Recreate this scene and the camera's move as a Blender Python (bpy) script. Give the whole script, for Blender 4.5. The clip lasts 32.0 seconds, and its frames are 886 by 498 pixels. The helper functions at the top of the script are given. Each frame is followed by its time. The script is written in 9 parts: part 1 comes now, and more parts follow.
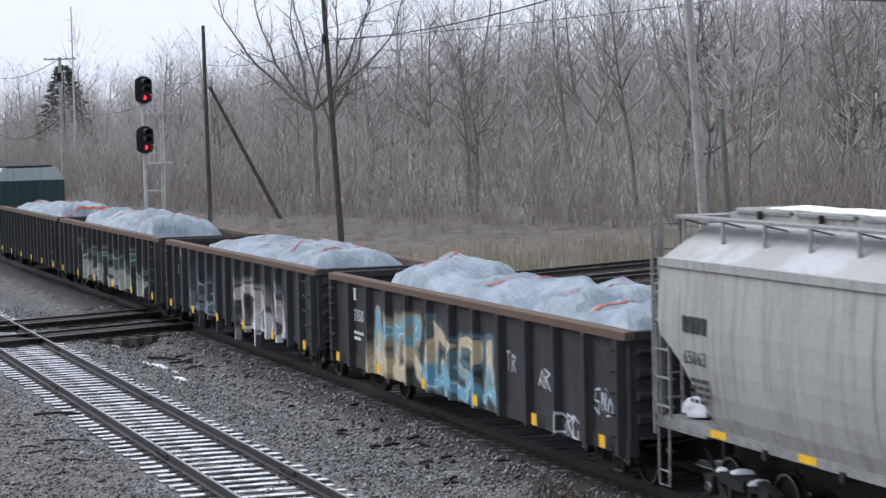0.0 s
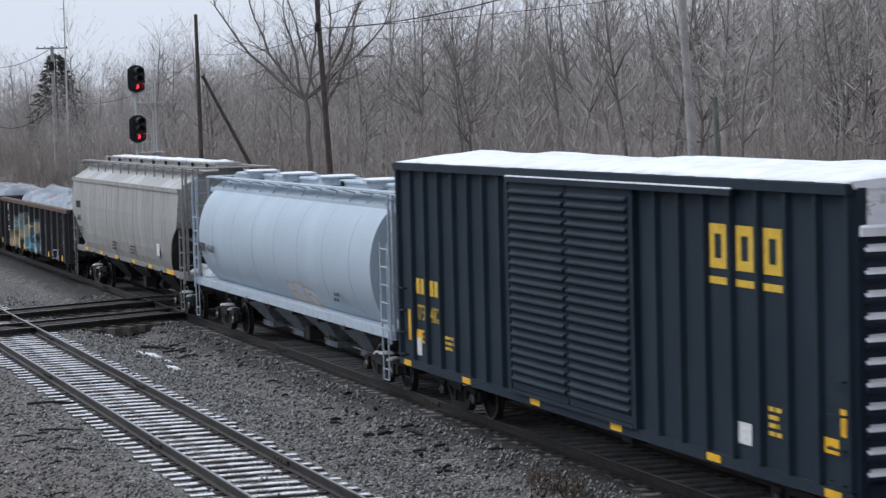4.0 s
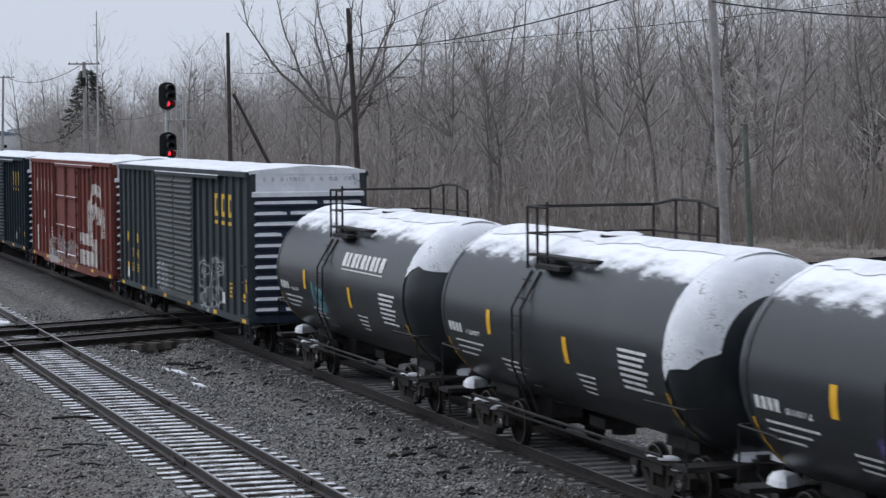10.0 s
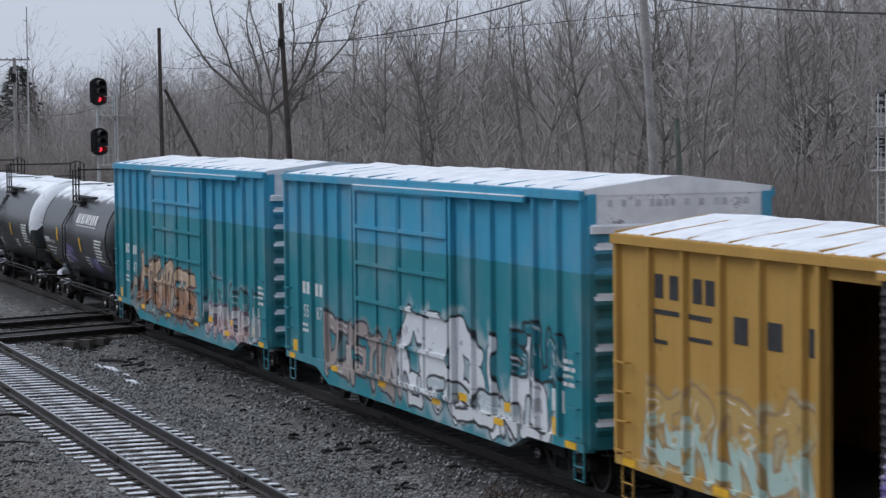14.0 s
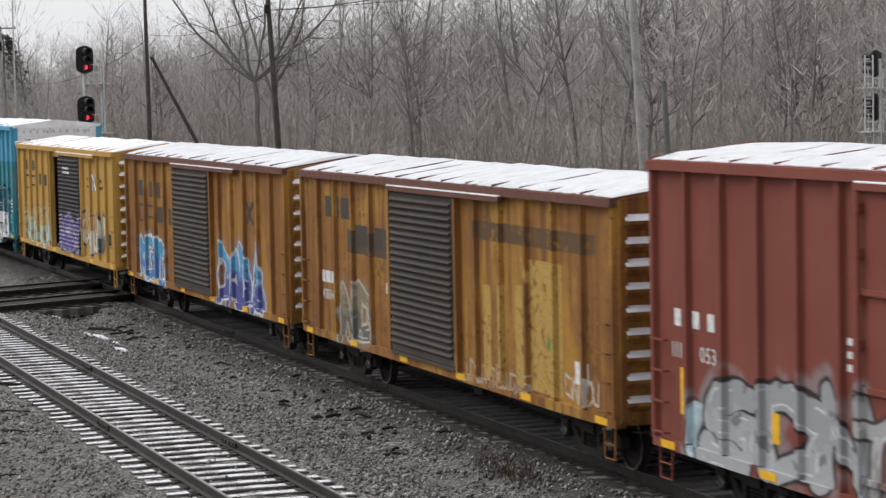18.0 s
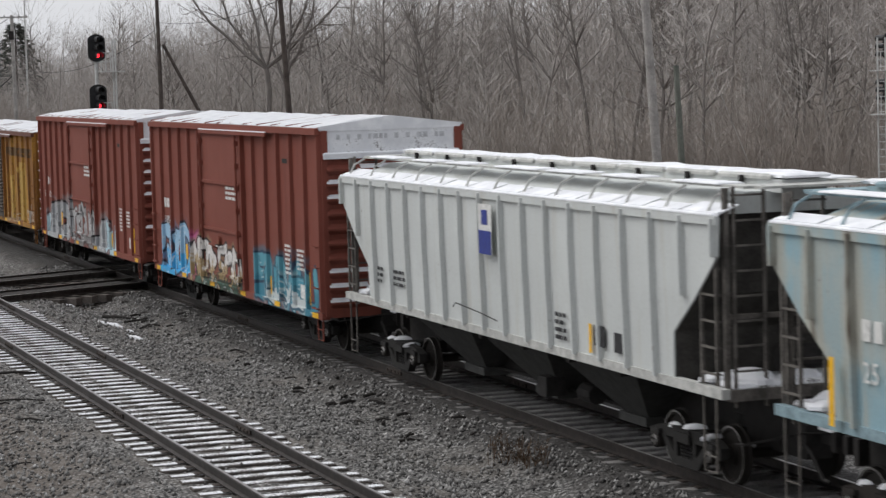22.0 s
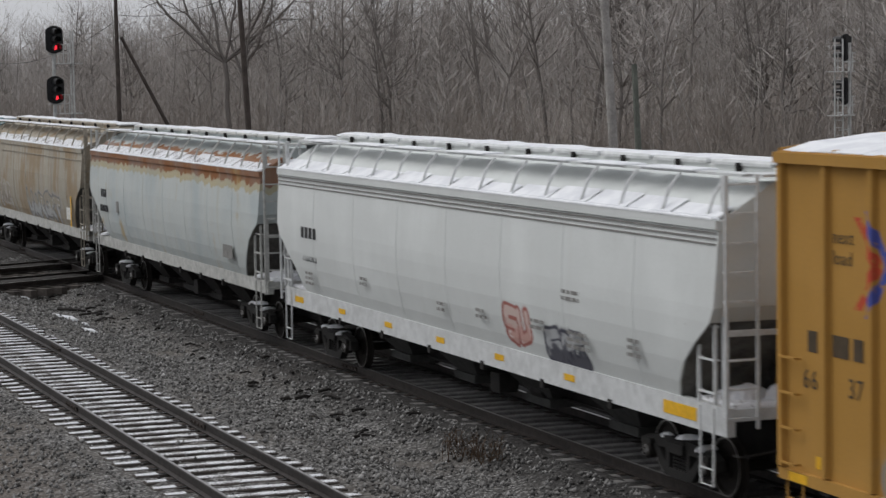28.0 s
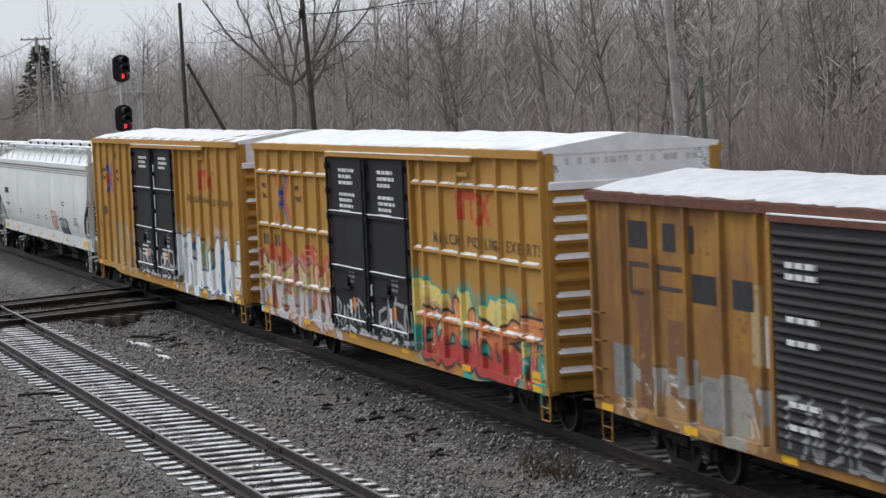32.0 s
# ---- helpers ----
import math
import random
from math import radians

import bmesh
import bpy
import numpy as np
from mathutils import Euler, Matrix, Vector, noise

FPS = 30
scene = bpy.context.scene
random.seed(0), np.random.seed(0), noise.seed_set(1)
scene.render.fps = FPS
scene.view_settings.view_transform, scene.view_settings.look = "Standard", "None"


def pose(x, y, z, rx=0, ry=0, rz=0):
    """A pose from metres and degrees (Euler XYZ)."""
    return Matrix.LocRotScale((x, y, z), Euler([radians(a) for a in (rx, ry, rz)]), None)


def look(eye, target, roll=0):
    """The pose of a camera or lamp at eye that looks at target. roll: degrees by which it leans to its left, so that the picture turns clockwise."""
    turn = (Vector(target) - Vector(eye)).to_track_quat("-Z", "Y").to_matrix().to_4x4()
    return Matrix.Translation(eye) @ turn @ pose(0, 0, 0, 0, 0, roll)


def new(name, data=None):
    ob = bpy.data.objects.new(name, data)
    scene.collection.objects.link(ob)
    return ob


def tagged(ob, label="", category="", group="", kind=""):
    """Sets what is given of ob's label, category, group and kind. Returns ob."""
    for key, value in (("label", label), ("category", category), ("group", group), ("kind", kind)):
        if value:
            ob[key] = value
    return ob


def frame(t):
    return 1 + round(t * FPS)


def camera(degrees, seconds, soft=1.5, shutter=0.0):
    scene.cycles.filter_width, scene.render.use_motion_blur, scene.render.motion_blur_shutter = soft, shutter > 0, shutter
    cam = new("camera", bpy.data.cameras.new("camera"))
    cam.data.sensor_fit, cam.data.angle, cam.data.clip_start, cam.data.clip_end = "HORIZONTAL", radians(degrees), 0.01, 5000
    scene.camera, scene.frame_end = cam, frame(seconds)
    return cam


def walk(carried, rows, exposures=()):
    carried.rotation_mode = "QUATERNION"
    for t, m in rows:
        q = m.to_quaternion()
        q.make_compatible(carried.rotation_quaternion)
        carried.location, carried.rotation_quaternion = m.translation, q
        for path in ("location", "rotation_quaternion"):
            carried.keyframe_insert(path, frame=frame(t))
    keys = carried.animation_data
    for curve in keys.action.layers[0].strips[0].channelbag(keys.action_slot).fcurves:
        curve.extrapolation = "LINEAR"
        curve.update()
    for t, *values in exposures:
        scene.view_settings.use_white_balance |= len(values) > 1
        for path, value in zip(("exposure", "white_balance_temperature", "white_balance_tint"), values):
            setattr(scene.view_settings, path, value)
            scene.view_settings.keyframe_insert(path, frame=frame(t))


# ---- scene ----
EYE = 6.05  # camera height above the rail heads of the train's track
cam = camera(21.65, 32.0, soft=1.4, shutter=0.25)
# seconds, yaw, pitch, roll in degrees; the camera stands on one spot and pans a little
ROWS = [
    (0, 71.420, -3.220, -1.365), (0.5, 71.495, -3.499, -1.844), (1, 71.499, -3.607, -1.659), (1.5, 71.474, -3.691, -1.330),
    (2, 71.443, -3.782, -1.253), (2.5, 71.349, -3.796, -1.315), (3, 71.384, -3.764, -1.212), (3.5, 71.342, -3.598, -1.474),
    (5.5, 71.093, -3.179, -1.184), (6, 71.452, -3.076, -1.392), (6.5, 72.042, -2.868, -1.205), (7, 72.610, -2.732, -0.867),
    (7.5, 72.954, -2.747, -0.775), (8, 73.014, -2.809, -0.800), (8.5, 72.744, -2.839, -1.014), (9, 72.430, -2.846, -1.003),
    (9.5, 72.150, -2.899, -0.703), (10, 71.931, -2.950, -0.439), (10.5, 71.725, -3.035, -0.431), (11, 71.504, -3.065, -0.695),
    (11.5, 71.316, -3.061, -0.923), (12, 71.115, -3.078, -0.713), (12.5, 70.977, -3.052, -0.823), (13, 70.761, -3.027, -0.617),
    (13.5, 70.503, -3.060, -0.376), (14, 70.277, -3.097, -0.647), (14.5, 70.058, -3.119, -1.051), (15, 69.850, -3.156, -1.042),
    (15.5, 69.589, -3.185, -0.741), (17.5, 69.787, -3.729, -0.773), (18, 70.003, -3.961, -1.136), (18.5, 70.115, -4.005, -1.048),
    (19, 70.118, -4.077, -0.955), (19.5, 69.987, -4.197, -1.075), (20, 69.855, -4.279, -1.097), (20.5, 69.806, -4.293, -1.050),
    (21, 69.849, -4.357, -1.111), (21.5, 70.103, -4.343, -1.229), (22, 70.336, -4.303, -1.556), (22.5, 70.328, -4.267, -1.872),
    (23, 70.225, -4.283, -1.770), (23.5, 70.077, -4.240, -1.452), (24, 69.978, -4.193, -1.224), (24.5, 69.844, -4.157, -1.189),
    (25, 69.693, -4.204, -1.304), (25.5, 69.631, -4.272, -1.053), (27.5, 69.291, -4.527, -0.752), (28, 69.263, -4.420, -0.869),
    (28.5, 69.360, -4.317, -1.323), (29, 69.606, -4.156, -2.100), (29.5, 69.849, -4.037, -2.371), (30, 70.050, -3.952, -2.213),
    (30.5, 70.218, -3.864, -2.098), (31, 70.386, -3.868, -2.304), (31.5, 70.700, -3.858, -2.331), (32, 70.988, -3.908, -2.464),
]
walk(cam, [(t, pose(0, 0, EYE, 90 + p, 0, y) @ pose(0, 0, 0, 0, 0, r)) for t, y, p, r in ROWS],
     exposures=((0, 0.6, 5800, 10), (2, 0.4, 5800, 10), (3, 0.2, 5800, 10), (6, 0.42, 5800, 10), (8, 0.4, 5850, 10), (9, 0.22, 5850, 10), (10, 0.05, 5800, 10), (11, 0.08, 5800, 10), (12, 0.1, 5820, 10), (13, -0.2, 5700, 10), (14, -0.1, 5720, 10), (15, -0.14, 6000, 10),
                (18, 0.41, 6500, 10), (20, 0.6, 6600, 10), (22, 0.2, 6450, 10), (24, 0.18, 6450, 10), (25, 0.24, 6450, 10), (28, -0.2, 6400, 10), (29, -0.12, 6350, 10), (30, -0.02, 6300, 10), (31, 0.16, 6250, 10), (32, 0.2, 6250, 10)))

# ---- light: a bright overcast winter sky, a wide soft sun behind the cloud ----
world = bpy.data.worlds.new("overcast_sky")
scene.world = world
world.use_nodes = True
wn, wl = world.node_tree.nodes, world.node_tree.links
sky = wn.new("ShaderNodeTexSky")
sky.sky_type, sky.sun_disc, sky.sun_elevation, sky.sun_rotation = "NISHITA", False, radians(48), radians(200)
sky.air_density, sky.dust_density = 1.0, 4.0
bg_sky, bg_cloud, add = wn["Background"], wn.new("ShaderNodeBackground"), wn.new("ShaderNodeAddShader")
wl.new(sky.outputs[0], bg_sky.inputs[0])
bg_sky.inputs[1].default_value = 0.012
bg_cloud.inputs[0].default_value, bg_cloud.inputs[1].default_value = (0.80, 0.81, 0.84, 1), 0.76
wl.new(bg_sky.outputs[0], add.inputs[0])
wl.new(bg_cloud.outputs[0], add.inputs[1])
wl.new(add.outputs[0], wn["World Output"].inputs[0])
sun = new("sun", bpy.data.lights.new("sun", "SUN"))
sun.data.energy, sun.data.angle, sun.data.color = 1.75, radians(45), (1, 0.99, 0.97)
sun.matrix_world = look((-75, -22, 60), (-45, 12, 0))


# ---- builders ----
class Build:
    """Collects boxes, tubes and strips into one mesh."""

    def __init__(self):
        self.v, self.f, self.m, self.k = [], [], [], 0

    def add(self, verts, faces):
        n = len(self.v)
        self.v += [tuple(p) for p in verts]
        self.f += [tuple(n + i for i in f) for f in faces]
        self.m += [self.k] * len(faces)
        return self

    def use(self, k):
        """The slot of the material for what follows."""
        self.k = k
        return self

    def box(self, x0, x1, y0, y1, z0, z1):
        return self.add([(x0, y0, z0), (x1, y0, z0), (x1, y1, z0), (x0, y1, z0), (x0, y0, z1), (x1, y0, z1), (x1, y1, z1), (x0, y1, z1)],
                        [(3, 2, 1, 0), (4, 5, 6, 7), (0, 1, 5, 4), (1, 2, 6, 5), (2, 3, 7, 6), (3, 0, 4, 7)])

    def bevel_box(self, x0, x1, y0, y1, z0, z1, c=0.02):
        """A box whose top edges are chamfered."""
        return self.loft([[(x0, y0, z0), (x1, y0, z0), (x1, y1, z0), (x0, y1, z0)], [(x0, y0, z1 - c), (x1, y0, z1 - c), (x1, y1, z1 - c), (x0, y1, z1 - c)],
                          [(x0 + c, y0 + c, z1), (x1 - c, y0 + c, z1), (x1 - c, y1 - c, z1), (x0 + c, y1 - c, z1)]])

    def loft(self, rings, caps=True, closed=True):
        n, m = len(rings[0]), len(rings)
        fs = [(i * n + j, i * n + (j + 1) % n, (i + 1) * n + (j + 1) % n, (i + 1) * n + j) for i in range(m - 1) for j in range(n if closed else n - 1)]
        if caps:
            fs += [tuple(range(n - 1, -1, -1)), tuple(range((m - 1) * n, m * n))]
        return self.add([p for r in rings for p in r], fs)

    def prism(self, profile, axis, a, b):
        """A closed profile pushed along an axis from a to b. axis x: profile is (y, z); axis y: profile is (x, z)."""
        put = (lambda s, p: (s, p[0], p[1])) if axis == "x" else (lambda s, p: (p[0], s, p[1]))
        return self.loft([[put(a, p) for p in profile], [put(b, p) for p in profile]])

    def tube(self, p, q, r, n=6, r2=None, caps=True):
        p, q = Vector(p), Vector(q)
        w = (q - p).normalized()
        u = w.orthogonal().normalized()
        v = w.cross(u)
        ring = lambda c, k: [c + (u * math.cos(2 * math.pi * i / n) + v * math.sin(2 * math.pi * i / n)) * k for i in range(n)]
        return self.loft([ring(p, r), ring(q, r if r2 is None else r2)], caps)

    def path(self, pts, r, n=5):
        """A bent bar of one piece through the points."""
        P = [Vector(p) for p in pts]
        rings, u = [], None
        for k, p in enumerate(P):
            w = (P[min(k + 1, len(P) - 1)] - P[max(k - 1, 0)]).normalized()
            u = w.orthogonal().normalized() if u is None else (u - w * u.dot(w)).normalized()
            v = w.cross(u)
            rings.append([p + (u * math.cos(2 * math.pi * i / n) + v * math.sin(2 * math.pi * i / n)) * r for i in range(n)])
        return self.loft(rings)

    def mesh(self, name, smooth=False):
        me = bpy.data.meshes.new(name)
        me.from_pydata(self.v, [], self.f)
        if any(self.m):
            me.polygons.foreach_set("material_index", self.m)
        if smooth:
            me.shade_smooth()
        return me


def part(name, b, material, parent, label="", smooth=False):
    """One mesh object under a thing or a part."""
    ob = new(name, b.mesh(name, smooth) if isinstance(b, Build) else b)
    if material and not ob.data.materials:
        for m in material if isinstance(material, tuple) else (material,):
            ob.data.materials.append(m)
    ob.parent = parent
    return tagged(ob, label) if label else ob


def thing(name, m, label, category, group="", kind=""):
    ob = new(name)
    ob.empty_display_size = 0.3
    ob.matrix_basis = m
    return tagged(ob, label, category, group, kind)


def setting(name, b, material, label, category, smooth=False):
    ob = part(name, b, material, None, smooth=smooth)
    return tagged(ob, label, category, kind="structure")


def numpy_mesh(name, verts, faces, material):
    """A mesh from arrays of points and of triangles or quads."""
    me = bpy.data.meshes.new(name)
    k = faces.shape[1]
    me.vertices.add(len(verts))
    me.vertices.foreach_set("co", np.ascontiguousarray(verts, np.float32).ravel())
    me.loops.add(faces.size)
    me.loops.foreach_set("vertex_index", np.ascontiguousarray(faces, np.int32).ravel())
    me.polygons.add(len(faces))
    me.polygons.foreach_set("loop_start", np.arange(0, faces.size, k, dtype=np.int32))
    me.update(calc_edges=True)
    me.materials.append(material)
    return me


# ---- materials ----
def nodes_of(name, rough=0.8, metal=0.0, spec=0.3):
    m = bpy.data.materials.new(name)
    m.use_nodes = True
    nt = m.node_tree
    p = nt.nodes["Principled BSDF"]
    p.inputs["Roughness"].default_value, p.inputs["Metallic"].default_value = rough, metal
    p.inputs["Specular IOR Level"].default_value = spec
    return m, nt, p


def node(nt, kind, ins=(), **props):
    n = nt.nodes.new("ShaderNode" + kind)
    for k, v in props.items():
        if k == "op":
            n.operation = v
        elif k == "dims":
            n.noise_dimensions = v
        elif k == "vdims":
            n.voronoi_dimensions = v
        elif k == "feature":
            n.feature = v
        elif k == "blend":
            n.blend_type = v
    for i, v in dict(ins).items():
        if isinstance(v, bpy.types.NodeSocket):
            nt.links.new(v, n.inputs[i])
        else:
            n.inputs[i].default_value = v
    return n


def math_node(nt, op, a, b=0.0):
    return node(nt, "Math", {0: a, 1: b}, op=op).outputs[0]


def mix(nt, fac, a, b, blend="MIX"):
    n = nt.nodes.new("ShaderNodeMix")
    n.data_type, n.blend_type = "RGBA", blend
    for i, v in ((0, fac), (6, a), (7, b)):
        if isinstance(v, bpy.types.NodeSocket):
            nt.links.new(v, n.inputs[i])
        else:
            n.inputs[i].default_value = v if i == 0 else (*v, 1) if len(v) == 3 else v
    return n.outputs[2]


def ramp(nt, fac, lo, hi):
    """0 below lo, 1 above hi."""
    n = nt.nodes.new("ShaderNodeMapRange")
    n.interpolation_type = "SMOOTHSTEP"
    for i, v in ((0, fac), (1, lo), (2, hi)):
        if isinstance(v, bpy.types.NodeSocket):
            nt.links.new(v, n.inputs[i])
        else:
            n.inputs[i].default_value = v
    return n.outputs[0]


def coords(nt, scale=(1, 1, 1), shift=(0, 0, 0), generated=False):
    tc = nt.nodes.new("ShaderNodeTexCoord")
    return node(nt, "Mapping", {0: tc.outputs["Object"], 3: scale, 1: shift}).outputs[0]


def noise_fac(nt, vec, scale, detail=3.0, rough=0.6):
    return node(nt, "TexNoise", {0: vec, 2: scale, 3: detail, 4: rough}).outputs[0]


def bump(nt, p, height, strength=0.3, dist=0.02):
    b = node(nt, "Bump", {"Height": height, "Strength": strength, "Distance": dist})
    nt.links.new(b.outputs[0], p.inputs["Normal"])


def plain(name, col, rough=0.7, metal=0.0, vary=0.25, scale=6.0, spec=0.3, bumpy=0.15, random_obj=0.0):
    """A surface with grain and blotches at two scales."""
    m, nt, p = nodes_of(name, rough, metal, spec)
    v = coords(nt)
    a, b = noise_fac(nt, v, scale, 4), noise_fac(nt, v, scale * 9, 3)
    f = math_node(nt, "ADD", math_node(nt, "MULTIPLY", a, 0.65), math_node(nt, "MULTIPLY", b, 0.35))
    f = ramp(nt, f, 0.32, 0.68)
    c = mix(nt, f, [k * (1 - vary) for k in col], [min(1, k * (1 + vary)) for k in col])
    if random_obj:
        oi = nt.nodes.new("ShaderNodeObjectInfo")
        k = math_node(nt, "MULTIPLY_ADD", oi.outputs["Random"], random_obj)
        nt.nodes[-1].inputs[2].default_value = 1 - random_obj / 2
        c = mix(nt, 1.0, c, node(nt, "CombineColor", {0: k, 1: k, 2: k}).outputs[0], "MULTIPLY")
    nt.links.new(c, p.inputs["Base Color"])
    if bumpy:
        bump(nt, p, b, bumpy)
    return m


def both(nt, *ks):
    out = ks[0]
    for k in ks[1:]:
        out = math_node(nt, "MULTIPLY", out, k)
    return out


def painted_shape(nt, X, Z, shape, args):
    """Mask of a painted rectangle, stroke or half ring in the plane of the side."""
    inside = lambda v, a, b, e=0.012: both(nt, ramp(nt, v, a - e, a + e), math_node(nt, "SUBTRACT", 1.0, ramp(nt, v, b - e, b + e)))
    if shape == "rect":
        x0, x1, z0, z1 = args
        return both(nt, inside(X, x0, x1), inside(Z, z0, z1))
    if shape == "stroke":  # slanting bar from (xa, za) up to (xb, zb)
        xa, za, xb, zb, w = args
        t = math_node(nt, "MULTIPLY", math_node(nt, "SUBTRACT", Z, za), (xb - xa) / (zb - za))
        off = math_node(nt, "ABSOLUTE", math_node(nt, "SUBTRACT", math_node(nt, "SUBTRACT", X, xa), t))
        return both(nt, math_node(nt, "SUBTRACT", 1.0, ramp(nt, off, w - 0.012, w + 0.012)), inside(Z, za, zb))
    xc, zc, r0, r1, stretch = args
    dx, dz = math_node(nt, "SUBTRACT", X, xc), math_node(nt, "DIVIDE", math_node(nt, "SUBTRACT", Z, zc), stretch)
    r = math_node(nt, "SQRT", math_node(nt, "ADD", math_node(nt, "MULTIPLY", dx, dx), math_node(nt, "MULTIPLY", dz, dz)))
    return both(nt, inside(r, r0, r1), math_node(nt, "GREATER_THAN", dz, 0.0))


GLYPHS = (((0.1, 0.0), (0.12, 1.0), (0.85, 0.82), (0.25, 0.5), (0.92, 0.0)), ((0.9, 0.92), (0.15, 0.85), (0.12, 0.5), (0.85, 0.42), (0.8, 0.04), (0.05, 0.1)),
          ((0.1, 1.0), (0.18, 0.05), (0.82, 0.08), (0.9, 0.97)), ((0.1, 0.0), (0.15, 0.97), (0.8, 0.05), (0.9, 1.0)), ((0.05, 0.0), (0.5, 1.0), (0.92, 0.02), (0.28, 0.34)),
          ((0.9, 0.88), (0.2, 0.97), (0.1, 0.08), (0.9, 0.1), (0.82, 0.5)), ((0.1, 0.02), (0.15, 0.98), (0.85, 0.75), (0.82, 0.2), (0.2, 0.03)), ((0.08, 0.95), (0.9, 0.98), (0.5, 0.9), (0.45, 0.0)))


def stroke_group():
    """How far a point lies from one straight stroke; hands the point on, so that one stroke follows the other."""
    nt = bpy.data.node_groups.new("spray_stroke", "ShaderNodeTree")
    for name, kind in (("point", "Vector"), ("nearest", "Float"), ("start", "Vector"), ("along", "Vector"), ("unit", "Vector"), ("offset", "Float")):
        nt.interface.new_socket(name, in_out="INPUT", socket_type="NodeSocket" + kind)
    nt.interface.new_socket("point", in_out="OUTPUT", socket_type="NodeSocketVector")
    nt.interface.new_socket("nearest", in_out="OUTPUT", socket_type="NodeSocketFloat")
    nt.nodes.new("NodeGroupInput"), nt.nodes.new("NodeGroupOutput")
    p, d, a, ba, q, off = nt.nodes[0].outputs[:6]
    m = nt.nodes.new("ShaderNodeMath")
    m.operation, m.use_clamp = "SUBTRACT", True
    nt.links.new(node(nt, "VectorMath", {0: p, 1: q}, op="DOT_PRODUCT").outputs["Value"], m.inputs[0])
    nt.links.new(off, m.inputs[1])
    on = node(nt, "VectorMath", {0: ba, "Scale": m.outputs[0]}, op="SCALE").outputs[0]
    e = node(nt, "VectorMath", {0: p, 1: node(nt, "VectorMath", {0: on, 1: a}, op="ADD").outputs[0]}, op="DISTANCE").outputs["Value"]
    nt.links.new(node(nt, "VectorMath", {0: on, 1: (1e-7, 1e-7, 1e-7), 2: p}, op="MULTIPLY_ADD").outputs[0], nt.nodes[1].inputs[0])
    nt.links.new(math_node(nt, "MINIMUM", d, e), nt.nodes[1].inputs[1])
    return nt


STROKE = stroke_group()


def spray_letters(nt, c, after, X, Y, Z, x0, x1, z0, z1, fa, fb, line, width, seed):
    """Unreadable spray-painted forms: fat bent strokes with an outline, two-coloured fill, a gleam and overspray. fa fills below, fb above.
    A negative width gives a scribble of bare thin strokes."""
    rng = random.Random(round(seed * 10))
    H, thin, width = z1 - z0, width < 0, abs(width)
    sub, mul, add = (lambda a, b: math_node(nt, "SUBTRACT", a, b)), (lambda a, b: math_node(nt, "MULTIPLY", a, b)), (lambda a, b: math_node(nt, "ADD", a, b))
    if after is not None:  # one piece after the other
        X = add(X, mul(after, 1e-7))
    flat = node(nt, "CombineXYZ", {0: X, 1: seed, 2: Z}).outputs[0]
    bend = node(nt, "SeparateColor", {0: node(nt, "TexNoise", {0: flat, 2: 1.3, 3: 1.0}).outputs[1]}).outputs
    bx, bz = add(X, mul(sub(bend[0], 0.5), 0.42 * H)), add(Z, mul(sub(bend[1], 0.5), 0.34 * H))
    p = node(nt, "CombineXYZ", {0: bx, 1: 0.0, 2: bz}).outputs[0]
    n = max(1, round((x1 - x0) / max(width, 0.58 * H)))
    w = (x1 - x0) / n
    r = 0.045 * H if thin else 0.16 * min(w, H * 0.9)
    d, last = None, -1
    for k in range(n):
        g = rng.choice([i for i in range(len(GLYPHS)) if i != last])
        last, lean, lift, tall = g, rng.uniform(-0.14, 0.2), rng.uniform(-0.05, 0.07) * H, rng.uniform(0.84, 1.06)
        pts = [Vector((x0 + w * (k + 0.10 + 0.98 * (u + rng.uniform(-0.15, 0.15))) + lean * v * w, 0, z0 + r + lift + (H - 2 * r) * tall * (v + rng.uniform(-0.09, 0.09)))) for u, v in GLYPHS[g]]
        for a, b in zip(pts, pts[1:]):
            ba = b - a
            q = ba / ba.length_squared
            g_node = nt.nodes.new("ShaderNodeGroup")
            g_node.node_tree = STROKE
            nt.links.new(p, g_node.inputs[0])
            if d is None:
                g_node.inputs[1].default_value = 9.0
            else:
                nt.links.new(d, g_node.inputs[1])
            for i, value in ((2, a), (3, ba), (4, q), (5, a.dot(q))):
                g_node.inputs[i].default_value = value
            p, d = g_node.outputs
    front = math_node(nt, "LESS_THAN", Y, -1.0)
    fine = noise_fac(nt, flat, 4.0, 3)
    d = add(d, mul(sub(fine, 0.5), 0.05))
    if thin:
        return mix(nt, mul(both(nt, front, sub(1.0, ramp(nt, d, r * 0.7, r * 1.3))), 0.9), c, line), d
    halo = both(nt, front, sub(1.0, ramp(nt, d, r * 1.6, r * 2.6)), ramp(nt, noise_fac(nt, flat, 1.2, 2), 0.44, 0.58))
    c = mix(nt, mul(halo, 0.55), c, [0.7 * u + 0.3 * v for u, v in zip(fa, line)])
    c = mix(nt, mul(both(nt, front, sub(1.0, ramp(nt, d, r + 0.04, r + 0.075))), 0.95), c, line)
    tone = add(mul(math_node(nt, "DIVIDE", sub(bz, (z0 + z1) / 2), H), 1.0), mul(sub(fine, 0.5), 1.1))
    fill = mix(nt, ramp(nt, tone, -0.08, 0.10), fa, fb)
    fill = mix(nt, ramp(nt, noise_fac(nt, flat, 2.6, 2), 0.62, 0.65), fill, [0.55 * u + 0.45 * v for u, v in zip(fb, line)])
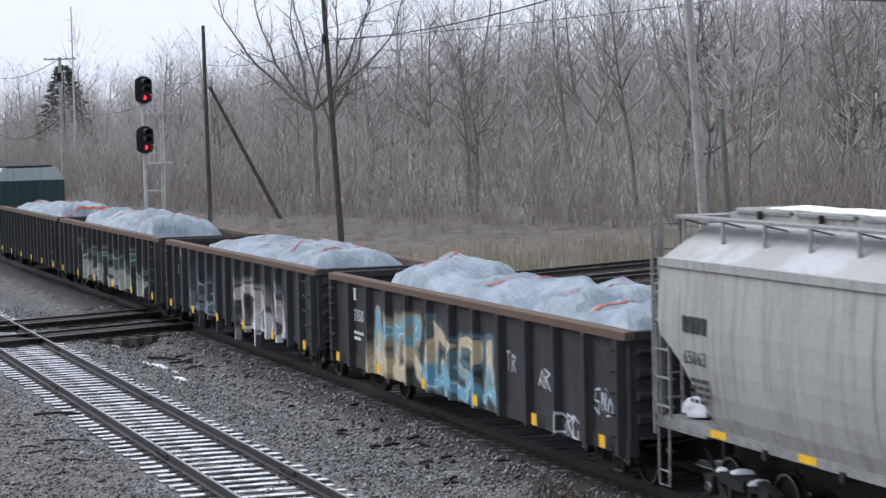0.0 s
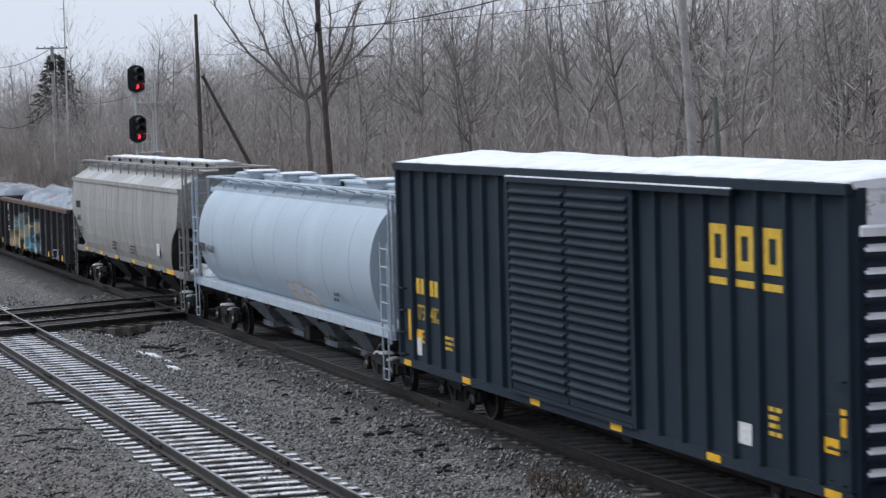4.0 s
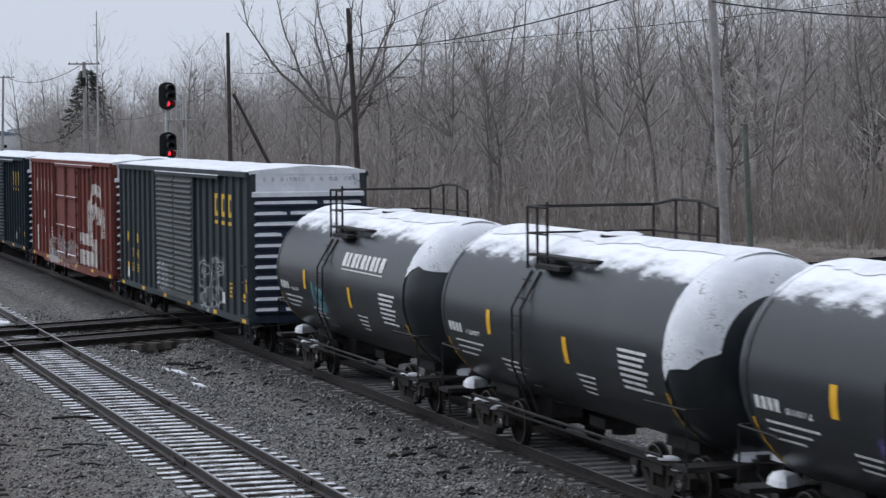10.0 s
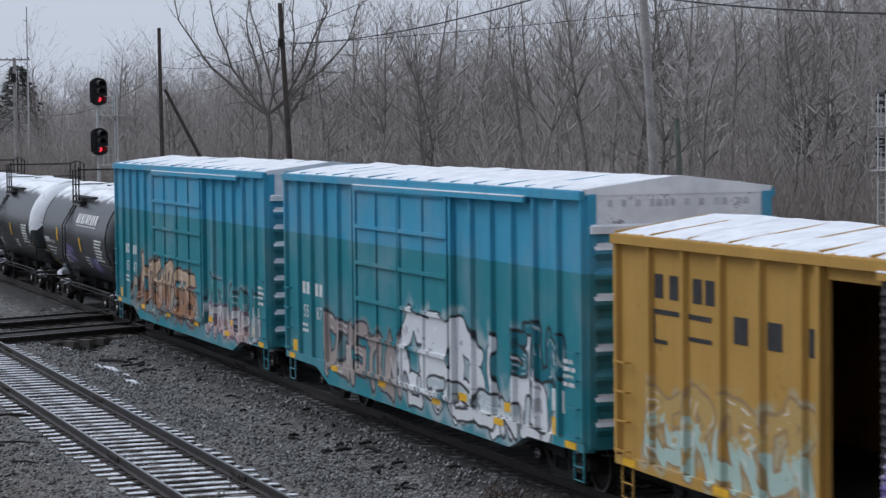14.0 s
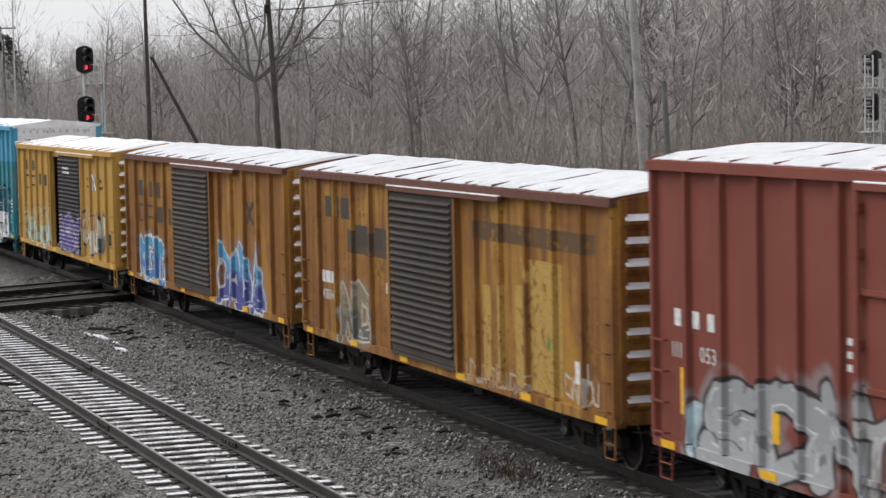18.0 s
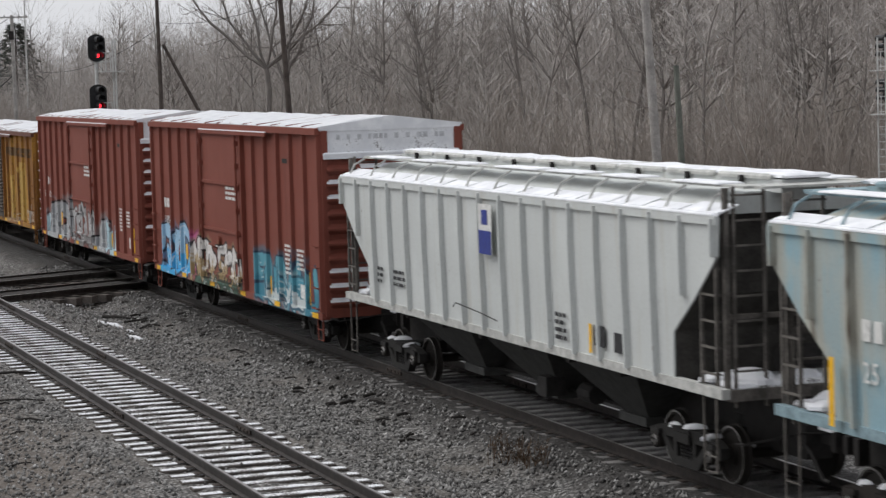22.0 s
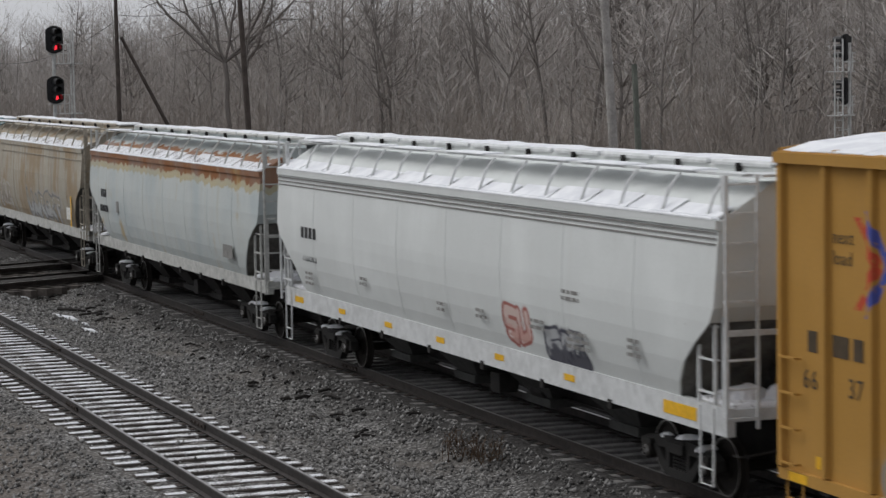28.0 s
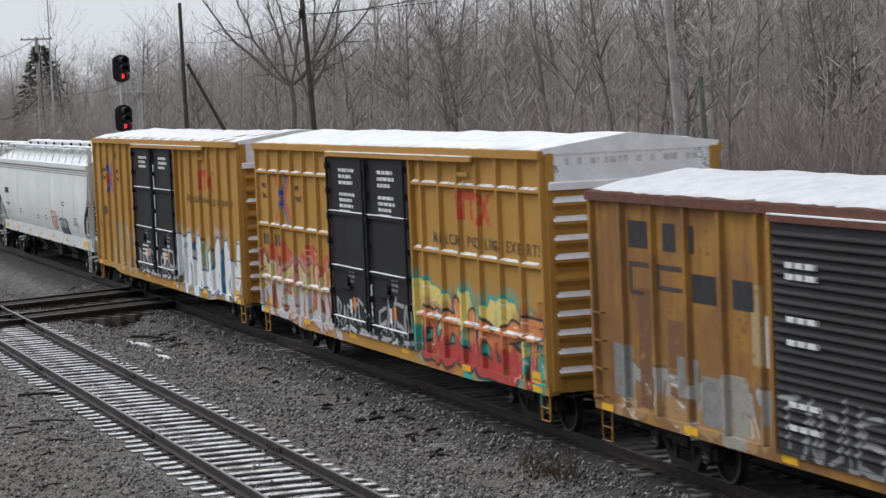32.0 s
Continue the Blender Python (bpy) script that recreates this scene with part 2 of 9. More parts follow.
    gleam = both(nt, sub(1.0, ramp(nt, math_node(nt, "ABSOLUTE", sub(d, r * 0.55)), 0.008, 0.022)), ramp(nt, noise_fac(nt, flat, 1.9, 1), 0.54, 0.58))
    fill = mix(nt, mul(gleam, 0.8), fill, [0.5 + 0.4 * u for u in fb])
    return mix(nt, mul(both(nt, front, sub(1.0, ramp(nt, d, r - 0.012, r + 0.012))), 0.96), c, fill), d


def paint(name, col, rust=0.25, rust_col=(0.11, 0.05, 0.025), streak=0.3, streak_col=(0.12, 0.10, 0.08), tags=(), bands=(), rough=0.6, blotch=0.0, blotch_col=(0.3, 0.2, 0.1), dirt=0.3, marks=(), streak_lo=0.5, rib_rust=None, drip=0.0, dusted=None):
    """Weathered car paint with streaks, rust spots, bands of another colour and spray-painted tags.
    bands: (z0, z1, colour). tags: (x0, x1, z0, z1, fill, second fill, outline, letter width, seed)."""
    m, nt, p = nodes_of(name, rough + (0.1 if rough > 0.5 else 0), 0.0, 0.2 if rough > 0.5 else 0.5)
    v = coords(nt)
    sep = node(nt, "SeparateXYZ", {0: v})
    X, Y, Z = sep.outputs
    c = mix(nt, 0.0, col, col)
    wob = noise_fac(nt, v, 1.3, 3)
    for z0, z1, bc in bands:
        zz = math_node(nt, "ADD", Z, math_node(nt, "MULTIPLY", math_node(nt, "SUBTRACT", wob, 0.5), 0.05))
        if drip:  # the band runs down in drips
            zz = math_node(nt, "ADD", zz, math_node(nt, "MULTIPLY", math_node(nt, "SUBTRACT", noise_fac(nt, coords(nt, (2.6, 2.6, 0.2)), 1.0, 4), 0.5), drip))
        k = math_node(nt, "MULTIPLY", ramp(nt, zz, z0 - 0.02, z0 + 0.02), math_node(nt, "SUBTRACT", 1.0, ramp(nt, zz, z1 - 0.02, z1 + 0.02)))
        c = mix(nt, k, c, bc)
    # fading in patches and fine grain
    big, fine = noise_fac(nt, v, 0.55, 3), noise_fac(nt, v, 22.0, 3)
    c = mix(nt, math_node(nt, "MULTIPLY", ramp(nt, big, 0.4, 0.7), 0.35), c, [min(1, k * 1.25 + 0.015) for k in col] if not bands else (0.25, 0.32, 0.36))
    if blotch:
        k = ramp(nt, noise_fac(nt, coords(nt, (1, 1, 0.7), (3, 1, 7)), 0.75, 4), 0.62 - blotch * 0.35, 0.74 - blotch * 0.3)
        c = mix(nt, math_node(nt, "MULTIPLY", k, 0.75), c, blotch_col)
    # streaks that run down the sheets
    st = noise_fac(nt, coords(nt, (5.5, 5.5, 0.32)), 1.0, 4, 0.65)
    c = mix(nt, math_node(nt, "MULTIPLY", ramp(nt, st, streak_lo, streak_lo + 0.22), streak), c, streak_col)
    if rib_rust:  # rust that has run down beside the ribs
        start, pitch = rib_rust
        u = math_node(nt, "MULTIPLY", math_node(nt, "ABSOLUTE", math_node(nt, "SUBTRACT", math_node(nt, "FRACT", math_node(nt, "ADD", math_node(nt, "DIVIDE", math_node(nt, "SUBTRACT", X, start), pitch), 0.5)), 0.5)), pitch)
        run_down = noise_fac(nt, coords(nt, (2.3, 0.1, 0.5), (5, 0, 2)), 1.0, 3)
        ragged = noise_fac(nt, coords(nt, (4, 4, 0.7)), 1.0, 4)
        wide = math_node(nt, "ADD", u, math_node(nt, "MULTIPLY", math_node(nt, "SUBTRACT", ragged, 0.5), 0.28))
        k = math_node(nt, "SUBTRACT", 1.0, ramp(nt, wide, 0.16, 0.34))
        c = mix(nt, math_node(nt, "MULTIPLY", math_node(nt, "MULTIPLY", k, ramp(nt, run_down, 0.36, 0.52)), 0.75), c, (0.38, 0.36, 0.30))
        k = math_node(nt, "SUBTRACT", 1.0, ramp(nt, wide, 0.03, 0.10))
        c = mix(nt, math_node(nt, "MULTIPLY", math_node(nt, "MULTIPLY", k, ramp(nt, run_down, 0.46, 0.62)), 0.92), c, (0.075, 0.05, 0.035))
    after = None
    for x0, x1, z0, z1, fa, fb, line, size, seed in tags:
        c, after = spray_letters(nt, c, after, X, Y, Z, x0, x1, z0, z1, fa, fb, line, size * 1.35, seed)
    for shape, args, mc in marks:
        k = painted_shape(nt, X, Z, shape, args)
        worn = ramp(nt, noise_fac(nt, v, 6.0, 5, 0.7), 0.36, 0.46)
        k = math_node(nt, "MULTIPLY", math_node(nt, "MULTIPLY", k, math_node(nt, "LESS_THAN", Y, -1.0)), worn)
        c = mix(nt, math_node(nt, "MULTIPLY", k, 0.95), c, mc)
    if rust:
        r = noise_fac(nt, v, 7.0, 6, 0.7)
        big2 = noise_fac(nt, coords(nt, (1, 1, 1), (9, 4, 2)), 0.9, 3)
        k = ramp(nt, math_node(nt, "ADD", math_node(nt, "MULTIPLY", r, 0.7), math_node(nt, "MULTIPLY", big2, 0.3)), 0.66 - rust * 0.22, 0.72 - rust * 0.18)
        c = mix(nt, math_node(nt, "MULTIPLY", k, 0.8), c, rust_col)
    c = mix(nt, math_node(nt, "MULTIPLY", ramp(nt, fine, 0.4, 0.8), dirt), c, (0.09, 0.08, 0.07))
    if dusted:  # dry snow clinging to the upper curve, thinning downwards
        lo, hi = dusted
        drift = noise_fac(nt, coords(nt, (0.8, 2.2, 2.2), (2, 5, 1)), 1.6, 5, 0.6)
        k = ramp(nt, math_node(nt, "ADD", Z, math_node(nt, "MULTIPLY", math_node(nt, "SUBTRACT", drift, 0.5), (hi - lo) * 1.5)), lo, hi)
        k = math_node(nt, "MULTIPLY", k, ramp(nt, math_node(nt, "ADD", math_node(nt, "MULTIPLY", k, 0.7), math_node(nt, "MULTIPLY", noise_fac(nt, coords(nt, (1, 3, 3)), 14.0, 3), 0.5)), 0.4, 0.7))
        c = mix(nt, k, c, (0.80, 0.81, 0.84))
        nt.links.new(math_node(nt, "MULTIPLY_ADD", k, 0.45), p.inputs["Roughness"])
        nt.nodes[-1].inputs[2].default_value = rough
    nt.links.new(c, p.inputs["Base Color"])
    bump(nt, p, math_node(nt, "ADD", fine, math_node(nt, "MULTIPLY", big, 2.0)), 0.12, 0.02)
    return m


def snow_material(name="old_snow", thin=0.0, dull=1.0):
    m, nt, p = nodes_of(name, 0.85, 0, 0.2)
    v = coords(nt)
    n1, n2 = noise_fac(nt, v, 2.5, 4), noise_fac(nt, v, 30, 3)
    c = mix(nt, ramp(nt, n1, 0.35, 0.65), [k * dull for k in (0.66, 0.67, 0.70)], [k * dull for k in (0.78, 0.79, 0.81)])
    if thin:
        c = mix(nt, ramp(nt, math_node(nt, "ADD", math_node(nt, "MULTIPLY", n1, 0.5), math_node(nt, "MULTIPLY", n2, 0.5)), 0.62 - 0.3 * thin, 0.7 - 0.22 * thin), c, (0.16, 0.15, 0.15))
    nt.links.new(c, p.inputs["Base Color"])
    bump(nt, p, n2, 0.2, 0.02)
    return m


DRIFT = snow_material("wind_packed_snow", 0.24)
SNOW, THIN_SNOW = snow_material(), snow_material("thin_snow", 0.3)
ROOF_FROST = snow_material("sooty_roof_snow", 0.1, 0.8)
WHITE = plain("white_stencil", (0.62, 0.62, 0.60), 0.7, vary=0.25, scale=9)
YELLOW = plain("yellow_stencil", (0.62, 0.40, 0.04), 0.6, vary=0.2, scale=9)
REFLECT = plain("yellow_reflector", (0.75, 0.42, 0.02), 0.45, vary=0.15, scale=12)
BLACK = plain("black_stencil", (0.03, 0.03, 0.032), 0.7, vary=0.3)
DARK_IRON = plain("dark_iron", (0.024, 0.022, 0.021), 0.75, 0.2, vary=0.4, scale=5)
WHEEL_IRON = plain("wheel_iron", (0.02, 0.017, 0.015), 0.65, 0.3, vary=0.35, scale=8)
SHINY = plain("polished_tread", (0.32, 0.31, 0.30), 0.35, 0.9, vary=0.15)

# ---- ground, tracks and woods ----
TRAIN_Y, NEAR_Y, NEAR_Z, RAIL_Z = 15.48, 9.0, 0.3, 0.16  # centre lines of the two tracks; the near one lies a little higher
CROSS_SLOPE, CROSS_X = -0.70, (-64.2, -68.8)  # the two crossing tracks, at y = 9.1


def steps(v, table):
    """Straight lines between the (place, height) pairs of a table."""
    return np.interp(v, [p for p, _ in table], [q for _, q in table])


def rail_level(y):
    return steps(y, ((7.9, NEAR_Z + 0.03), (17.0, RAIL_Z - 0.03)))


def cross_shift(y):
    """How far along x the crossing tracks have swung at y, from where they meet the near track."""
    v = np.linspace(9.1, y, 60)
    slope = steps(v, ((16.0, CROSS_SLOPE), (30.0, -0.5)))
    return float(np.mean(slope)) * (y - 9.1)


def wood_edge(x):
    """The y at which the woods begin."""
    return steps(x, ((-420, 40), (-215, 42), (-160, 46), (-132, 52), (-112, 64), (-90, 72), (-40, 90), (60, 120)))


def ground_height(x, y):
    base = steps(y, ((-60, -1.2), (2, -0.5), (6.2, 0.0), (6.9, 0.08), (11.0, 0.08), (12.3, -0.28), (13.0, -0.24), (13.75, -0.03), (14.5, -0.02), (14.85, -0.16), (16.1, -0.16), (16.45, -0.04), (17.3, -0.04), (18.6, -0.75), (24, -0.5), (40, -0.3), (3000, -0.3)))
    deep = np.clip(y - wood_edge(x), 0, 90)
    rise = steps(x, ((-330, 0.0), (-270, 0.03), (-230, 0.07), (-190, 0.10), (-160, 0.14), (-135, 0.19), (-110, 0.25), (-60, 0.30)))
    hill = np.where(deep > 0, rise * deep * np.minimum(1, deep / 14), 0)
    away = np.clip((np.hypot(x, y) - 420) / 500, 0, 1)
    return base + hill * (1 - 0.6 * away)


def ground_sheet():
    xs = np.unique(np.concatenate([np.linspace(-3000, -330, 14), np.linspace(-330, -140, 64), np.linspace(-140, -20, 320), np.linspace(-20, 60, 20), np.linspace(60, 3000, 10)]))
    ys = np.unique(np.concatenate([np.linspace(-3000, -30, 8), np.linspace(-30, 3, 16), np.linspace(3, 20, 86), np.linspace(20, 150, 70), np.linspace(150, 3000, 12)]))
    X, Y = np.meshgrid(xs, ys)
    Z = ground_height(X, Y)
    rng = np.random.default_rng(4)
    near = (X > -140) & (X < 20) & (Y > 0) & (Y < 24)
    Z = Z + np.where(near, rng.normal(0, 0.014, Z.shape), 0) + np.where((Y > 20) & (Y < 160), rng.normal(0, 0.05, Z.shape), 0)
    nx, ny = len(xs), len(ys)
    i = np.arange(nx * ny).reshape(ny, nx)
    faces = np.stack([i[:-1, :-1], i[:-1, 1:], i[1:, 1:], i[1:, :-1]], -1).reshape(-1, 4)
    m, nt, p = nodes_of("gravel_and_earth", 0.95, 0, 0.2)
    v = coords(nt)
    X_, Y_, Z_ = node(nt, "SeparateXYZ", {0: v}).outputs
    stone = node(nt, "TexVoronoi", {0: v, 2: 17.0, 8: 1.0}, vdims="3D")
    tone = node(nt, "SeparateColor", {0: stone.outputs[1]}).outputs[0]
    big, mid = noise_fac(nt, v, 0.35, 4), noise_fac(nt, v, 2.2, 4)
    c = mix(nt, tone, (0.075, 0.071, 0.068), (0.33, 0.322, 0.31))
    # shade in the gaps between the stones, put into the colour
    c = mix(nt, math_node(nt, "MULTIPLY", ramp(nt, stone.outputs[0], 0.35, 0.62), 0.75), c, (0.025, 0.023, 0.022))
    c = mix(nt, math_node(nt, "MULTIPLY", ramp(nt, big, 0.45, 0.7), 0.5), c, (0.13, 0.115, 0.10))
    c = mix(nt, math_node(nt, "MULTIPLY", ramp(nt, mid, 0.5, 0.68), 0.55), c, (0.05, 0.046, 0.043))
    grass = mix(nt, ramp(nt, noise_fac(nt, v, 1.1, 5), 0.35, 0.65), (0.085, 0.073, 0.064), (0.15, 0.128, 0.112))
    grass = mix(nt, math_node(nt, "MULTIPLY", ramp(nt, noise_fac(nt, v, 0.12, 4), 0.5, 0.62), 0.6), grass, (0.12, 0.105, 0.09))
    c = mix(nt, math_node(nt, "MULTIPLY", math_node(nt, "SUBTRACT", 1.0, ramp(nt, math_node(nt, "ADD", Y_, math_node(nt, "MULTIPLY", mid, 2.0)), 7.0, 8.6)), 0.55), c, (0.115, 0.095, 0.08))
    dark_strip = both(nt, ramp(nt, math_node(nt, "ADD", Y_, math_node(nt, "MULTIPLY", mid, 0.7)), 13.3, 14.1), math_node(nt, "SUBTRACT", 1.0, ramp(nt, Y_, 16.9, 17.6)))  # a darker strip of ballast along the main line
    c = mix(nt, math_node(nt, "MULTIPLY", dark_strip, 0.8), c, (0.024, 0.022, 0.021))
    edge = math_node(nt, "ADD", Y_, math_node(nt, "MULTIPLY", big, 6.0))
    c = mix(nt, ramp(nt, edge, 22.0, 27.0), c, grass)
    leaf = mix(nt, ramp(nt, math_node(nt, "ADD", math_node(nt, "MULTIPLY", mid, 0.5), math_node(nt, "MULTIPLY", noise_fac(nt, v, 5.0, 4), 0.5)), 0.38, 0.62), (0.15, 0.132, 0.118), (0.26, 0.232, 0.208))
    c = mix(nt, ramp(nt, math_node(nt, "ADD", Y_, math_node(nt, "MULTIPLY", X_, -0.12)), 64.0, 72.0), c, leaf)
    lot = mix(nt, ramp(nt, noise_fac(nt, v, 0.06, 4), 0.42, 0.58), (0.20, 0.20, 0.205), (0.62, 0.63, 0.65))  # snow-dusted lots of the town
    c = mix(nt, ramp(nt, math_node(nt, "MULTIPLY", X_, -1.0), 420.0, 520.0), c, lot)
    nt.links.new(c, p.inputs["Base Color"])
    bump(nt, p, math_node(nt, "SUBTRACT", 1.0, stone.outputs[0]), 0.7, 0.04)
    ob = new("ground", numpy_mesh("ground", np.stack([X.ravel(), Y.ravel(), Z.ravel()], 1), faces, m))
    tagged(ob, "grey crushed-stone ballast running out into dead grass and leaf litter", "ground", kind="structure")




def loose_stones():
    """Single crushed stones over the ballast that the camera looks down on."""
    rng = np.random.default_rng(7)
    n = 30000
    x = -26 - 52 * rng.random(n) ** 1.25
    y = 5.2 + 9.0 * rng.random(n)
    on_track = (np.abs(y - NEAR_Y) < 1.42) & (rng.random(n) < 0.9)
    x, y = x[~on_track], y[~on_track]
    n = len(x)
    r = rng.uniform(0.016, 0.042, n) * rng.choice([1, 1, 1, 1.5], n)
    octa = np.array([(1, 0, 0), (-1, 0, 0), (0, 1, 0), (0, -1, 0), (0, 0, 1), (0, 0, -0.6)], float)
    tri = np.array([(0, 2, 4), (2, 1, 4), (1, 3, 4), (3, 0, 4), (2, 0, 5), (1, 2, 5), (3, 1, 5), (0, 3, 5)])
    P = octa[None] * rng.uniform(0.6, 1.25, (n, 6, 1)) * r[:, None, None] + rng.normal(0, 0.12, (n, 6, 3)) * r[:, None, None]
    a = rng.uniform(0, 6.28, n)
    c, s = np.cos(a)[:, None], np.sin(a)[:, None]
    P = np.stack([P[..., 0] * c - P[..., 1] * s, P[..., 0] * s + P[..., 1] * c, P[..., 2]], -1)
    P += np.stack([x, y, ground_height(x, y) + r * 0.35], -1)[:, None]
    F = (tri[None] + 6 * np.arange(n)[:, None, None]).reshape(-1, 3)
    m, nt, p = nodes_of("loose_stone", 0.92, 0, 0.25)
    gi = nt.nodes.new("ShaderNodeNewGeometry").outputs["Random Per Island"]
    c = mix(nt, gi, (0.055, 0.052, 0.05), (0.34, 0.333, 0.322))
    c = mix(nt, ramp(nt, gi, 0.93, 0.97), c, (0.45, 0.44, 0.43))
    c = mix(nt, math_node(nt, "MULTIPLY", noise_fac(nt, coords(nt), 60, 3), 0.5), c, (0.06, 0.056, 0.052))
    nt.links.new(c, p.inputs["Base Color"])
    ob = new("ballast_stones", numpy_mesh("ballast_stones", P.reshape(-1, 3), F, m))
    tagged(ob, "loose grey crushed stones of the ballast", "gravel", kind="stuff")


RAIL_PROFILE = ((-0.07, -0.17), (0.07, -0.17), (0.07, -0.155), (0.012, -0.135), (0.012, -0.045), (0.037, -0.038), (0.037, -0.004), (0.03, 0.0),
                (-0.03, 0.0), (-0.037, -0.004), (-0.037, -0.038), (-0.012, -0.045), (-0.012, -0.135), (-0.07, -0.155))


def rail_top_material():
    m, nt, p = nodes_of("rail_steel", 0.5, 0.6, 0.4)
    v = coords(nt)
    n = noise_fac(nt, v, 6, 4)
    c = mix(nt, ramp(nt, n, 0.3, 0.7), (0.026, 0.022, 0.02), (0.055, 0.046, 0.042))
    nt.links.new(c, p.inputs["Base Color"])
    bump(nt, p, n, 0.2)
    return m


RAIL_STEEL = rail_top_material()
TIE_WOOD = plain("weathered_tie", (0.075, 0.065, 0.058), 0.9, vary=0.4, scale=3, bumpy=0.4, random_obj=0.5)
DUSTED_TIE = plain("dusted_tie", (0.17, 0.163, 0.158), 0.9, vary=0.35, scale=3, bumpy=0.3, random_obj=0.5)
FROSTED_TIE = snow_material("frosted_tie", 0.5)
PLANK = plain("oily_plank", (0.035, 0.031, 0.029), 0.85, vary=0.4, scale=3, bumpy=0.4, random_obj=0.4)
PLATE = plain("tie_plate", (0.05, 0.04, 0.035), 0.8, 0.2)


def straight_track(name, y, z, x0, x1, spacing, near, frosted, label):
    """near: the stretch of x whose ties are single parts."""
    root = thing(name, pose(0, 0, 0), label, "railway track", kind="structure")
    for s in (-1, 1):
        b = Build()
        b.prism([(y + s * 0.752 + p, z + q) for p, q in RAIL_PROFILE], "x", x0, x1)
        rail = part("rail", b, RAIL_STEEL, root)
        shine = Build().box(x0, x1, y + s * 0.752 - 0.022, y + s * 0.752 + 0.022, z + 0.0005, z + 0.003)
        part("running_surface", shine, SHINY, rail, "polished rail head")
        joints = Build()
        for k in range(int((near[1] - near[0]) / 11.9)):
            jx = near[0] + 4 + 11.9 * k + (3 if s > 0 else 0)
            for side in (-1, 1):
                joints.box(jx - 0.45, jx + 0.45, y + s * 0.752 + side * 0.026 - 0.014, y + s * 0.752 + side * 0.026 + 0.014, z - 0.12, z - 0.035)
                for bolt in (-0.33, -0.12, 0.12, 0.33):
                    joints.box(jx + bolt - 0.02, jx + bolt + 0.02, y + s * 0.752 + side * 0.05 - 0.015, y + s * 0.752 + side * 0.05 + 0.015, z - 0.1, z - 0.06)
        part("joint_bars", joints, PLATE, rail, "bolted dark joint bars")
    rng = random.Random(name)
    tie = Build().bevel_box(-0.115, 0.115, -1.3, 1.3, -0.2, -0.0, 0.012).mesh("tie")
    tie.materials.append(TIE_WOOD if frosted else DUSTED_TIE)
    cap = Build()
    for k in range(10):  # thin frost on the top, in uneven strips
        a = -1.28 + 0.256 * k
        cap.box(-0.085 - 0.03 * ((k * 7) % 3) / 3, 0.08 + 0.03 * ((k * 5) % 4) / 4, a, a + 0.252, 0.0, 0.006 + 0.006 * ((k * 3) % 4) / 4)
    cap = cap.mesh("frost")
    cap.materials.append(FROSTED_TIE)
    plate = Build().box(-0.1, 0.1, -0.93, -0.58, 0.012, 0.02).box(-0.1, 0.1, 0.58, 0.93, 0.012, 0.02).mesh("tie_plates")
    plate.materials.append(PLATE)
    rest = Build()
    x = x0 + 0.3
    while x < x1:
        top, turn = z - 0.19 + rng.uniform(-0.012, 0.006), rng.uniform(-0.9, 0.9)
        shift = rng.uniform(-0.07, 0.07)
        if near[0] < x < near[1]:
            ob = part("tie", tie, None, root)
            ob.matrix_basis = pose(x, y + shift, top, 0, 0, turn)
            pl = part("tie_plates", plate, None, ob)
            pl.matrix_basis = pose(0, -shift, 0)
            if frosted:
                part("frost", cap, None, ob, "thin white frost on the tie")
        elif -220 < x < 30:
            rest.box(x - 0.115, x + 0.115, y - 1.3, y + 1.3, top - 0.2, top)
        x += spacing + rng.uniform(-0.03, 0.03)
    tagged(part("far_ties", rest, TIE_WOOD, root), kind="stuff")
    return root


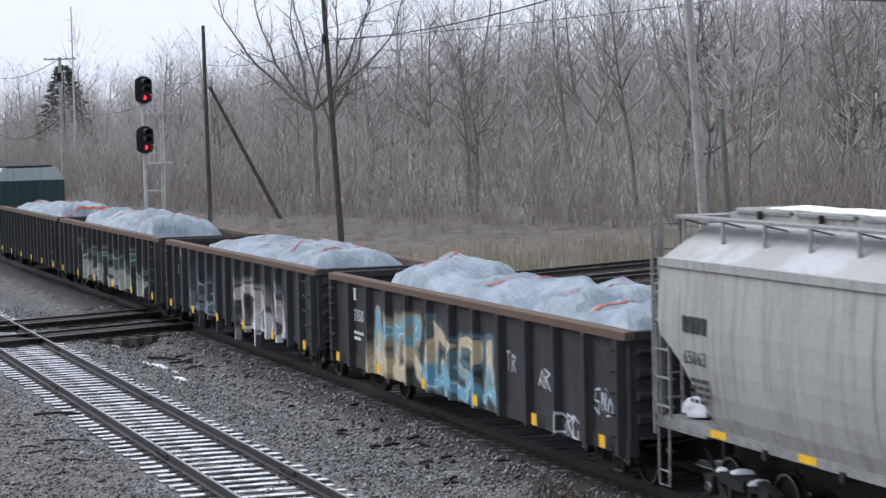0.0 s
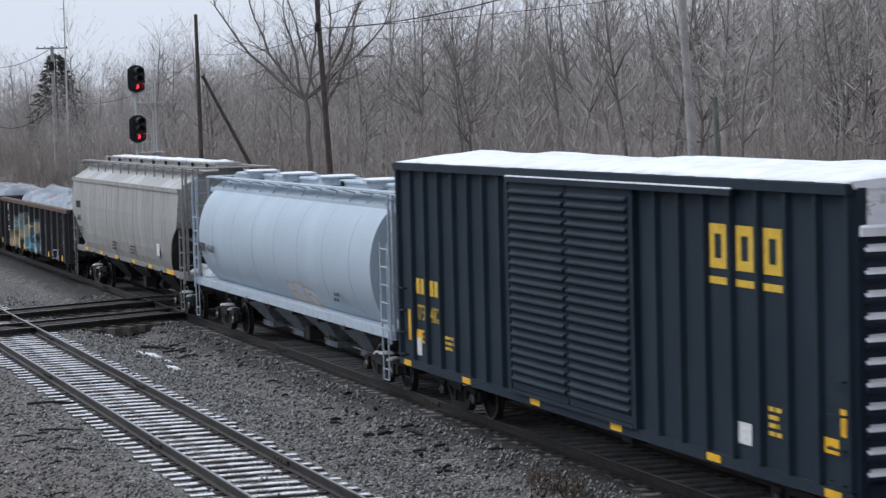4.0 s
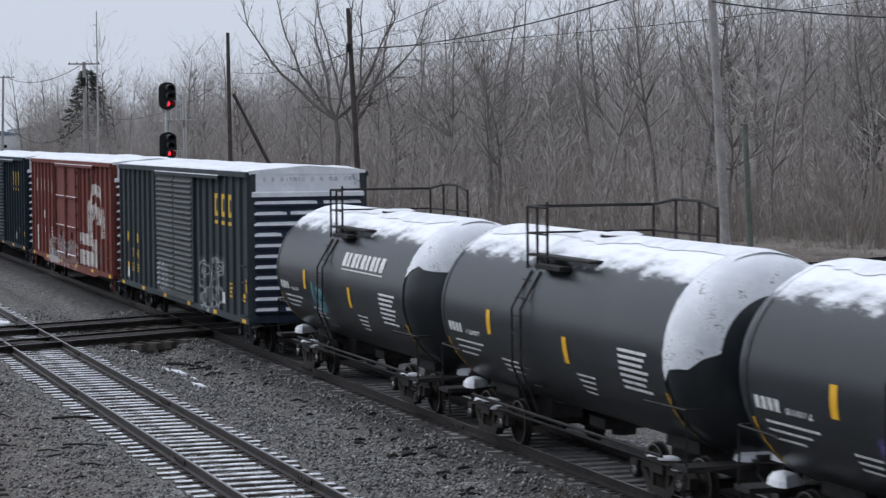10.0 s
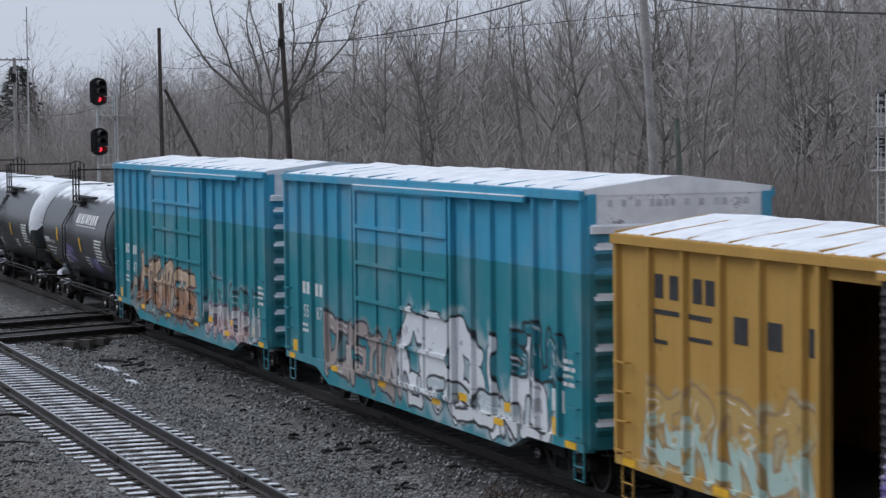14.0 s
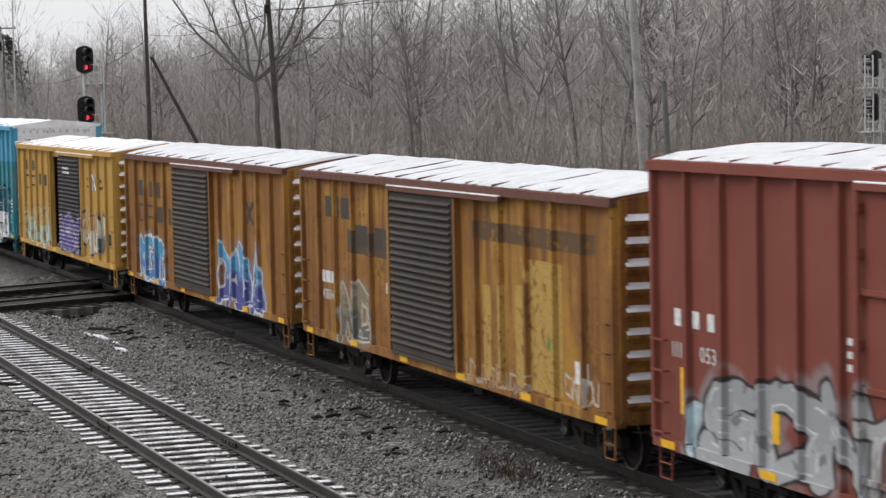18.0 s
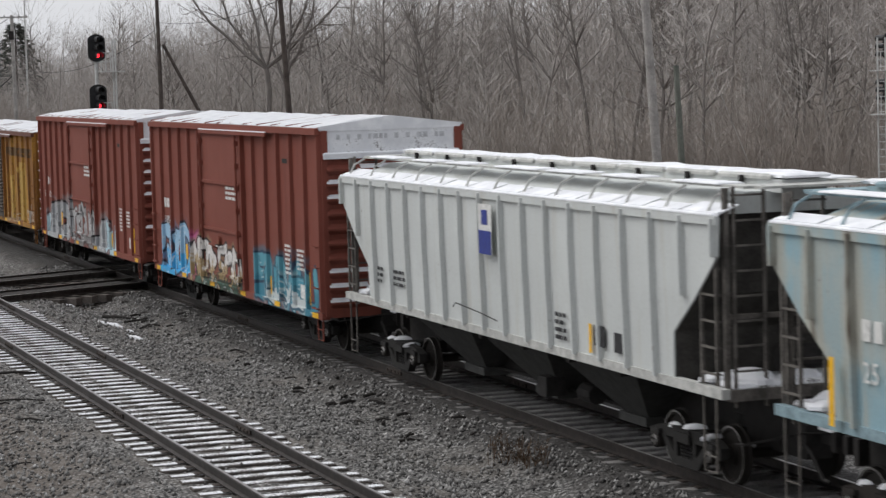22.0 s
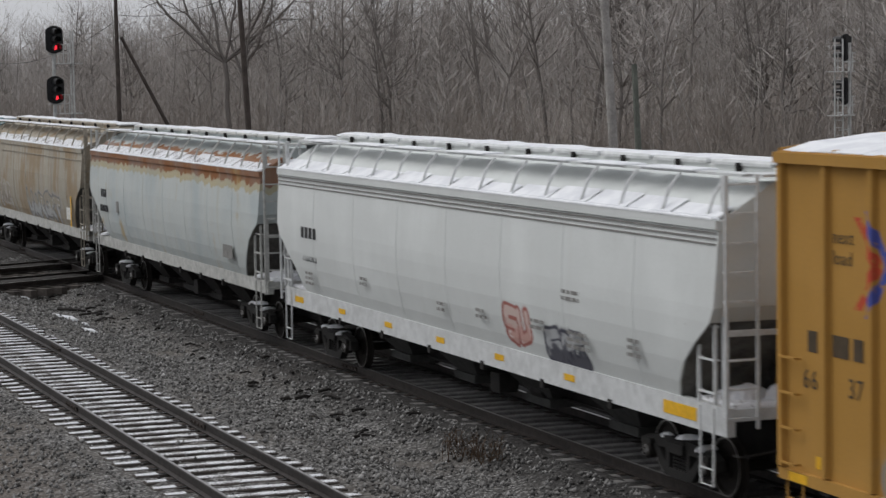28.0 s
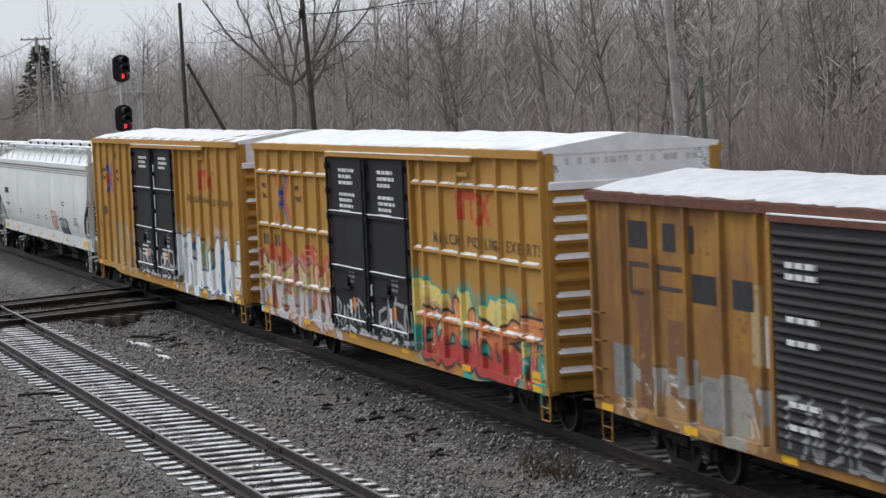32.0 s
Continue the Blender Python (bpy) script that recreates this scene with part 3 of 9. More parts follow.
def crossing_track(name, xc, label):
    root = thing(name, pose(0, 0, 0), label, "railway track", kind="structure")
    along = Vector((CROSS_SLOPE, 1)).normalized()
    across = Vector((along.y, -along.x))
    ys = [-14, 7.9, 13.0] + [15.0 + 2.0 * k for k in range(9)] + [110]
    place = lambda y, off: Vector((xc + cross_shift(y), y)) + across * off
    for off in (-0.752, 0.752):
        rings, heads = [], []
        for y in ys:
            c, zr = place(y, off), float(rail_level(y)) + 0.006
            rings.append([(c.x + across.x * p, c.y + across.y * p, zr + q) for p, q in RAIL_PROFILE])
            heads.append([(c.x + across.x * p, c.y + across.y * p, zr + q) for p, q in ((-0.03, 0.0005), (0.03, 0.0005), (0.03, 0.003), (-0.03, 0.003))])
        rail = part("rail", Build().loft(rings), RAIL_STEEL, root)
        part("running_surface", Build().loft(heads), SHINY, rail, "polished rail head")
    for ya, yb in ((7.0, 8.05), (10.0, 14.5), (16.4, 17.4)) + ((8.5, 9.5), (14.95, 16.0)):  # dark planks between the rails
        for k in range(4):
            rows = [[(place(y, -0.56 + 0.29 * k + p).x, place(y, -0.56 + 0.29 * k + p).y, float(rail_level(y)) + q) for p, q in ((-0.12, -0.17), (0.12, -0.17), (0.12, -0.05), (-0.12, -0.05))] for y in (ya, yb)]
            part("crossing_plank", Build().loft(rows), PLANK, root)
    tie = Build().bevel_box(-0.115, 0.115, -1.35, 1.35, -0.2, 0.0, 0.012).mesh("crossing_tie")
    tie.materials.append(TIE_WOOD)
    y = -12.0
    rng = random.Random(name)
    while y < 108:
        if abs(y - NEAR_Y) > 1.5 and abs(y - TRAIN_Y) > 1.5:
            ob = part("tie", tie, None, root)
            ob.matrix_basis = pose(xc + cross_shift(y), y, float(rail_level(y)) - 0.19 + rng.uniform(-0.02, 0.0), 0, 0, math.degrees(math.atan2(1, cross_shift(y + 0.5) - cross_shift(y - 0.5))) + rng.uniform(-1, 1))
        y += 0.52
    return root


def curved_track():
    """The rusty-sided spur that swings in at the foot of the bank, its rail heads worn bright."""
    root = thing("track_spur", pose(0, 0, 0), "curving spur track with a bright worn rail", "railway track", kind="structure")
    line = lambda x, off: Vector((x, 4.66 - 0.006 * (x + 43) ** 2 + off, 0.12))
    xs = [-62 + 1.5 * k for k in range(30)]
    for off in (0.0, -1.505):
        rail = part("rail", Build().loft([[(line(x, off).x, line(x, off).y + p, 0.12 + q) for p, q in RAIL_PROFILE] for x in xs]), RAIL_STEEL, root)
        part("running_surface", Build().loft([[(line(x, off).x, line(x, off).y + p, 0.1205 + q) for p, q in ((-0.03, 0), (0.03, 0), (0.03, 0.004), (-0.03, 0.004))] for x in xs]), SHINY, rail, "polished rail head")
    tie = Build().bevel_box(-0.115, 0.115, -1.25, 1.25, -0.2, 0.0, 0.012).mesh("spur_tie")
    tie.materials.append(TIE_WOOD)
    for k in range(75):
        x = -60 + 0.55 * k
        c = line(x, -0.752)
        ob = part("tie", tie, None, root)
        ob.matrix_basis = pose(c.x, c.y, -0.06, 0, 0, math.degrees(math.atan(-0.012 * (x + 43))))


# ---- bare trees and brush, grown as tapered branches ----
def grow(rng, height, radius, forks, spread, limbs=12, low=0.3):
    """Segments (x, y, z, x, y, z, r, r) of one bare tree."""
    out = []

    def limb(p, d, length, r, level):
        n = 4 if level == 0 else 3
        for k in range(n):
            d = (d + rng.normal(0, 0.10 + 0.05 * level, 3) + np.array([0, 0, 0.06 * level])).astype(float)
            d /= np.linalg.norm(d)
            q = p + d * length / n
            r2 = max(0.008, r * (1 - 0.75 * (k + 1) / n) if level else r * (1 - 0.5 * (k + 1) / n))
            out.append((*p, *q, r * (1 - 0.75 * k / n) if level else r * (1 - 0.5 * k / n), r2))
            if level < forks:
                for _ in range(2 if level else 1):
                    side = rng.normal(0, 1, 3)
                    side -= d * side.dot(d)
                    side /= np.linalg.norm(side)
                    e = d * 0.75 + side * spread * rng.uniform(0.5, 1.0)
                    limb(q, e / np.linalg.norm(e), length * rng.uniform(0.34, 0.55), max(0.009, r2 * 0.6), level + 1)
            p = q

    top, d = np.zeros(3), np.array([rng.normal(0, 0.05), rng.normal(0, 0.05), 1.0])
    m = 9
    for k in range(m):
        d = d + rng.normal(0, 0.065, 3)
        d[2] = max(d[2], 0.78)
        d /= np.linalg.norm(d)
        q = top + d * height * 0.82 / m
        ra, rb = radius * (1 - 0.8 * k / m), radius * (1 - 0.8 * (k + 1) / m)
        out.append((*top, *q, ra, rb))
        if (k + 1) / m > low:
            for _ in range(max(1, round(limbs / (m * (1 - low))))):
                a = rng.uniform(0, 6.28)
                e = np.array([math.cos(a) * spread, math.sin(a) * spread, rng.uniform(0.5, 1.1)])
                limb(q, e / np.linalg.norm(e), height * rng.uniform(0.2, 0.36) * (1.15 - 0.5 * k / m), rb * 0.55, 1)
        top = q
    limb(top, d, height * 0.2, radius * 0.2, 1)
    return np.array(out)


def bush(rng, height, stems):
    out = []
    for _ in range(stems):
        a, lean = rng.uniform(0, 6.28), rng.uniform(0.05, 0.55)
        p = np.array([rng.normal(0, 0.35), rng.normal(0, 0.35), 0])
        d = np.array([math.cos(a) * lean, math.sin(a) * lean, 1.0])
        L = height * rng.uniform(0.45, 1.0)
        for k in range(3):
            d = d + rng.normal(0, 0.13, 3)
            q = p + d / np.linalg.norm(d) * L / 3
            out.append((*p, *q, 0.02 - 0.004 * k, 0.015 - 0.004 * k))
            for _ in range(2):
                e = d + rng.normal(0, 0.5, 3)
                out.append((*q, *(q + e / np.linalg.norm(e) * L * rng.uniform(0.15, 0.35)), 0.011, 0.006))
            p = q
    return np.array(out)


def tubes(segs, fine=0.016, blade=1.4):
    """Tapered branches for segments, as arrays of quads: three-sided, the finest twigs as blades."""
    p, q, r0, r1 = segs[:, :3], segs[:, 3:6], segs[:, 6:7], segs[:, 7:8]
    w = q - p
    w = w / np.maximum(np.linalg.norm(w, axis=1, keepdims=True), 1e-6)
    ref = np.where(np.abs(w[:, 2:3]) < 0.9, np.array([[0, 0, 1.0]]), np.array([[1.0, 0, 0]]))
    u = np.cross(w, ref)
    u /= np.linalg.norm(u, axis=1, keepdims=True)
    v = np.cross(w, u)
    thick = segs[:, 6] > fine
    ring = [(u * math.cos(a) + v * math.sin(a))[thick] for a in (0, 2.0944, 4.1888)]
    V = np.stack([p[thick] + k * r0[thick] for k in ring] + [q[thick] + k * r1[thick] for k in ring], 1).reshape(-1, 3)
    F = np.array([(0, 1, 4, 3), (1, 2, 5, 4), (2, 0, 3, 5)])
    F = (F[None] + 6 * np.arange(thick.sum())[:, None, None]).reshape(-1, 4)
    t = ~thick
    a = np.arange(t.sum())[:, None] * 2.4
    side = u[t] * np.cos(a) + v[t] * np.sin(a)
    V2 = np.stack([p[t] - side * r0[t] * blade, p[t] + side * r0[t] * blade, q[t] + side * r1[t] * blade, q[t] - side * r1[t] * blade], 1).reshape(-1, 3)
    F2 = np.arange(4 * t.sum()).reshape(-1, 4) + len(V)
    return np.concatenate([V, V2]), np.concatenate([F, F2]), len(F)


def scatter(name, templates, places, material, label, category):
    """One mesh of many placed copies: places are rows of template, x, y, z, turn, size."""
    vs, fs, slots, n = [], [], [], 0
    places = [q for q in places if -0.137 * q[1] < q[2] < -0.72 * q[1]]  # the woods end where the town begins and at the cut beside the line
    for k, x, y, z, a, s in places:
        V, F, stems = templates[int(k)]
        c, d = math.cos(a) * s, math.sin(a) * s
        vs.append(np.stack([V[:, 0] * c - V[:, 1] * d + x, V[:, 0] * d + V[:, 1] * c + y, V[:, 2] * s + z], 1))
        fs.append(F + n)
        slots.append(np.arange(len(F)) >= stems)
        n += len(V)
    ob = new(name, numpy_mesh(name, np.concatenate(vs), np.concatenate(fs), material[0]))
    ob.data.materials.append(material[1])  # stems, then twigs
    ob.data.polygons.foreach_set("material_index", np.concatenate(slots).astype(np.int32))
    return tagged(ob, label, category, kind="stuff")


def bark(name, lo, hi):
    m, nt, p = nodes_of(name, 0.9, 0, 0.15)
    gi = nt.nodes.new("ShaderNodeNewGeometry").outputs["Random Per Island"]
    v = coords(nt)
    c = mix(nt, ramp(nt, noise_fac(nt, v, 0.25, 3), 0.3, 0.7), lo, hi)
    c = mix(nt, math_node(nt, "MULTIPLY", gi, 0.4), c, [k * 1.3 for k in hi])
    nt.links.new(c, p.inputs["Base Color"])
    return m


BARK, BRUSH_BARK = bark("grey_bark", (0.30, 0.275, 0.257), (0.41, 0.382, 0.36)), bark("brush_bark", (0.215, 0.185, 0.165), (0.29, 0.258, 0.232))
STEM_BARK = bark("stem_bark", (0.165, 0.148, 0.137), (0.235, 0.215, 0.20))
DARK_BARK = bark("dark_bark", (0.12, 0.108, 0.10), (0.18, 0.163, 0.151))
DRY_GRASS = bark("dry_grass", (0.21, 0.182, 0.14), (0.38, 0.335, 0.265))


def woods():
    rng = np.random.default_rng(11)
    trees = [tubes(grow(rng, h, r, 2, sp, lb, lo), 0.05, 1.0) for h, r, sp, lb, lo in
             ((14, 0.15, 0.85, 24, 0.25), (16, 0.19, 0.95, 26, 0.3), (12, 0.12, 0.75, 22, 0.2), (17, 0.17, 0.7, 24, 0.35), (10, 0.09, 0.85, 20, 0.15), (15, 0.2, 1.1, 28, 0.28), (13, 0.12, 0.65, 22, 0.25))]
    place = []
    for _ in range(700):
        x = -rng.uniform(96, 420)
        y = float(wood_edge(x)) + 1 + 88 * rng.random() ** 1.1
        place.append((rng.integers(0, 7), x, y, float(ground_height(x, y)) - 0.1, rng.uniform(0, 6.28), rng.uniform(0.66, 1.08) * (0.95 if x < -190 else 1.08 if x < -135 else 1.0)))
    scatter("bare_woods", trees, place, (STEM_BARK, BARK), "dense leafless grey-brown woods on the rising bank", "woods")
    place = []
    for _ in range(55):
        x = -rng.uniform(100, 300)
        y = float(wood_edge(x)) + 2 + 38 * rng.random() ** 1.3
        place.append((rng.integers(0, 7), x, y, float(ground_height(x, y)) - 0.1, rng.uniform(0, 6.28), rng.uniform(0.75, 1.05)))
    scatter("dark_trees", trees, place, (DARK_BARK, STEM_BARK), "darker bare trees standing out of the wood's edge", "woods")
    young = [tubes(grow(rng, h, 0.045, 1, 0.95, 26, 0.1), 0.05, 1.0) for h in (5.0, 6.5, 8.0, 9.5, 7.0)]
    place = []
    for _ in range(2700):
        x = -rng.uniform(96, 360)
        y = float(wood_edge(x)) + 70 * rng.random() ** 1.4
        place.append((rng.integers(0, 5), x, y, float(ground_height(x, y)) - 0.1, rng.uniform(0, 6.28), rng.uniform(0.75, 1.25)))
    for _ in range(230):
        x = -rng.uniform(222, 305)
        y = 38.5 + 12.0 * rng.random() ** 1.5 + (-x - 222) * 0.05
        place.append((rng.integers(0, 5), x, y, float(ground_height(x, y)) - 0.1, rng.uniform(0, 6.28), rng.uniform(0.75, 1.1)))
    scatter("young_growth", young, place, (STEM_BARK, BARK), "thicket of thin bare saplings inside the wood's edge", "woods")
    tall = [tubes(grow(rng, h, 0.10, 1, sp, 64, 0.16), 0.05, 1.05) for h, sp in ((12.0, 0.8), (13.5, 0.6), (15.0, 0.95), (14.0, 0.7), (11.0, 1.0))]
    place = []
    for _ in range(860):
        x = -rng.uniform(100, 400)
        y = float(wood_edge(x)) + 8 + 85 * rng.random() ** 0.8
        place.append((rng.integers(0, 5), x, y, float(ground_height(x, y)) - 0.1, rng.uniform(0, 6.28), rng.uniform(0.7, 1.12) * (1.0 if x < -190 else 1.12 if x < -135 else 1.0)))
    scatter("inner_woods", tall, place, (STEM_BARK, BARK), "close-set slim bare trees deep in the woods", "woods")
    bushes = [tubes(bush(rng, h, s), 0.05, 1.0) for h, s in ((2.5, 14), (4.0, 16), (5.5, 14), (3.2, 20), (1.6, 16))]
    place = []
    for _ in range(1250):
        x = -rng.uniform(90, 320)
        y = float(wood_edge(x)) - 9 + 86 * rng.random() ** 1.5
        place.append((rng.integers(0, 5), x, y, float(ground_height(x, y)) - 0.05, rng.uniform(0, 6.28), rng.uniform(0.7, 1.3)))
    for _ in range(420):
        x = -rng.uniform(90, 128)
        y = float(wood_edge(x)) - 8 + 46 * rng.random()
        place.append((rng.integers(0, 5), x, y, float(ground_height(x, y)) - 0.05, rng.uniform(0, 6.28), rng.uniform(0.6, 1.1)))
    for _ in range(190):  # low brush in the open strip before the woods
        x = -rng.uniform(106, 190)
        y = float(wood_edge(x)) - 22 * rng.random() - 1
        if y > 26:
            place.append((rng.integers(0, 5), x, y, float(ground_height(x, y)) - 0.05, rng.uniform(0, 6.28), rng.uniform(0.25, 0.5)))
    scatter("underbrush", bushes, place, (BRUSH_BARK, BRUSH_BARK), "tangle of bare brown brush along the wood's edge", "brush")
    blades = []
    for k in range(4):
        n = 46
        a, h = rng.uniform(0, 6.28, n), rng.uniform(0.25, 0.75, n)
        px, py = rng.normal(0, 0.28, n), rng.normal(0, 0.28, n)
        lean = rng.uniform(0.1, 0.5, n) * h
        w = 0.022
        V = np.stack([np.stack([px - w * np.sin(a), py + w * np.cos(a), 0 * h], 1), np.stack([px + w * np.sin(a), py - w * np.cos(a), 0 * h], 1), np.stack([px + lean * np.cos(a), py + lean * np.sin(a), h], 1)], 1)
        blades.append((V.reshape(-1, 3), np.arange(3 * n).reshape(-1, 3), 0))
    place = []
    for k in range(1250):
        x = -rng.triangular(84, 88, 108) if k % 6 else -rng.uniform(76, 140)
        y = rng.uniform(24, 47) if k % 6 else float(wood_edge(x)) + 2 - 40 * rng.random() ** 1.3
        if y > 21 and abs(x - CROSS_X[1] - cross_shift(y)) > 2.2 and abs(x - CROSS_X[0] - cross_shift(y)) > 2.2:
            place.append((rng.integers(0, 4), x, y, float(ground_height(x, y)) - 0.03, rng.uniform(0, 6.28), rng.uniform(0.5, 1.15) if k % 6 else rng.uniform(0.4, 0.8)))
    scatter("dead_grass", blades, place, (DRY_GRASS, DRY_GRASS), "straw-coloured dead grass tufts beside the tracks", "grass")

# ---- freight cars: local x runs to the rear of the train, the side towards the camera is at -y, rail heads at z = RAIL_Z ----
HALF = 1.55
WHEEL_R = 0.42
CARS, WHEELS = [], ([], [])


def wheelset_mesh():
    b = Build()
    n = 20
    ring = lambda y, r: [(r * math.cos(2 * math.pi * i / n), y, r * math.sin(2 * math.pi * i / n)) for i in range(n)]
    for s in (-1, 1):
        b.use(0).loft([ring(s * y, r) for y, r in ((0.68, 0.445), (0.705, 0.445), (0.715, WHEEL_R), (0.81, WHEEL_R - 0.004), (0.81, 0.36), (0.77, 0.34), (0.765, 0.16), (0.82, 0.14), (0.82, 0.09))])
        b.use(1).loft([ring(s * y, r) for y, r in ((0.812, WHEEL_R - 0.006), (0.813, WHEEL_R - 0.03))], caps=False)
        b.use(0).loft([ring(s * y, r) for y, r in ((0.8, 0.085), (1.02, 0.085), (1.02, 0.12), (1.14, 0.12), (1.16, 0.10))])
        b.use(1).loft([ring(s * y, r) for y, r in ((1.16, 0.085), (1.185, 0.075))])
        for i in range(3):
            a = 2 * math.pi * i / 3
            b.use(0).tube((0.05 * math.cos(a), s * 1.185, 0.05 * math.sin(a)), (0.05 * math.cos(a), s * 1.205, 0.05 * math.sin(a)), 0.018, 6)
    b.use(0).tube((0, -0.8, 0), (0, 0.8, 0), 0.08, 10)
    me = b.mesh("wheelset")
    me.materials.append(WHEEL_IRON)
    me.materials.append(SHINY)
    return me


def truck_mesh(rusty):
    b = Build()
    side = [(-1.15, 0.55), (-1.15, 0.40), (-1.02, 0.36), (-0.78, 0.36), (-0.70, 0.30), (-0.42, 0.16), (0.42, 0.16), (0.70, 0.30), (0.78, 0.36), (1.02, 0.36), (1.15, 0.40), (1.15, 0.55), (0.95, 0.64), (0.55, 0.66), (0.32, 0.74), (-0.32, 0.74), (-0.55, 0.66), (-0.95, 0.64)]
    for s in (-1, 1):
        # two arms with a window between them, lower tie bar, columns, springs
        ya, yb = (s * 0.95, s * 1.10) if s > 0 else (s * 1.10, s * 0.95)
        b.prism([(-1.15, 0.40), (-1.02, 0.37), (-0.80, 0.52), (0.80, 0.52), (1.02, 0.37), (1.15, 0.40), (1.15, 0.56), (0.95, 0.64), (0.5, 0.70), (-0.5, 0.70), (-0.95, 0.64), (-1.15, 0.56)], "y", ya, yb)
        b.prism([(-0.80, 0.54), (-0.66, 0.54), (-0.30, 0.26), (0.30, 0.26), (0.66, 0.54), (0.80, 0.54), (0.42, 0.14), (-0.42, 0.14)], "y", ya, yb)
        b.box(-0.36, -0.26, ya, yb, 0.2, 0.55).box(0.26, 0.36, ya, yb, 0.2, 0.55)
        for x in (-0.14, 0, 0.14):
            for k in range(5):
                b.tube((x, s * 1.03, 0.25 + 0.05 * k), (x, s * 1.03, 0.28 + 0.05 * k), 0.062, 8)
        b.box(-0.26, 0.26, s * 1.14 - 0.02, s * 1.14 + 0.02, 0.50, 0.64)
        for x in (-0.89, 0.89):
            b.box(x - 0.15, x + 0.15, s * 1.09 - 0.07, s * 1.09 + 0.07, 0.53, 0.60)
            b.box(x - 0.30 * (1 if x > 0 else -1) - 0.07, x - 0.30 * (1 if x > 0 else -1) + 0.07, s * 0.76 - 0.05, s * 0.76 + 0.05, 0.30, 0.52)
    b.box(-0.2, 0.2, -1.12, 1.12, 0.52, 0.68)
    b.box(-0.75, -0.68, -0.8, 0.8, 0.32, 0.40).box(0.68, 0.75, -0.8, 0.8, 0.32, 0.40)
    b.tube((0, 0, 0.6), (0, 0, 0.85), 0.25, 12)
    me = b.mesh("truck")
    me.materials.append(rusty)
    return me


TRUCK_IRON = plain("truck_casting", (0.017, 0.016, 0.015), 0.8, 0.1, vary=0.5, scale=4)
TRUCK_RUST = plain("rusty_truck_casting", (0.021, 0.0175, 0.0155), 0.85, 0.05, vary=0.5, scale=4)
WHEEL_ME, TRUCK_ME, TRUCK_ME2 = wheelset_mesh(), truck_mesh(TRUCK_IRON), truck_mesh(TRUCK_RUST)


def coupler_mesh():
    b = Build()
    b.box(0, 0.5, -0.09, 0.09, 0.80, 0.96).loft([[(0.45, -0.12, 0.74), (0.45, 0.12, 0.74), (0.45, 0.12, 1.02), (0.45, -0.12, 1.02)], [(0.66, -0.17, 0.74), (0.66, 0.03, 0.74), (0.66, 0.03, 1.02), (0.66, -0.17, 1.02)]])
    b.box(0.60, 0.72, 0.02, 0.14, 0.75, 1.0)
    b.path([(-0.05, -1.3, 0.86), (0.1, -1.25, 0.86), (0.12, -0.3, 0.95), (0.4, -0.1, 0.98)], 0.016)
    b.path([(0.15, -0.35, 0.78), (0.35, -0.36, 0.70), (0.6, -0.33, 0.38), (0.72, -0.3, 0.36)], 0.03, 6)
    b.box(0.0, 0.12, -0.32, 0.32, 0.70, 1.06)
    me = b.mesh("coupler")
    me.materials.append(DARK_IRON)
    return me


COUPLER_ME = coupler_mesh()
COUPLER_SNOW = Build().loft([[(0.36 + r * 0.34 * math.cos(a) * (1 + 0.25 * math.sin(3 * a)), -0.02 + r * 0.2 * math.sin(a) * (1 + 0.3 * math.cos(2 * a)), z) for a in np.linspace(0, 6.2832, 13)[:-1]] for r, z in ((1.0, 1.0), (0.95, 1.07), (0.7, 1.12), (0.3, 1.15))]).mesh("coupler_snow")
COUPLER_SNOW.materials.append(SNOW)
LUMP = Build().loft([[(r * 0.3 * math.cos(a) * (1 + 0.3 * math.sin(2 * a)), r * 0.24 * math.sin(a) * (1 + 0.25 * math.cos(3 * a)), z) for a in np.linspace(0, 6.2832, 13)[:-1]] for r, z in ((1.0, 0.0), (0.95, 0.09), (0.7, 0.16), (0.25, 0.2))]).mesh("snow_lump")
LUMP.materials.append(SNOW)


def running_gear(car, half, rusty=False, inset=2.1, snowy=True):
    """Two trucks with their wheelsets, couplers and the centre sill."""
    for s in (-1, 1):
        t = part("truck", TRUCK_ME2 if rusty else TRUCK_ME, None, car, "cast side frames with coil springs")
        t.matrix_basis = pose(s * (half - inset), 0, RAIL_Z)
        for k, dx in enumerate((-0.89, 0.89)):
            w = part("wheelset", WHEEL_ME, None, t)
            w.matrix_basis = pose(dx, 0, WHEEL_R)
            WHEELS[k].append(w)
        for k, (dx, dz) in enumerate(((-0.55, 0.66), (0.1, 0.72), (0.62, 0.64))):
            ice = part("packed_snow", LUMP, None, t, "packed snow on the truck frame")
            ice.matrix_basis = pose(dx + 0.12 * s, -1.03, dz, 0, 0, 50 * k) @ Matrix.Diagonal((0.42 + 0.12 * k, 0.3, 0.38, 1))
        c = part("coupler", COUPLER_ME, None, car, "dark knuckle coupler with lift lever and air hose")
        c.matrix_basis = pose(s * (half - 0.02), 0, 0.08, 0, 0, 0 if s > 0 else 180)
        if snowy and s > 0:
            part("coupler_snow", COUPLER_SNOW, None, c, "snow caked on the coupler")


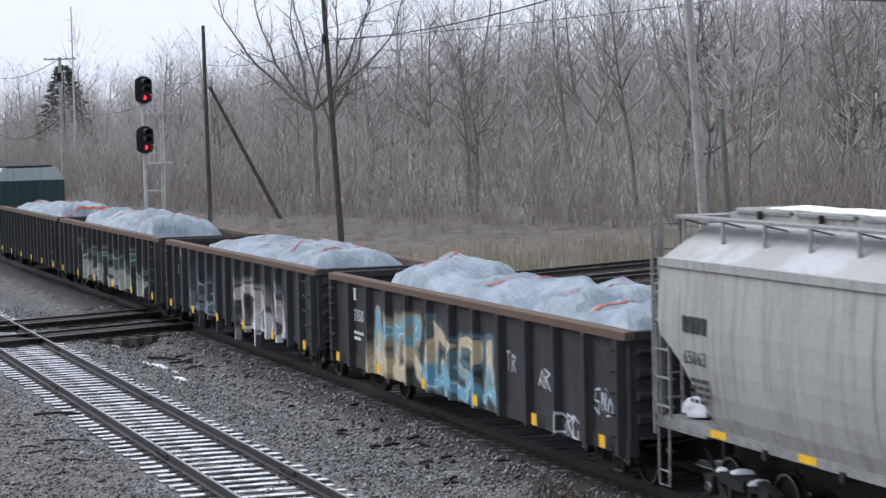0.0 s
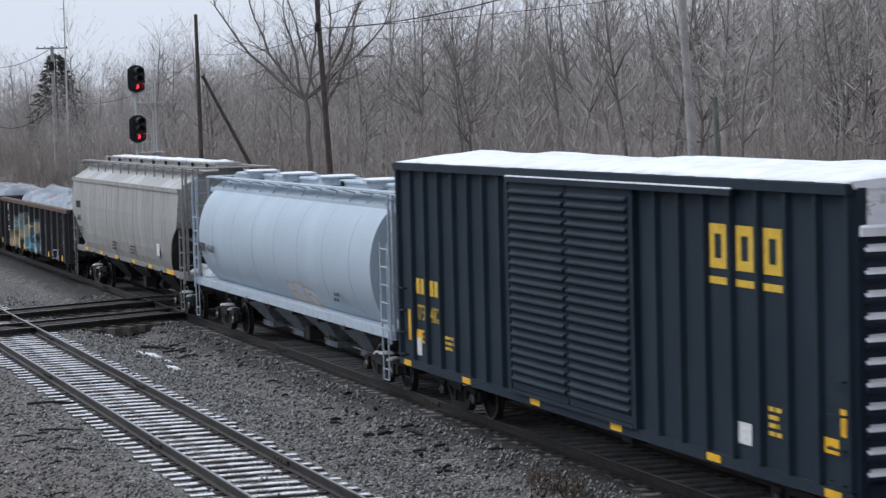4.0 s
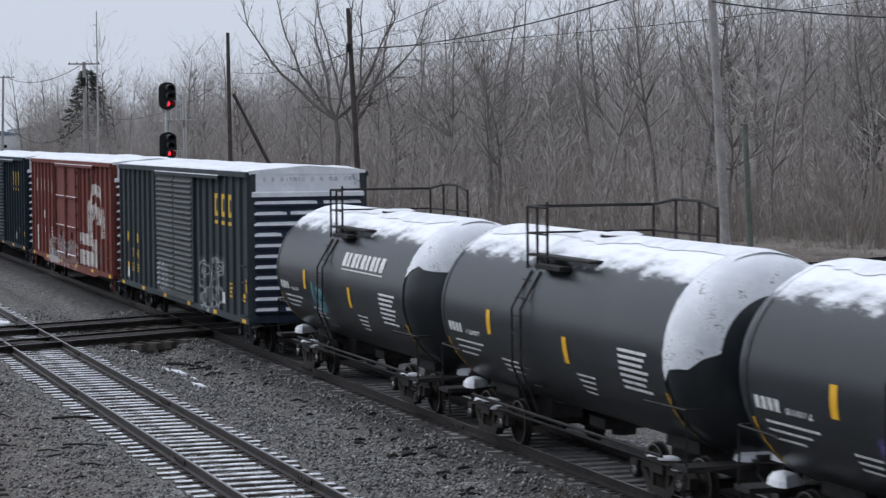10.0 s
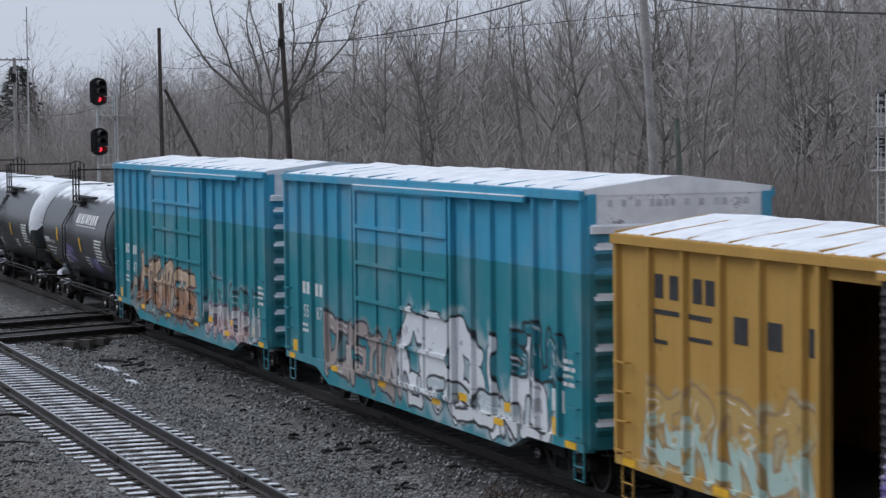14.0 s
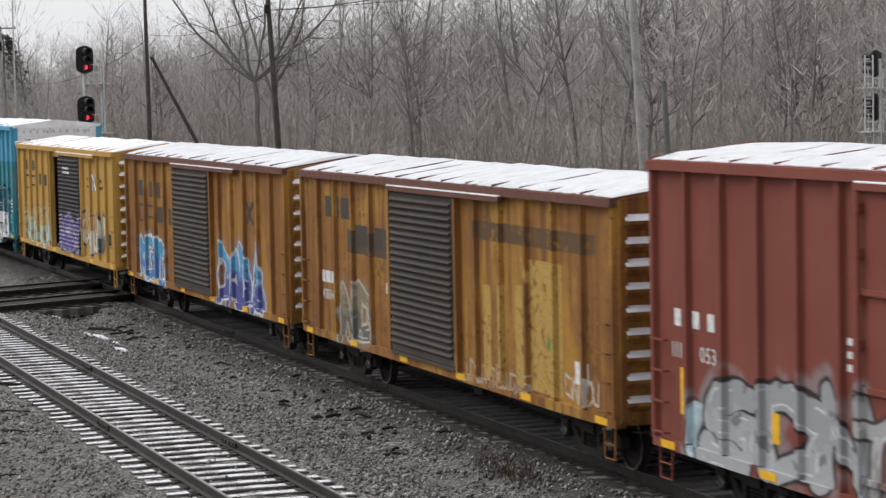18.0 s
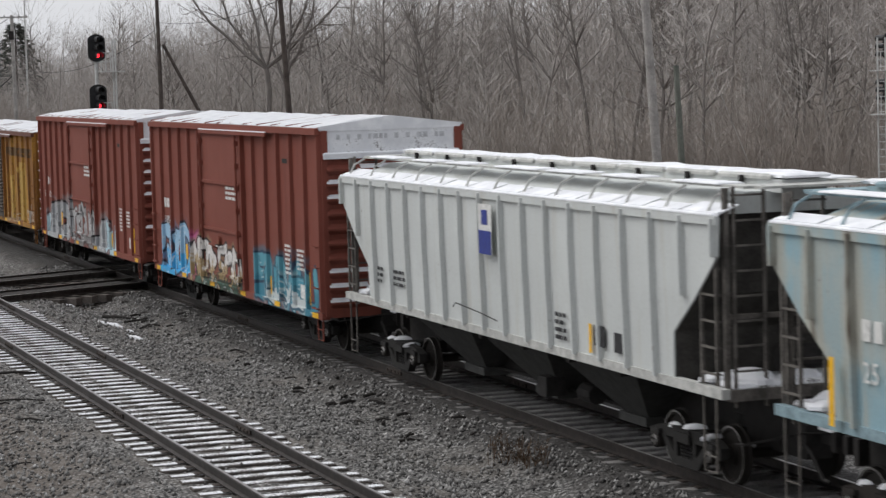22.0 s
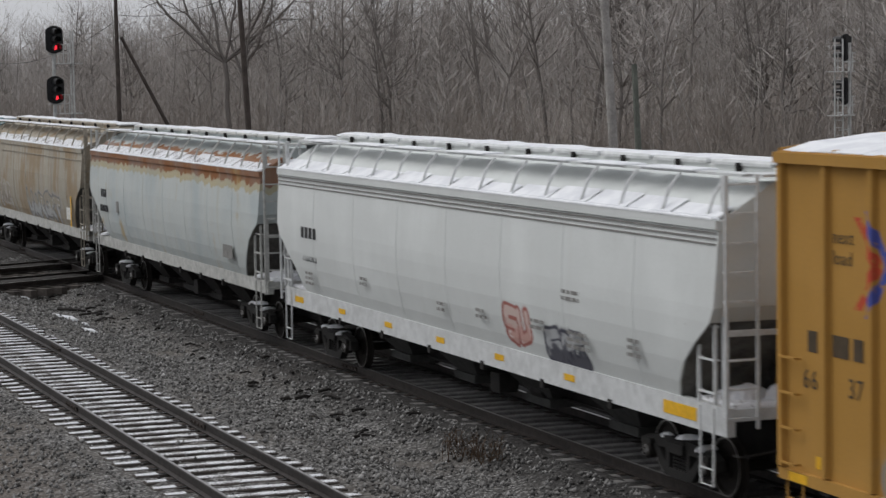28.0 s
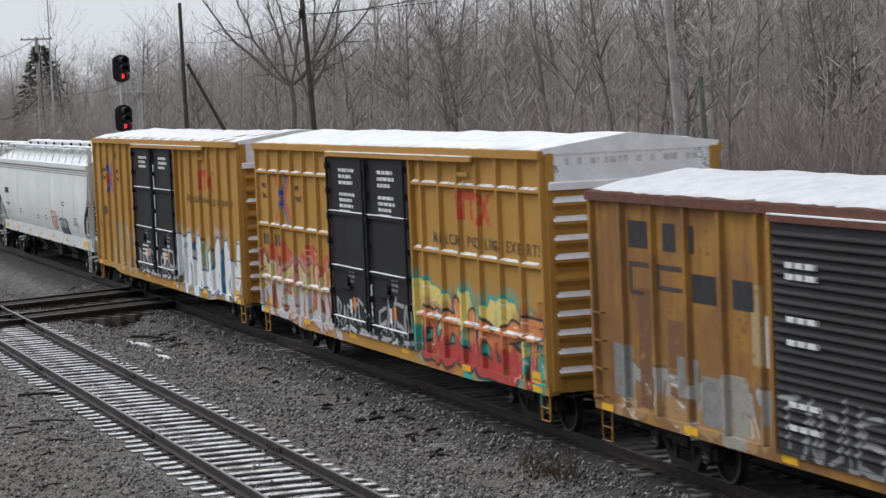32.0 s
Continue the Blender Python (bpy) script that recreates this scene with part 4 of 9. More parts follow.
def underframe(car, half, z, mat=None):
    b = Build().box(-half + 0.1, half - 0.1, -0.2, 0.2, 0.62, z)
    for x in np.linspace(-half + 3.6, half - 3.6, 6):
        part("cross_bearer", Build().box(x - 0.06, x + 0.06, -1.45, 1.45, z - 0.14, z - 0.002), mat or DARK_IRON, car)
    part("centre_sill", b, mat or DARK_IRON, car)
    g = Build()
    g.tube((-1.2, 0.55, 0.72), (0.2, 0.55, 0.72), 0.2, 12).tube((1.4, -0.5, 0.75), (1.9, -0.5, 0.75), 0.16, 10)
    g.path([(-half + 3.3, -0.3, 0.6), (-1, -0.4, 0.7), (half - 3.3, -0.3, 0.6)], 0.025).path([(-half + 1, 0.4, 0.78), (half - 1, 0.4, 0.78)], 0.02)
    g.box(0.4, 0.8, -0.95, -0.6, 0.62, 0.95)
    part("brake_gear", g, DARK_IRON, car, "air tanks, rods and pipes of the brake")


RUNGS = {}


def rung_mesh(width, along, mat):
    key = (width, along, mat.name)
    if key not in RUNGS:
        w = width / 2
        pts = [(-w, 0.07, 0), (-w, 0, 0), (w, 0, 0), (w, 0.07, 0)] if along == "x" else [(-0.07, -w, 0), (0, -w, 0), (0, w, 0), (-0.07, w, 0)]
        b = Build()
        r = 0.014
        ring = lambda p, q: [(p[0] + (r if along == "y" else (-r if p[0] < 0 else r)) * 0 + dx, p[1] + dy, p[2] + dz) for dx, dy, dz in q]
        quad = [(0, -r, -r), (0, r, -r), (0, r, r), (0, -r, r)] if along == "x" else [(-r, 0, -r), (r, 0, -r), (r, 0, r), (-r, 0, r)]
        flat = [(-r, 0, -r), (r, 0, -r), (r, 0, r), (-r, 0, r)] if along == "x" else [(0, -r, -r), (0, r, -r), (0, r, r), (0, -r, r)]
        b.loft([ring(pts[0], flat), ring(pts[1], flat), ring(pts[1], quad), ring(pts[2], quad), ring(pts[2], flat), ring(pts[3], flat)])
        me = b.mesh("rung")
        me.materials.append(mat)
        RUNGS[key] = me
    return RUNGS[key]


def ladder(car, mat, x, z0, z1, n, width=0.42, y=-HALF - 0.12, stiles=False, along="x"):
    for k in range(n):
        ob = part("rung", rung_mesh(width, along, mat), None, car)
        ob.matrix_basis = pose(x, y, z0 + (z1 - z0) * k / max(1, n - 1), 0, 0, 180 if along == "y" and x < 0 else 0)
    for s in (-1, 1) if stiles else ():
        if along == "x":
            part("stile", Build().box(x + s * width / 2 - 0.02, x + s * width / 2 + 0.02, y - 0.015, y + 0.03, z0 - 0.15, z1 + 0.12), mat, car)
        else:
            part("stile", Build().box(x - 0.02, x + 0.02, y + s * width / 2 - 0.02, y + s * width / 2 + 0.02, z0 - 0.15, z1 + 0.12), mat, car)


def sill_step(car, mat, x, top=0.95, y=-HALF):
    b = Build().path([(x - 0.2, y, top), (x - 0.18, y, 0.52), (x + 0.18, y, 0.52), (x + 0.2, y, top)], 0.018, 4).path([(x - 0.19, y, 0.74), (x + 0.19, y, 0.74)], 0.014, 4)
    return part("sill_step", b, mat, car)


RIB_X, RIB_HALF = [], 0.09  # ribs of the car in hand: stencils keep between them


def between_ribs(x, w):
    for a, b in zip(RIB_X, RIB_X[1:]):
        a, b = a + RIB_HALF + 0.02, b - RIB_HALF - 0.02
        if a - RIB_HALF <= x + w / 2 <= b + RIB_HALF and w < b - a:
            return max(a, min(x, b - w - 0.14))
    return x


def patches(car, name, rects, mat, y=-HALF - 0.004, label="", thick=0.004):
    """Flat painted or stuck-on rectangles (x0, x1, z0, z1), each a part."""
    for x0, x1, z0, z1 in rects:
        part(name, Build().box(x0, x1, y - thick, y, z0, z1), mat, car, label)


def bars(car, x, z, n, w, h, gap, mat, y=-HALF - 0.004, slant=0.0, name="letter_bar"):
    """Plain bars in place of letters."""
    x = between_ribs(x, n * (w + gap) - gap)
    for k in range(n):
        a = between_ribs(x + k * (w + gap), w)
        b = Build()
        b.loft([[(a, y, z), (a + w, y, z), (a + w + slant, y, z + h), (a + slant, y, z + h)], [(a, y - 0.004, z), (a + w, y - 0.004, z), (a + w + slant, y - 0.004, z + h), (a + slant, y - 0.004, z + h)]])
        part(name, b, mat, car)


def fine_print(car, x, z, w, lines, pitch, mat, y=-HALF - 0.004, seed=0):
    """A block of small lettering that cannot be read: thin bars, broken into words."""
    rng, b = random.Random(seed + round(x * 10)), Build()
    x = between_ribs(x, w)
    for k in range(lines):
        a, end = x, x + w * rng.uniform(0.7, 1.0)
        while a < end:
            l = min(rng.uniform(0.08, 0.28), end - a)
            b.box(a, a + l, y - 0.003, y, z - k * pitch, z - k * pitch + pitch * 0.55)
            a += l + 0.05
    part("fine_print", b, mat, car, "block of small stencilled data")


LETTERS = {}


def letter_mesh(ch, size, mat):
    """One character as a mesh, and its width."""
    key = (ch, size, mat.name)
    if key not in LETTERS:
        cu = bpy.data.curves.new("letter", "FONT")
        cu.body, cu.size, cu.extrude, cu.resolution_u = ch, size * 1.42, 0.002, 2
        tmp = bpy.data.objects.new("letter", cu)
        me = bpy.data.meshes.new_from_object(tmp)
        bpy.data.objects.remove(tmp)
        me.name = "letter"
        me.materials.append(mat)
        LETTERS[key] = me, max(v.co.x for v in me.vertices)
    return LETTERS[key]


def lettering(car, text, x, z, size, mat, y=-HALF - 0.004, spacing=1.0, squeeze=1.0):
    gap = 0.13 * size * spacing
    widths = [0.4 * size if ch == " " else letter_mesh(ch, size, mat)[1] for ch in text]
    x = between_ribs(x, (sum(widths) + gap * (len(text) - 1)) * squeeze)
    for ch, w in zip(text, widths):
        if ch != " ":
            ob = part("letter", letter_mesh(ch, size, mat)[0], None, car)
            on_rib = len(text) > 8 and any(abs(x + w * squeeze / 2 - r) < RIB_HALF + w * squeeze * 0.3 for r in RIB_X)
            ob.matrix_basis = pose(x, y - (0.082 if on_rib else 0.002), z, 90, 0, 0) @ Matrix.Diagonal((squeeze, 1, 1, 1))
        x += (w + gap) * squeeze


def snow_sheet(half, width, z_of, thick, seams=0, seed=0, ragged=0.06):
    """A bumpy blanket of snow on a roof; at the seams it sinks so that the roof shows."""
    rng = np.random.default_rng(seed)
    nx, ny = max(24, int(half * 34 if seams else half * 8)), 9
    xs, ys = np.linspace(-half, half, nx), np.linspace(-width, width, ny)
    big = rng.normal(0, 1, (int(half * 3.6) + 4, ny // 2 + 3))
    bare = np.random.default_rng(seed + 900).uniform(0.55, 1.0, (seams + 2, 2))
    b = Build()
    top = []
    for i, x in enumerate(xs):
        row = []
        for j, y in enumerate(ys):
            fx, fy = (x + half) * 1.8, j / 2
            n = big[int(fx), int(fy)] * (1 - fx % 1) + big[int(fx) + 1, int(fy)] * (fx % 1)
            h = thick * (1 + 0.35 * n)
            if seams:
                u = ((x + half) / (2 * half) * seams) % 1.0
                if min(u, 1 - u) < 0.012:
                    k = bare[round((x + half) / (2 * half) * seams)]
                    h *= 1 - k[0] if y > -0.1 * width else 1 - 0.7 * k[1]
            if i in (0, nx - 1) or j in (0, ny - 1):
                h *= 0.3
            yy = y + (rng.uniform(-ragged, ragged) if j in (0, ny - 1) else 0)
            row.append((x, yy, z_of(y) + max(h, -0.02)))
        top.append(row)
    verts = [p for r in top for p in r]
    faces = [(i * ny + j, (i + 1) * ny + j, (i + 1) * ny + j + 1, i * ny + j + 1) for i in range(nx - 1) for j in range(ny - 1)]
    base = [(x, y, z_of(y) - 0.03) for x in xs for y in ys]
    m = len(verts)
    rim = [i * ny for i in range(nx)] + [(nx - 1) * ny + j for j in range(1, ny)] + [i * ny + ny - 1 for i in range(nx - 2, -1, -1)] + list(range(ny - 2, 0, -1))
    b.add(verts + base, faces + [(rim[k], rim[k] + m, rim[(k + 1) % len(rim)] + m, rim[(k + 1) % len(rim)]) for k in range(len(rim))])
    return b


def door_panel(car, x0, x1, z0, z1, style, mat, rod_mat=None, snow=True):
    """A sliding or plug door; style: louver, grid or plug."""
    y = -HALF - 0.09
    b = Build().box(x0, x1, y, -HALF + 0.03, z0, z1)
    d = part("door", b, mat, car, {"louver": "corrugated sliding door", "grid": "panelled sliding door", "plug": "plug door with locking rods", "pool": "smooth plug door with snow on its ledges"}[style])
    w = x1 - x0
    if style == "louver":
        n = 22
        for k in range(n):
            z = z0 + 0.1 + (z1 - z0 - 0.2) * (k + 0.5) / n
            hgt = (z1 - z0 - 0.2) / n
            part("corrugation", Build().prism([(y - 0.055, z - hgt * 0.05), (y - 0.055, z + hgt * 0.12), (y, z + hgt * 0.40), (y, z - hgt * 0.38)], "x", x0 + 0.06, x1 - 0.06), mat, d)
    elif style == "grid":
        for k in range(6):
            z = z0 + (z1 - z0) * k / 5
            part("stiffener", Build().box(x0, x1, y - 0.05, y, z - 0.035, z + 0.035), mat, d)
        for k in range(3):
            x = x0 + 0.03 + (w - 0.06) * k / 2
            part("stiffener", Build().box(x - 0.03, x + 0.03, y - 0.04, y, z0, z1), mat, d)
    elif style == "pool":
        for f in (0.05, 0.35, 0.67):
            z = z0 + (z1 - z0) * f
            part("stiffener", Build().box(x0, x1, y - 0.045, y, z - 0.035, z + 0.035), mat, d)
        for f in (0.02, 0.97):
            x = x0 + w * f
            rod = Build().tube((x, y - 0.06, z0 + 0.02), (x, y - 0.06, z1 - 0.02), 0.03, 6)
            for z in np.linspace(z0 + 0.2, z1 - 0.2, 7):
                rod.box(x - 0.05, x + 0.05, y - 0.1, y, z - 0.06, z + 0.06)
            part("locking_rod", rod, mat, d)
        part("lever", Build().box(x0 + 0.2 * w, x0 + 0.55 * w, y - 0.08, y - 0.03, z0 + 0.85, z0 + 0.9).tube((x0 + 0.45 * w, y - 0.08, z0 + 1.0), (x0 + 0.45 * w, y - 0.01, z0 + 1.0), 0.12, 12), mat, d)
    else:
        for k in range(6):
            z = z0 + 0.06 + (z1 - z0 - 0.12) * k / 5
            part("stiffener", Build().box(x0, x1, y - 0.035, y, z - 0.04, z + 0.04), mat, d)
        for k in range(2):
            x = x0 + w * (0.36 + 0.28 * k)
            rod = Build().tube((x, y - 0.08, z0 + 0.05), (x, y - 0.08, z1 - 0.1), 0.025, 6)
            for z in np.linspace(z0 + 0.3, z1 - 0.3, 5):
                rod.box(x - 0.06, x + 0.06, y - 0.11, y, z - 0.05, z + 0.05)
            part("locking_rod", rod, rod_mat or mat, d)
        part("lever", Build().box(x0 + 0.2 * w, x0 + 0.6 * w, y - 0.12, y - 0.07, z0 + 1.0, z0 + 1.06).tube((x0 + 0.3 * w, y - 0.12, z0 + 1.15), (x0 + 0.3 * w, y - 0.02, z0 + 1.15), 0.14, 12), rod_mat or mat, d)
    part("door_track", Build().box(x0 - 0.02, x1 + 0.02, y - 0.02, y + 0.05, z0 - 0.07, z0 - 0.01), mat, car)
    part("door_hanger", Build().box(x0 - 0.02, x1 + 0.02, y - 0.04, y + 0.03, z1 + 0.01, z1 + 0.075), mat, car)
    for f in {"louver": (), "grid": (), "plug": (), "pool": (0.06, 0.36, 0.68)}[style] if snow else ():
        part("ledge_snow", Build().bevel_box(x0 + 0.05, x1 - 0.1, y - 0.06, y + 0.01, z0 + (z1 - z0) * f, z0 + (z1 - z0) * f + 0.014, 0.006), THIN_SNOW, car)
    return d


def boxcar(x0, x1, eave, sill, body, end, roof, label, ribs, doors, group="", seams=12, snow=0.05, peak=0.10, roof_gap=0.0, end_ribs=11, caked=1.0, fish=0.0, door_open=None, track_len=None, frost=True, rusty=False, roof_snow=None, seed=1, reflectors=6, rib_w=0.075, end_panel=True):
    """doors: (x0, x1, style, material, rod material) in local x. door_open: an opening (x0, x1). fish: depth of the middle of the side sill."""
    half = (x1 - x0) / 2
    car = thing("boxcar", pose((x0 + x1) / 2, TRAIN_Y, 0), label, "boxcar", group)
    CARS.append((car, (x0 + x1) / 2))
    z0 = sill + 0.16
    openings = sorted((d[0] + 0.05, d[1] - 0.05) for d in doors) if not door_open else [door_open]
    edges = [-half] + [v for o in openings for v in o] + [half]
    for a, c in zip(edges[::2], edges[1::2]):
        part("side_wall", Build().box(a, c, -HALF, -HALF + 0.05, z0, eave), body, car)
    for a, c in openings:
        part("door_header", Build().box(a, c, -HALF, -HALF + 0.05, eave - 0.28, eave), body, car)
    part("side_wall", Build().box(-half, half, HALF - 0.05, HALF, z0, eave), body, car)
    part("floor", Build().box(-half + 0.05, half - 0.05, -HALF + 0.05, HALF - 0.05, z0, z0 + 0.12), TIE_WOOD, car)
    # side ribs, clear of the doors
    RIB_X[:] = [-half + 0.06 + (2 * half - 0.12) * k / ribs for k in range(ribs + 1)]
    spans = [(d[0] - 0.08, d[1] + 0.08) for d in doors] + ([(door_open[0] - 0.08, door_open[1] + 0.08)] if door_open else [])
    for k in range(ribs + 1):
        x = -half + 0.06 + (2 * half - 0.12) * k / ribs
        if any(a < x < c for a, c in spans):
            continue
        for s in (-1, 1):
            ya, yb = s * HALF, s * (HALF + 0.08)
            part("rib", Build().loft([[(x - rib_w, ya, z), (x - rib_w * 0.62, yb, z), (x + rib_w * 0.62, yb, z), (x + rib_w, ya, z)] for z in (z0 + 0.02, eave - 0.1)]), body, car)
    for a, c in spans:
        for x in (a - 0.02, c + 0.02):
            if any(p < x < q for p, q in spans):
                continue
            part("door_post", Build().box(x - 0.05, x + 0.05, -HALF - 0.105, -HALF + 0.02, z0, eave - 0.1), body, car)
    # sills and top chord
    for s in (-1, 1):
        yo, yi = s * (HALF + 0.06), s * (HALF - 0.12)
        prof = [(-half, z0), (-half, sill + 0.02), (-half * 0.72, sill), (-half * 0.62, sill - fish), (half * 0.62, sill - fish), (half * 0.72, sill), (half, sill + 0.02), (half, z0)]
        part("side_sill", Build().prism(prof, "y", min(yo, yi), max(yo, yi)), body, car)
        part("top_chord", Build().box(-half - 0.02, half + 0.02, min(s * (HALF - 0.03), s * (HALF + 0.115)), max(s * (HALF - 0.03), s * (HALF + 0.115)), eave - 0.11, eave + 0.02), roof, car)
    # corrugated ends with snow on the ridges
    bits = random.Random(seed * 7)
    for s in (-1, 1):
        e = Build().box(s * half - 0.03, s * half + 0.03, -HALF + 0.001, HALF - 0.001, z0 - 0.1, eave)
        ep = part("end_wall", e, end, car)
        hh = (eave - (0.75 if end_panel else 0.22) - z0) / end_ribs
        for k in range(end_ribs):
            z = z0 + 0.1 + hh * k
            x = s * (half + 0.03)
            prof = [(x, z), (x + s * 0.10, z + hh * 0.28), (x + s * 0.10, z + hh * 0.42), (x, z + hh * 0.72)]
            part("corrugation", Build().prism(prof if s > 0 else prof[::-1], "y", -HALF + 0.1, HALF - 0.1), end, ep)
            if s > 0 and frost:
                ya = -HALF + 0.1
                while ya < HALF - 0.3:  # broken runs of snow, thinner where it has slipped
                    yb = min(HALF - 0.12, ya + bits.uniform(0.5, 2.6))
                    if bits.random() < caked:
                        up = bits.uniform(0.52, 0.66) * caked ** 0.3
                        part("ridge_snow", Build().loft([[(x + 0.005, y, z + hh * 0.71), (x + 0.10, y, z + hh * 0.425), (x + 0.108, y, z + hh * 0.44), (x + 0.06, y, z + hh * u), (x + 0.005, y, z + hh * (u + 0.11))] for y, u in ((ya, 0.56), (ya + 0.12, up), (yb - 0.15, up + 0.03), (yb, 0.56))]), SNOW, ep)
                    ya = yb + bits.uniform(0.0, 0.25)
        for sy in (-1, 1):
            part("corner_post", Build().box(s * half - 0.06, s * half + 0.075, sy * (HALF - 0.07) - 0.06, sy * (HALF - 0.07) + 0.075, z0 - 0.06, eave - 0.02), body, car)
        gable = Build().prism([(-HALF, eave - 0.04), (HALF, eave - 0.04), (HALF + 0.05, eave + 0.06), (0, eave + peak + 0.09), (-HALF - 0.05, eave + 0.06)], "x", s * half + min(0, s * 0.06), s * half + max(0, s * 0.06)) if s > 0 and end_panel else Build().prism([(-HALF, eave), (HALF, eave), (0, eave + peak)], "x", s * half - 0.04, s * half + 0.04)
        part("gable", gable, SNOW if s > 0 and end_panel else end, car, "snow-covered gable" if s > 0 and end_panel else "")
        if s > 0 and end_panel:
            part("end_frost", Build().box(half + 0.032, half + 0.045, -HALF + 0.02, HALF - 0.02, eave - 0.48, eave - 0.04), FROST_PANEL, ep, "wind-blown snow on the top of the end")
            part("ledge_snow", Build().bevel_box(half + 0.03, half + 0.14, -HALF + 0.04, HALF - 0.04, eave - 0.62, eave - 0.48, 0.03), SNOW, ep, "snow on the top ledge of the end")
            fine_print_end(car, half + 0.047, eave - 0.22)
        ladder(car, end, s * (half + 0.16), sill + 0.3, eave - 0.7 if s > 0 else sill + 1.6, 9 if s > 0 else 4, 0.42, 1.1 * s, along="y", stiles=False)
    # roof
    zr = lambda y: eave + 0.02 + peak * (1 - abs(y) / HALF)
    rf = Build().prism([(-HALF - 0.06, eave + 0.0), (-HALF - 0.06, eave + 0.03), (0, eave + peak + 0.03), (HALF + 0.06, eave + 0.03), (HALF + 0.06, eave + 0.0), (0, eave + peak - 0.02)], "x", -half - 0.03, half)
    r = part("roof", rf, roof, car)
    if seams:
        for k in range(seams):
            x = -half + 2 * half * k / seams
            part("roof_seam", Build().prism([(-HALF - 0.03, eave + 0.03), (-HALF - 0.03, eave + 0.068), (0, eave + peak + 0.068), (HALF + 0.03, eave + 0.068), (HALF + 0.03, eave + 0.03), (0, eave + peak + 0.03)], "x", x - 0.018, x + 0.018), roof, r)
    part("roof_snow", snow_sheet(half - 0.02, HALF + 0.02, lambda y: zr(y) + 0.01, snow, seams, seed), roof_snow or (ROOF_FROST if rusty else SNOW), car, "white blanket of snow on the roof", smooth=not seams)
    if doors:
        a, e = doors[0][0], min(half - 0.6, doors[-1][1] + (doors[-1][1] - doors[0][0]) * 0.7)
        part("door_rail", Build().box(a, e, -HALF - 0.16, -HALF - 0.1, eave - 0.2, eave - 0.115), roof, car, "door hanger rail under the eave")
        part("rail_snow", Build().bevel_box(a, e, -HALF - 0.16, -HALF - 0.11, eave - 0.112, eave - 0.09, 0.008), THIN_SNOW, car)
    for d in doors:
        door_panel(car, d[0], d[1], z0 + 0.06, eave - 0.2, *d[2:])
    for s in (-1, 1):
        ladder(car, body, s * (half - 0.32), sill + 0.25, sill + 1.55, 4)
        sill_step(car, body, s * (half - 0.32), sill + 0.1)
    for k in range(reflectors):
        x = -half + 0.5 + (2 * half - 1.0) * k / (reflectors - 1)
        patches(car, "reflector", [(x - 0.22, x + 0.22, sill + 0.03, sill + 0.14)], REFLECT, -HALF - 0.064)
    underframe(car, half, z0)
    running_gear(car, half, rusty)
    return car, half


GREY_INK = plain("grey_ink", (0.5, 0.51, 0.53), 0.8)
FROST_PANEL = snow_material("frosted_end_panel", 0.22)


def fine_print_end(car, x, z):
    rng = random.Random(3)
    y = -1.2
    while y < 1.2:
        l = rng.uniform(0.06, 0.12)
        part("letter_bar", Build().box(x, x + 0.003, y, y + l, z, z + 0.11), GREY_INK, car)
        y += l + rng.choice([0.03, 0.03, 0.16])


# ---- covered hoppers ----
def roof_walk(car, half, z, y, mat, n, eave, walk_w=0.3, posts=False):
    """Running boards on brackets round the roof, with cross walks at the ends."""
    for s in (-1, 1):
        yc = s * y
        part("running_board", Build().box(-half, half, yc - walk_w / 2, yc + walk_w / 2, z, z + 0.035), mat, car, "steel grating running board")
    for s in (-1, 1):
        part("running_board", Build().box(s * half - 0.3, s * half + 0.3, -y, y, z + 0.002, z + 0.037), mat, car)
    for k in range(n):
        x = -half + 0.3 + (2 * half - 0.6) * k / (n - 1)
        for s in (-1, 1):
            if posts:  # upright flat posts under an outer rail
                part("bracket", Build().box(x - 0.035, x + 0.035, s * (y + 0.13) - 0.015, s * (y + 0.13) + 0.015, z - 0.36, z + 0.0), mat, car)
                part("bracket", Build().path([(x, s * (y + 0.1), z - 0.02), (x, s * (y - 0.3), z - 0.12)], 0.018, 4), mat, car)
                continue
            part("bracket", Build().path([(x, s * (y + 0.22), z), (x, s * (eave[0] - 0.16), (z + eave[1]) / 2 + 0.08), (x, s * (eave[0] - 0.03), eave[1] + 0.03)], 0.022, 4), mat, car)


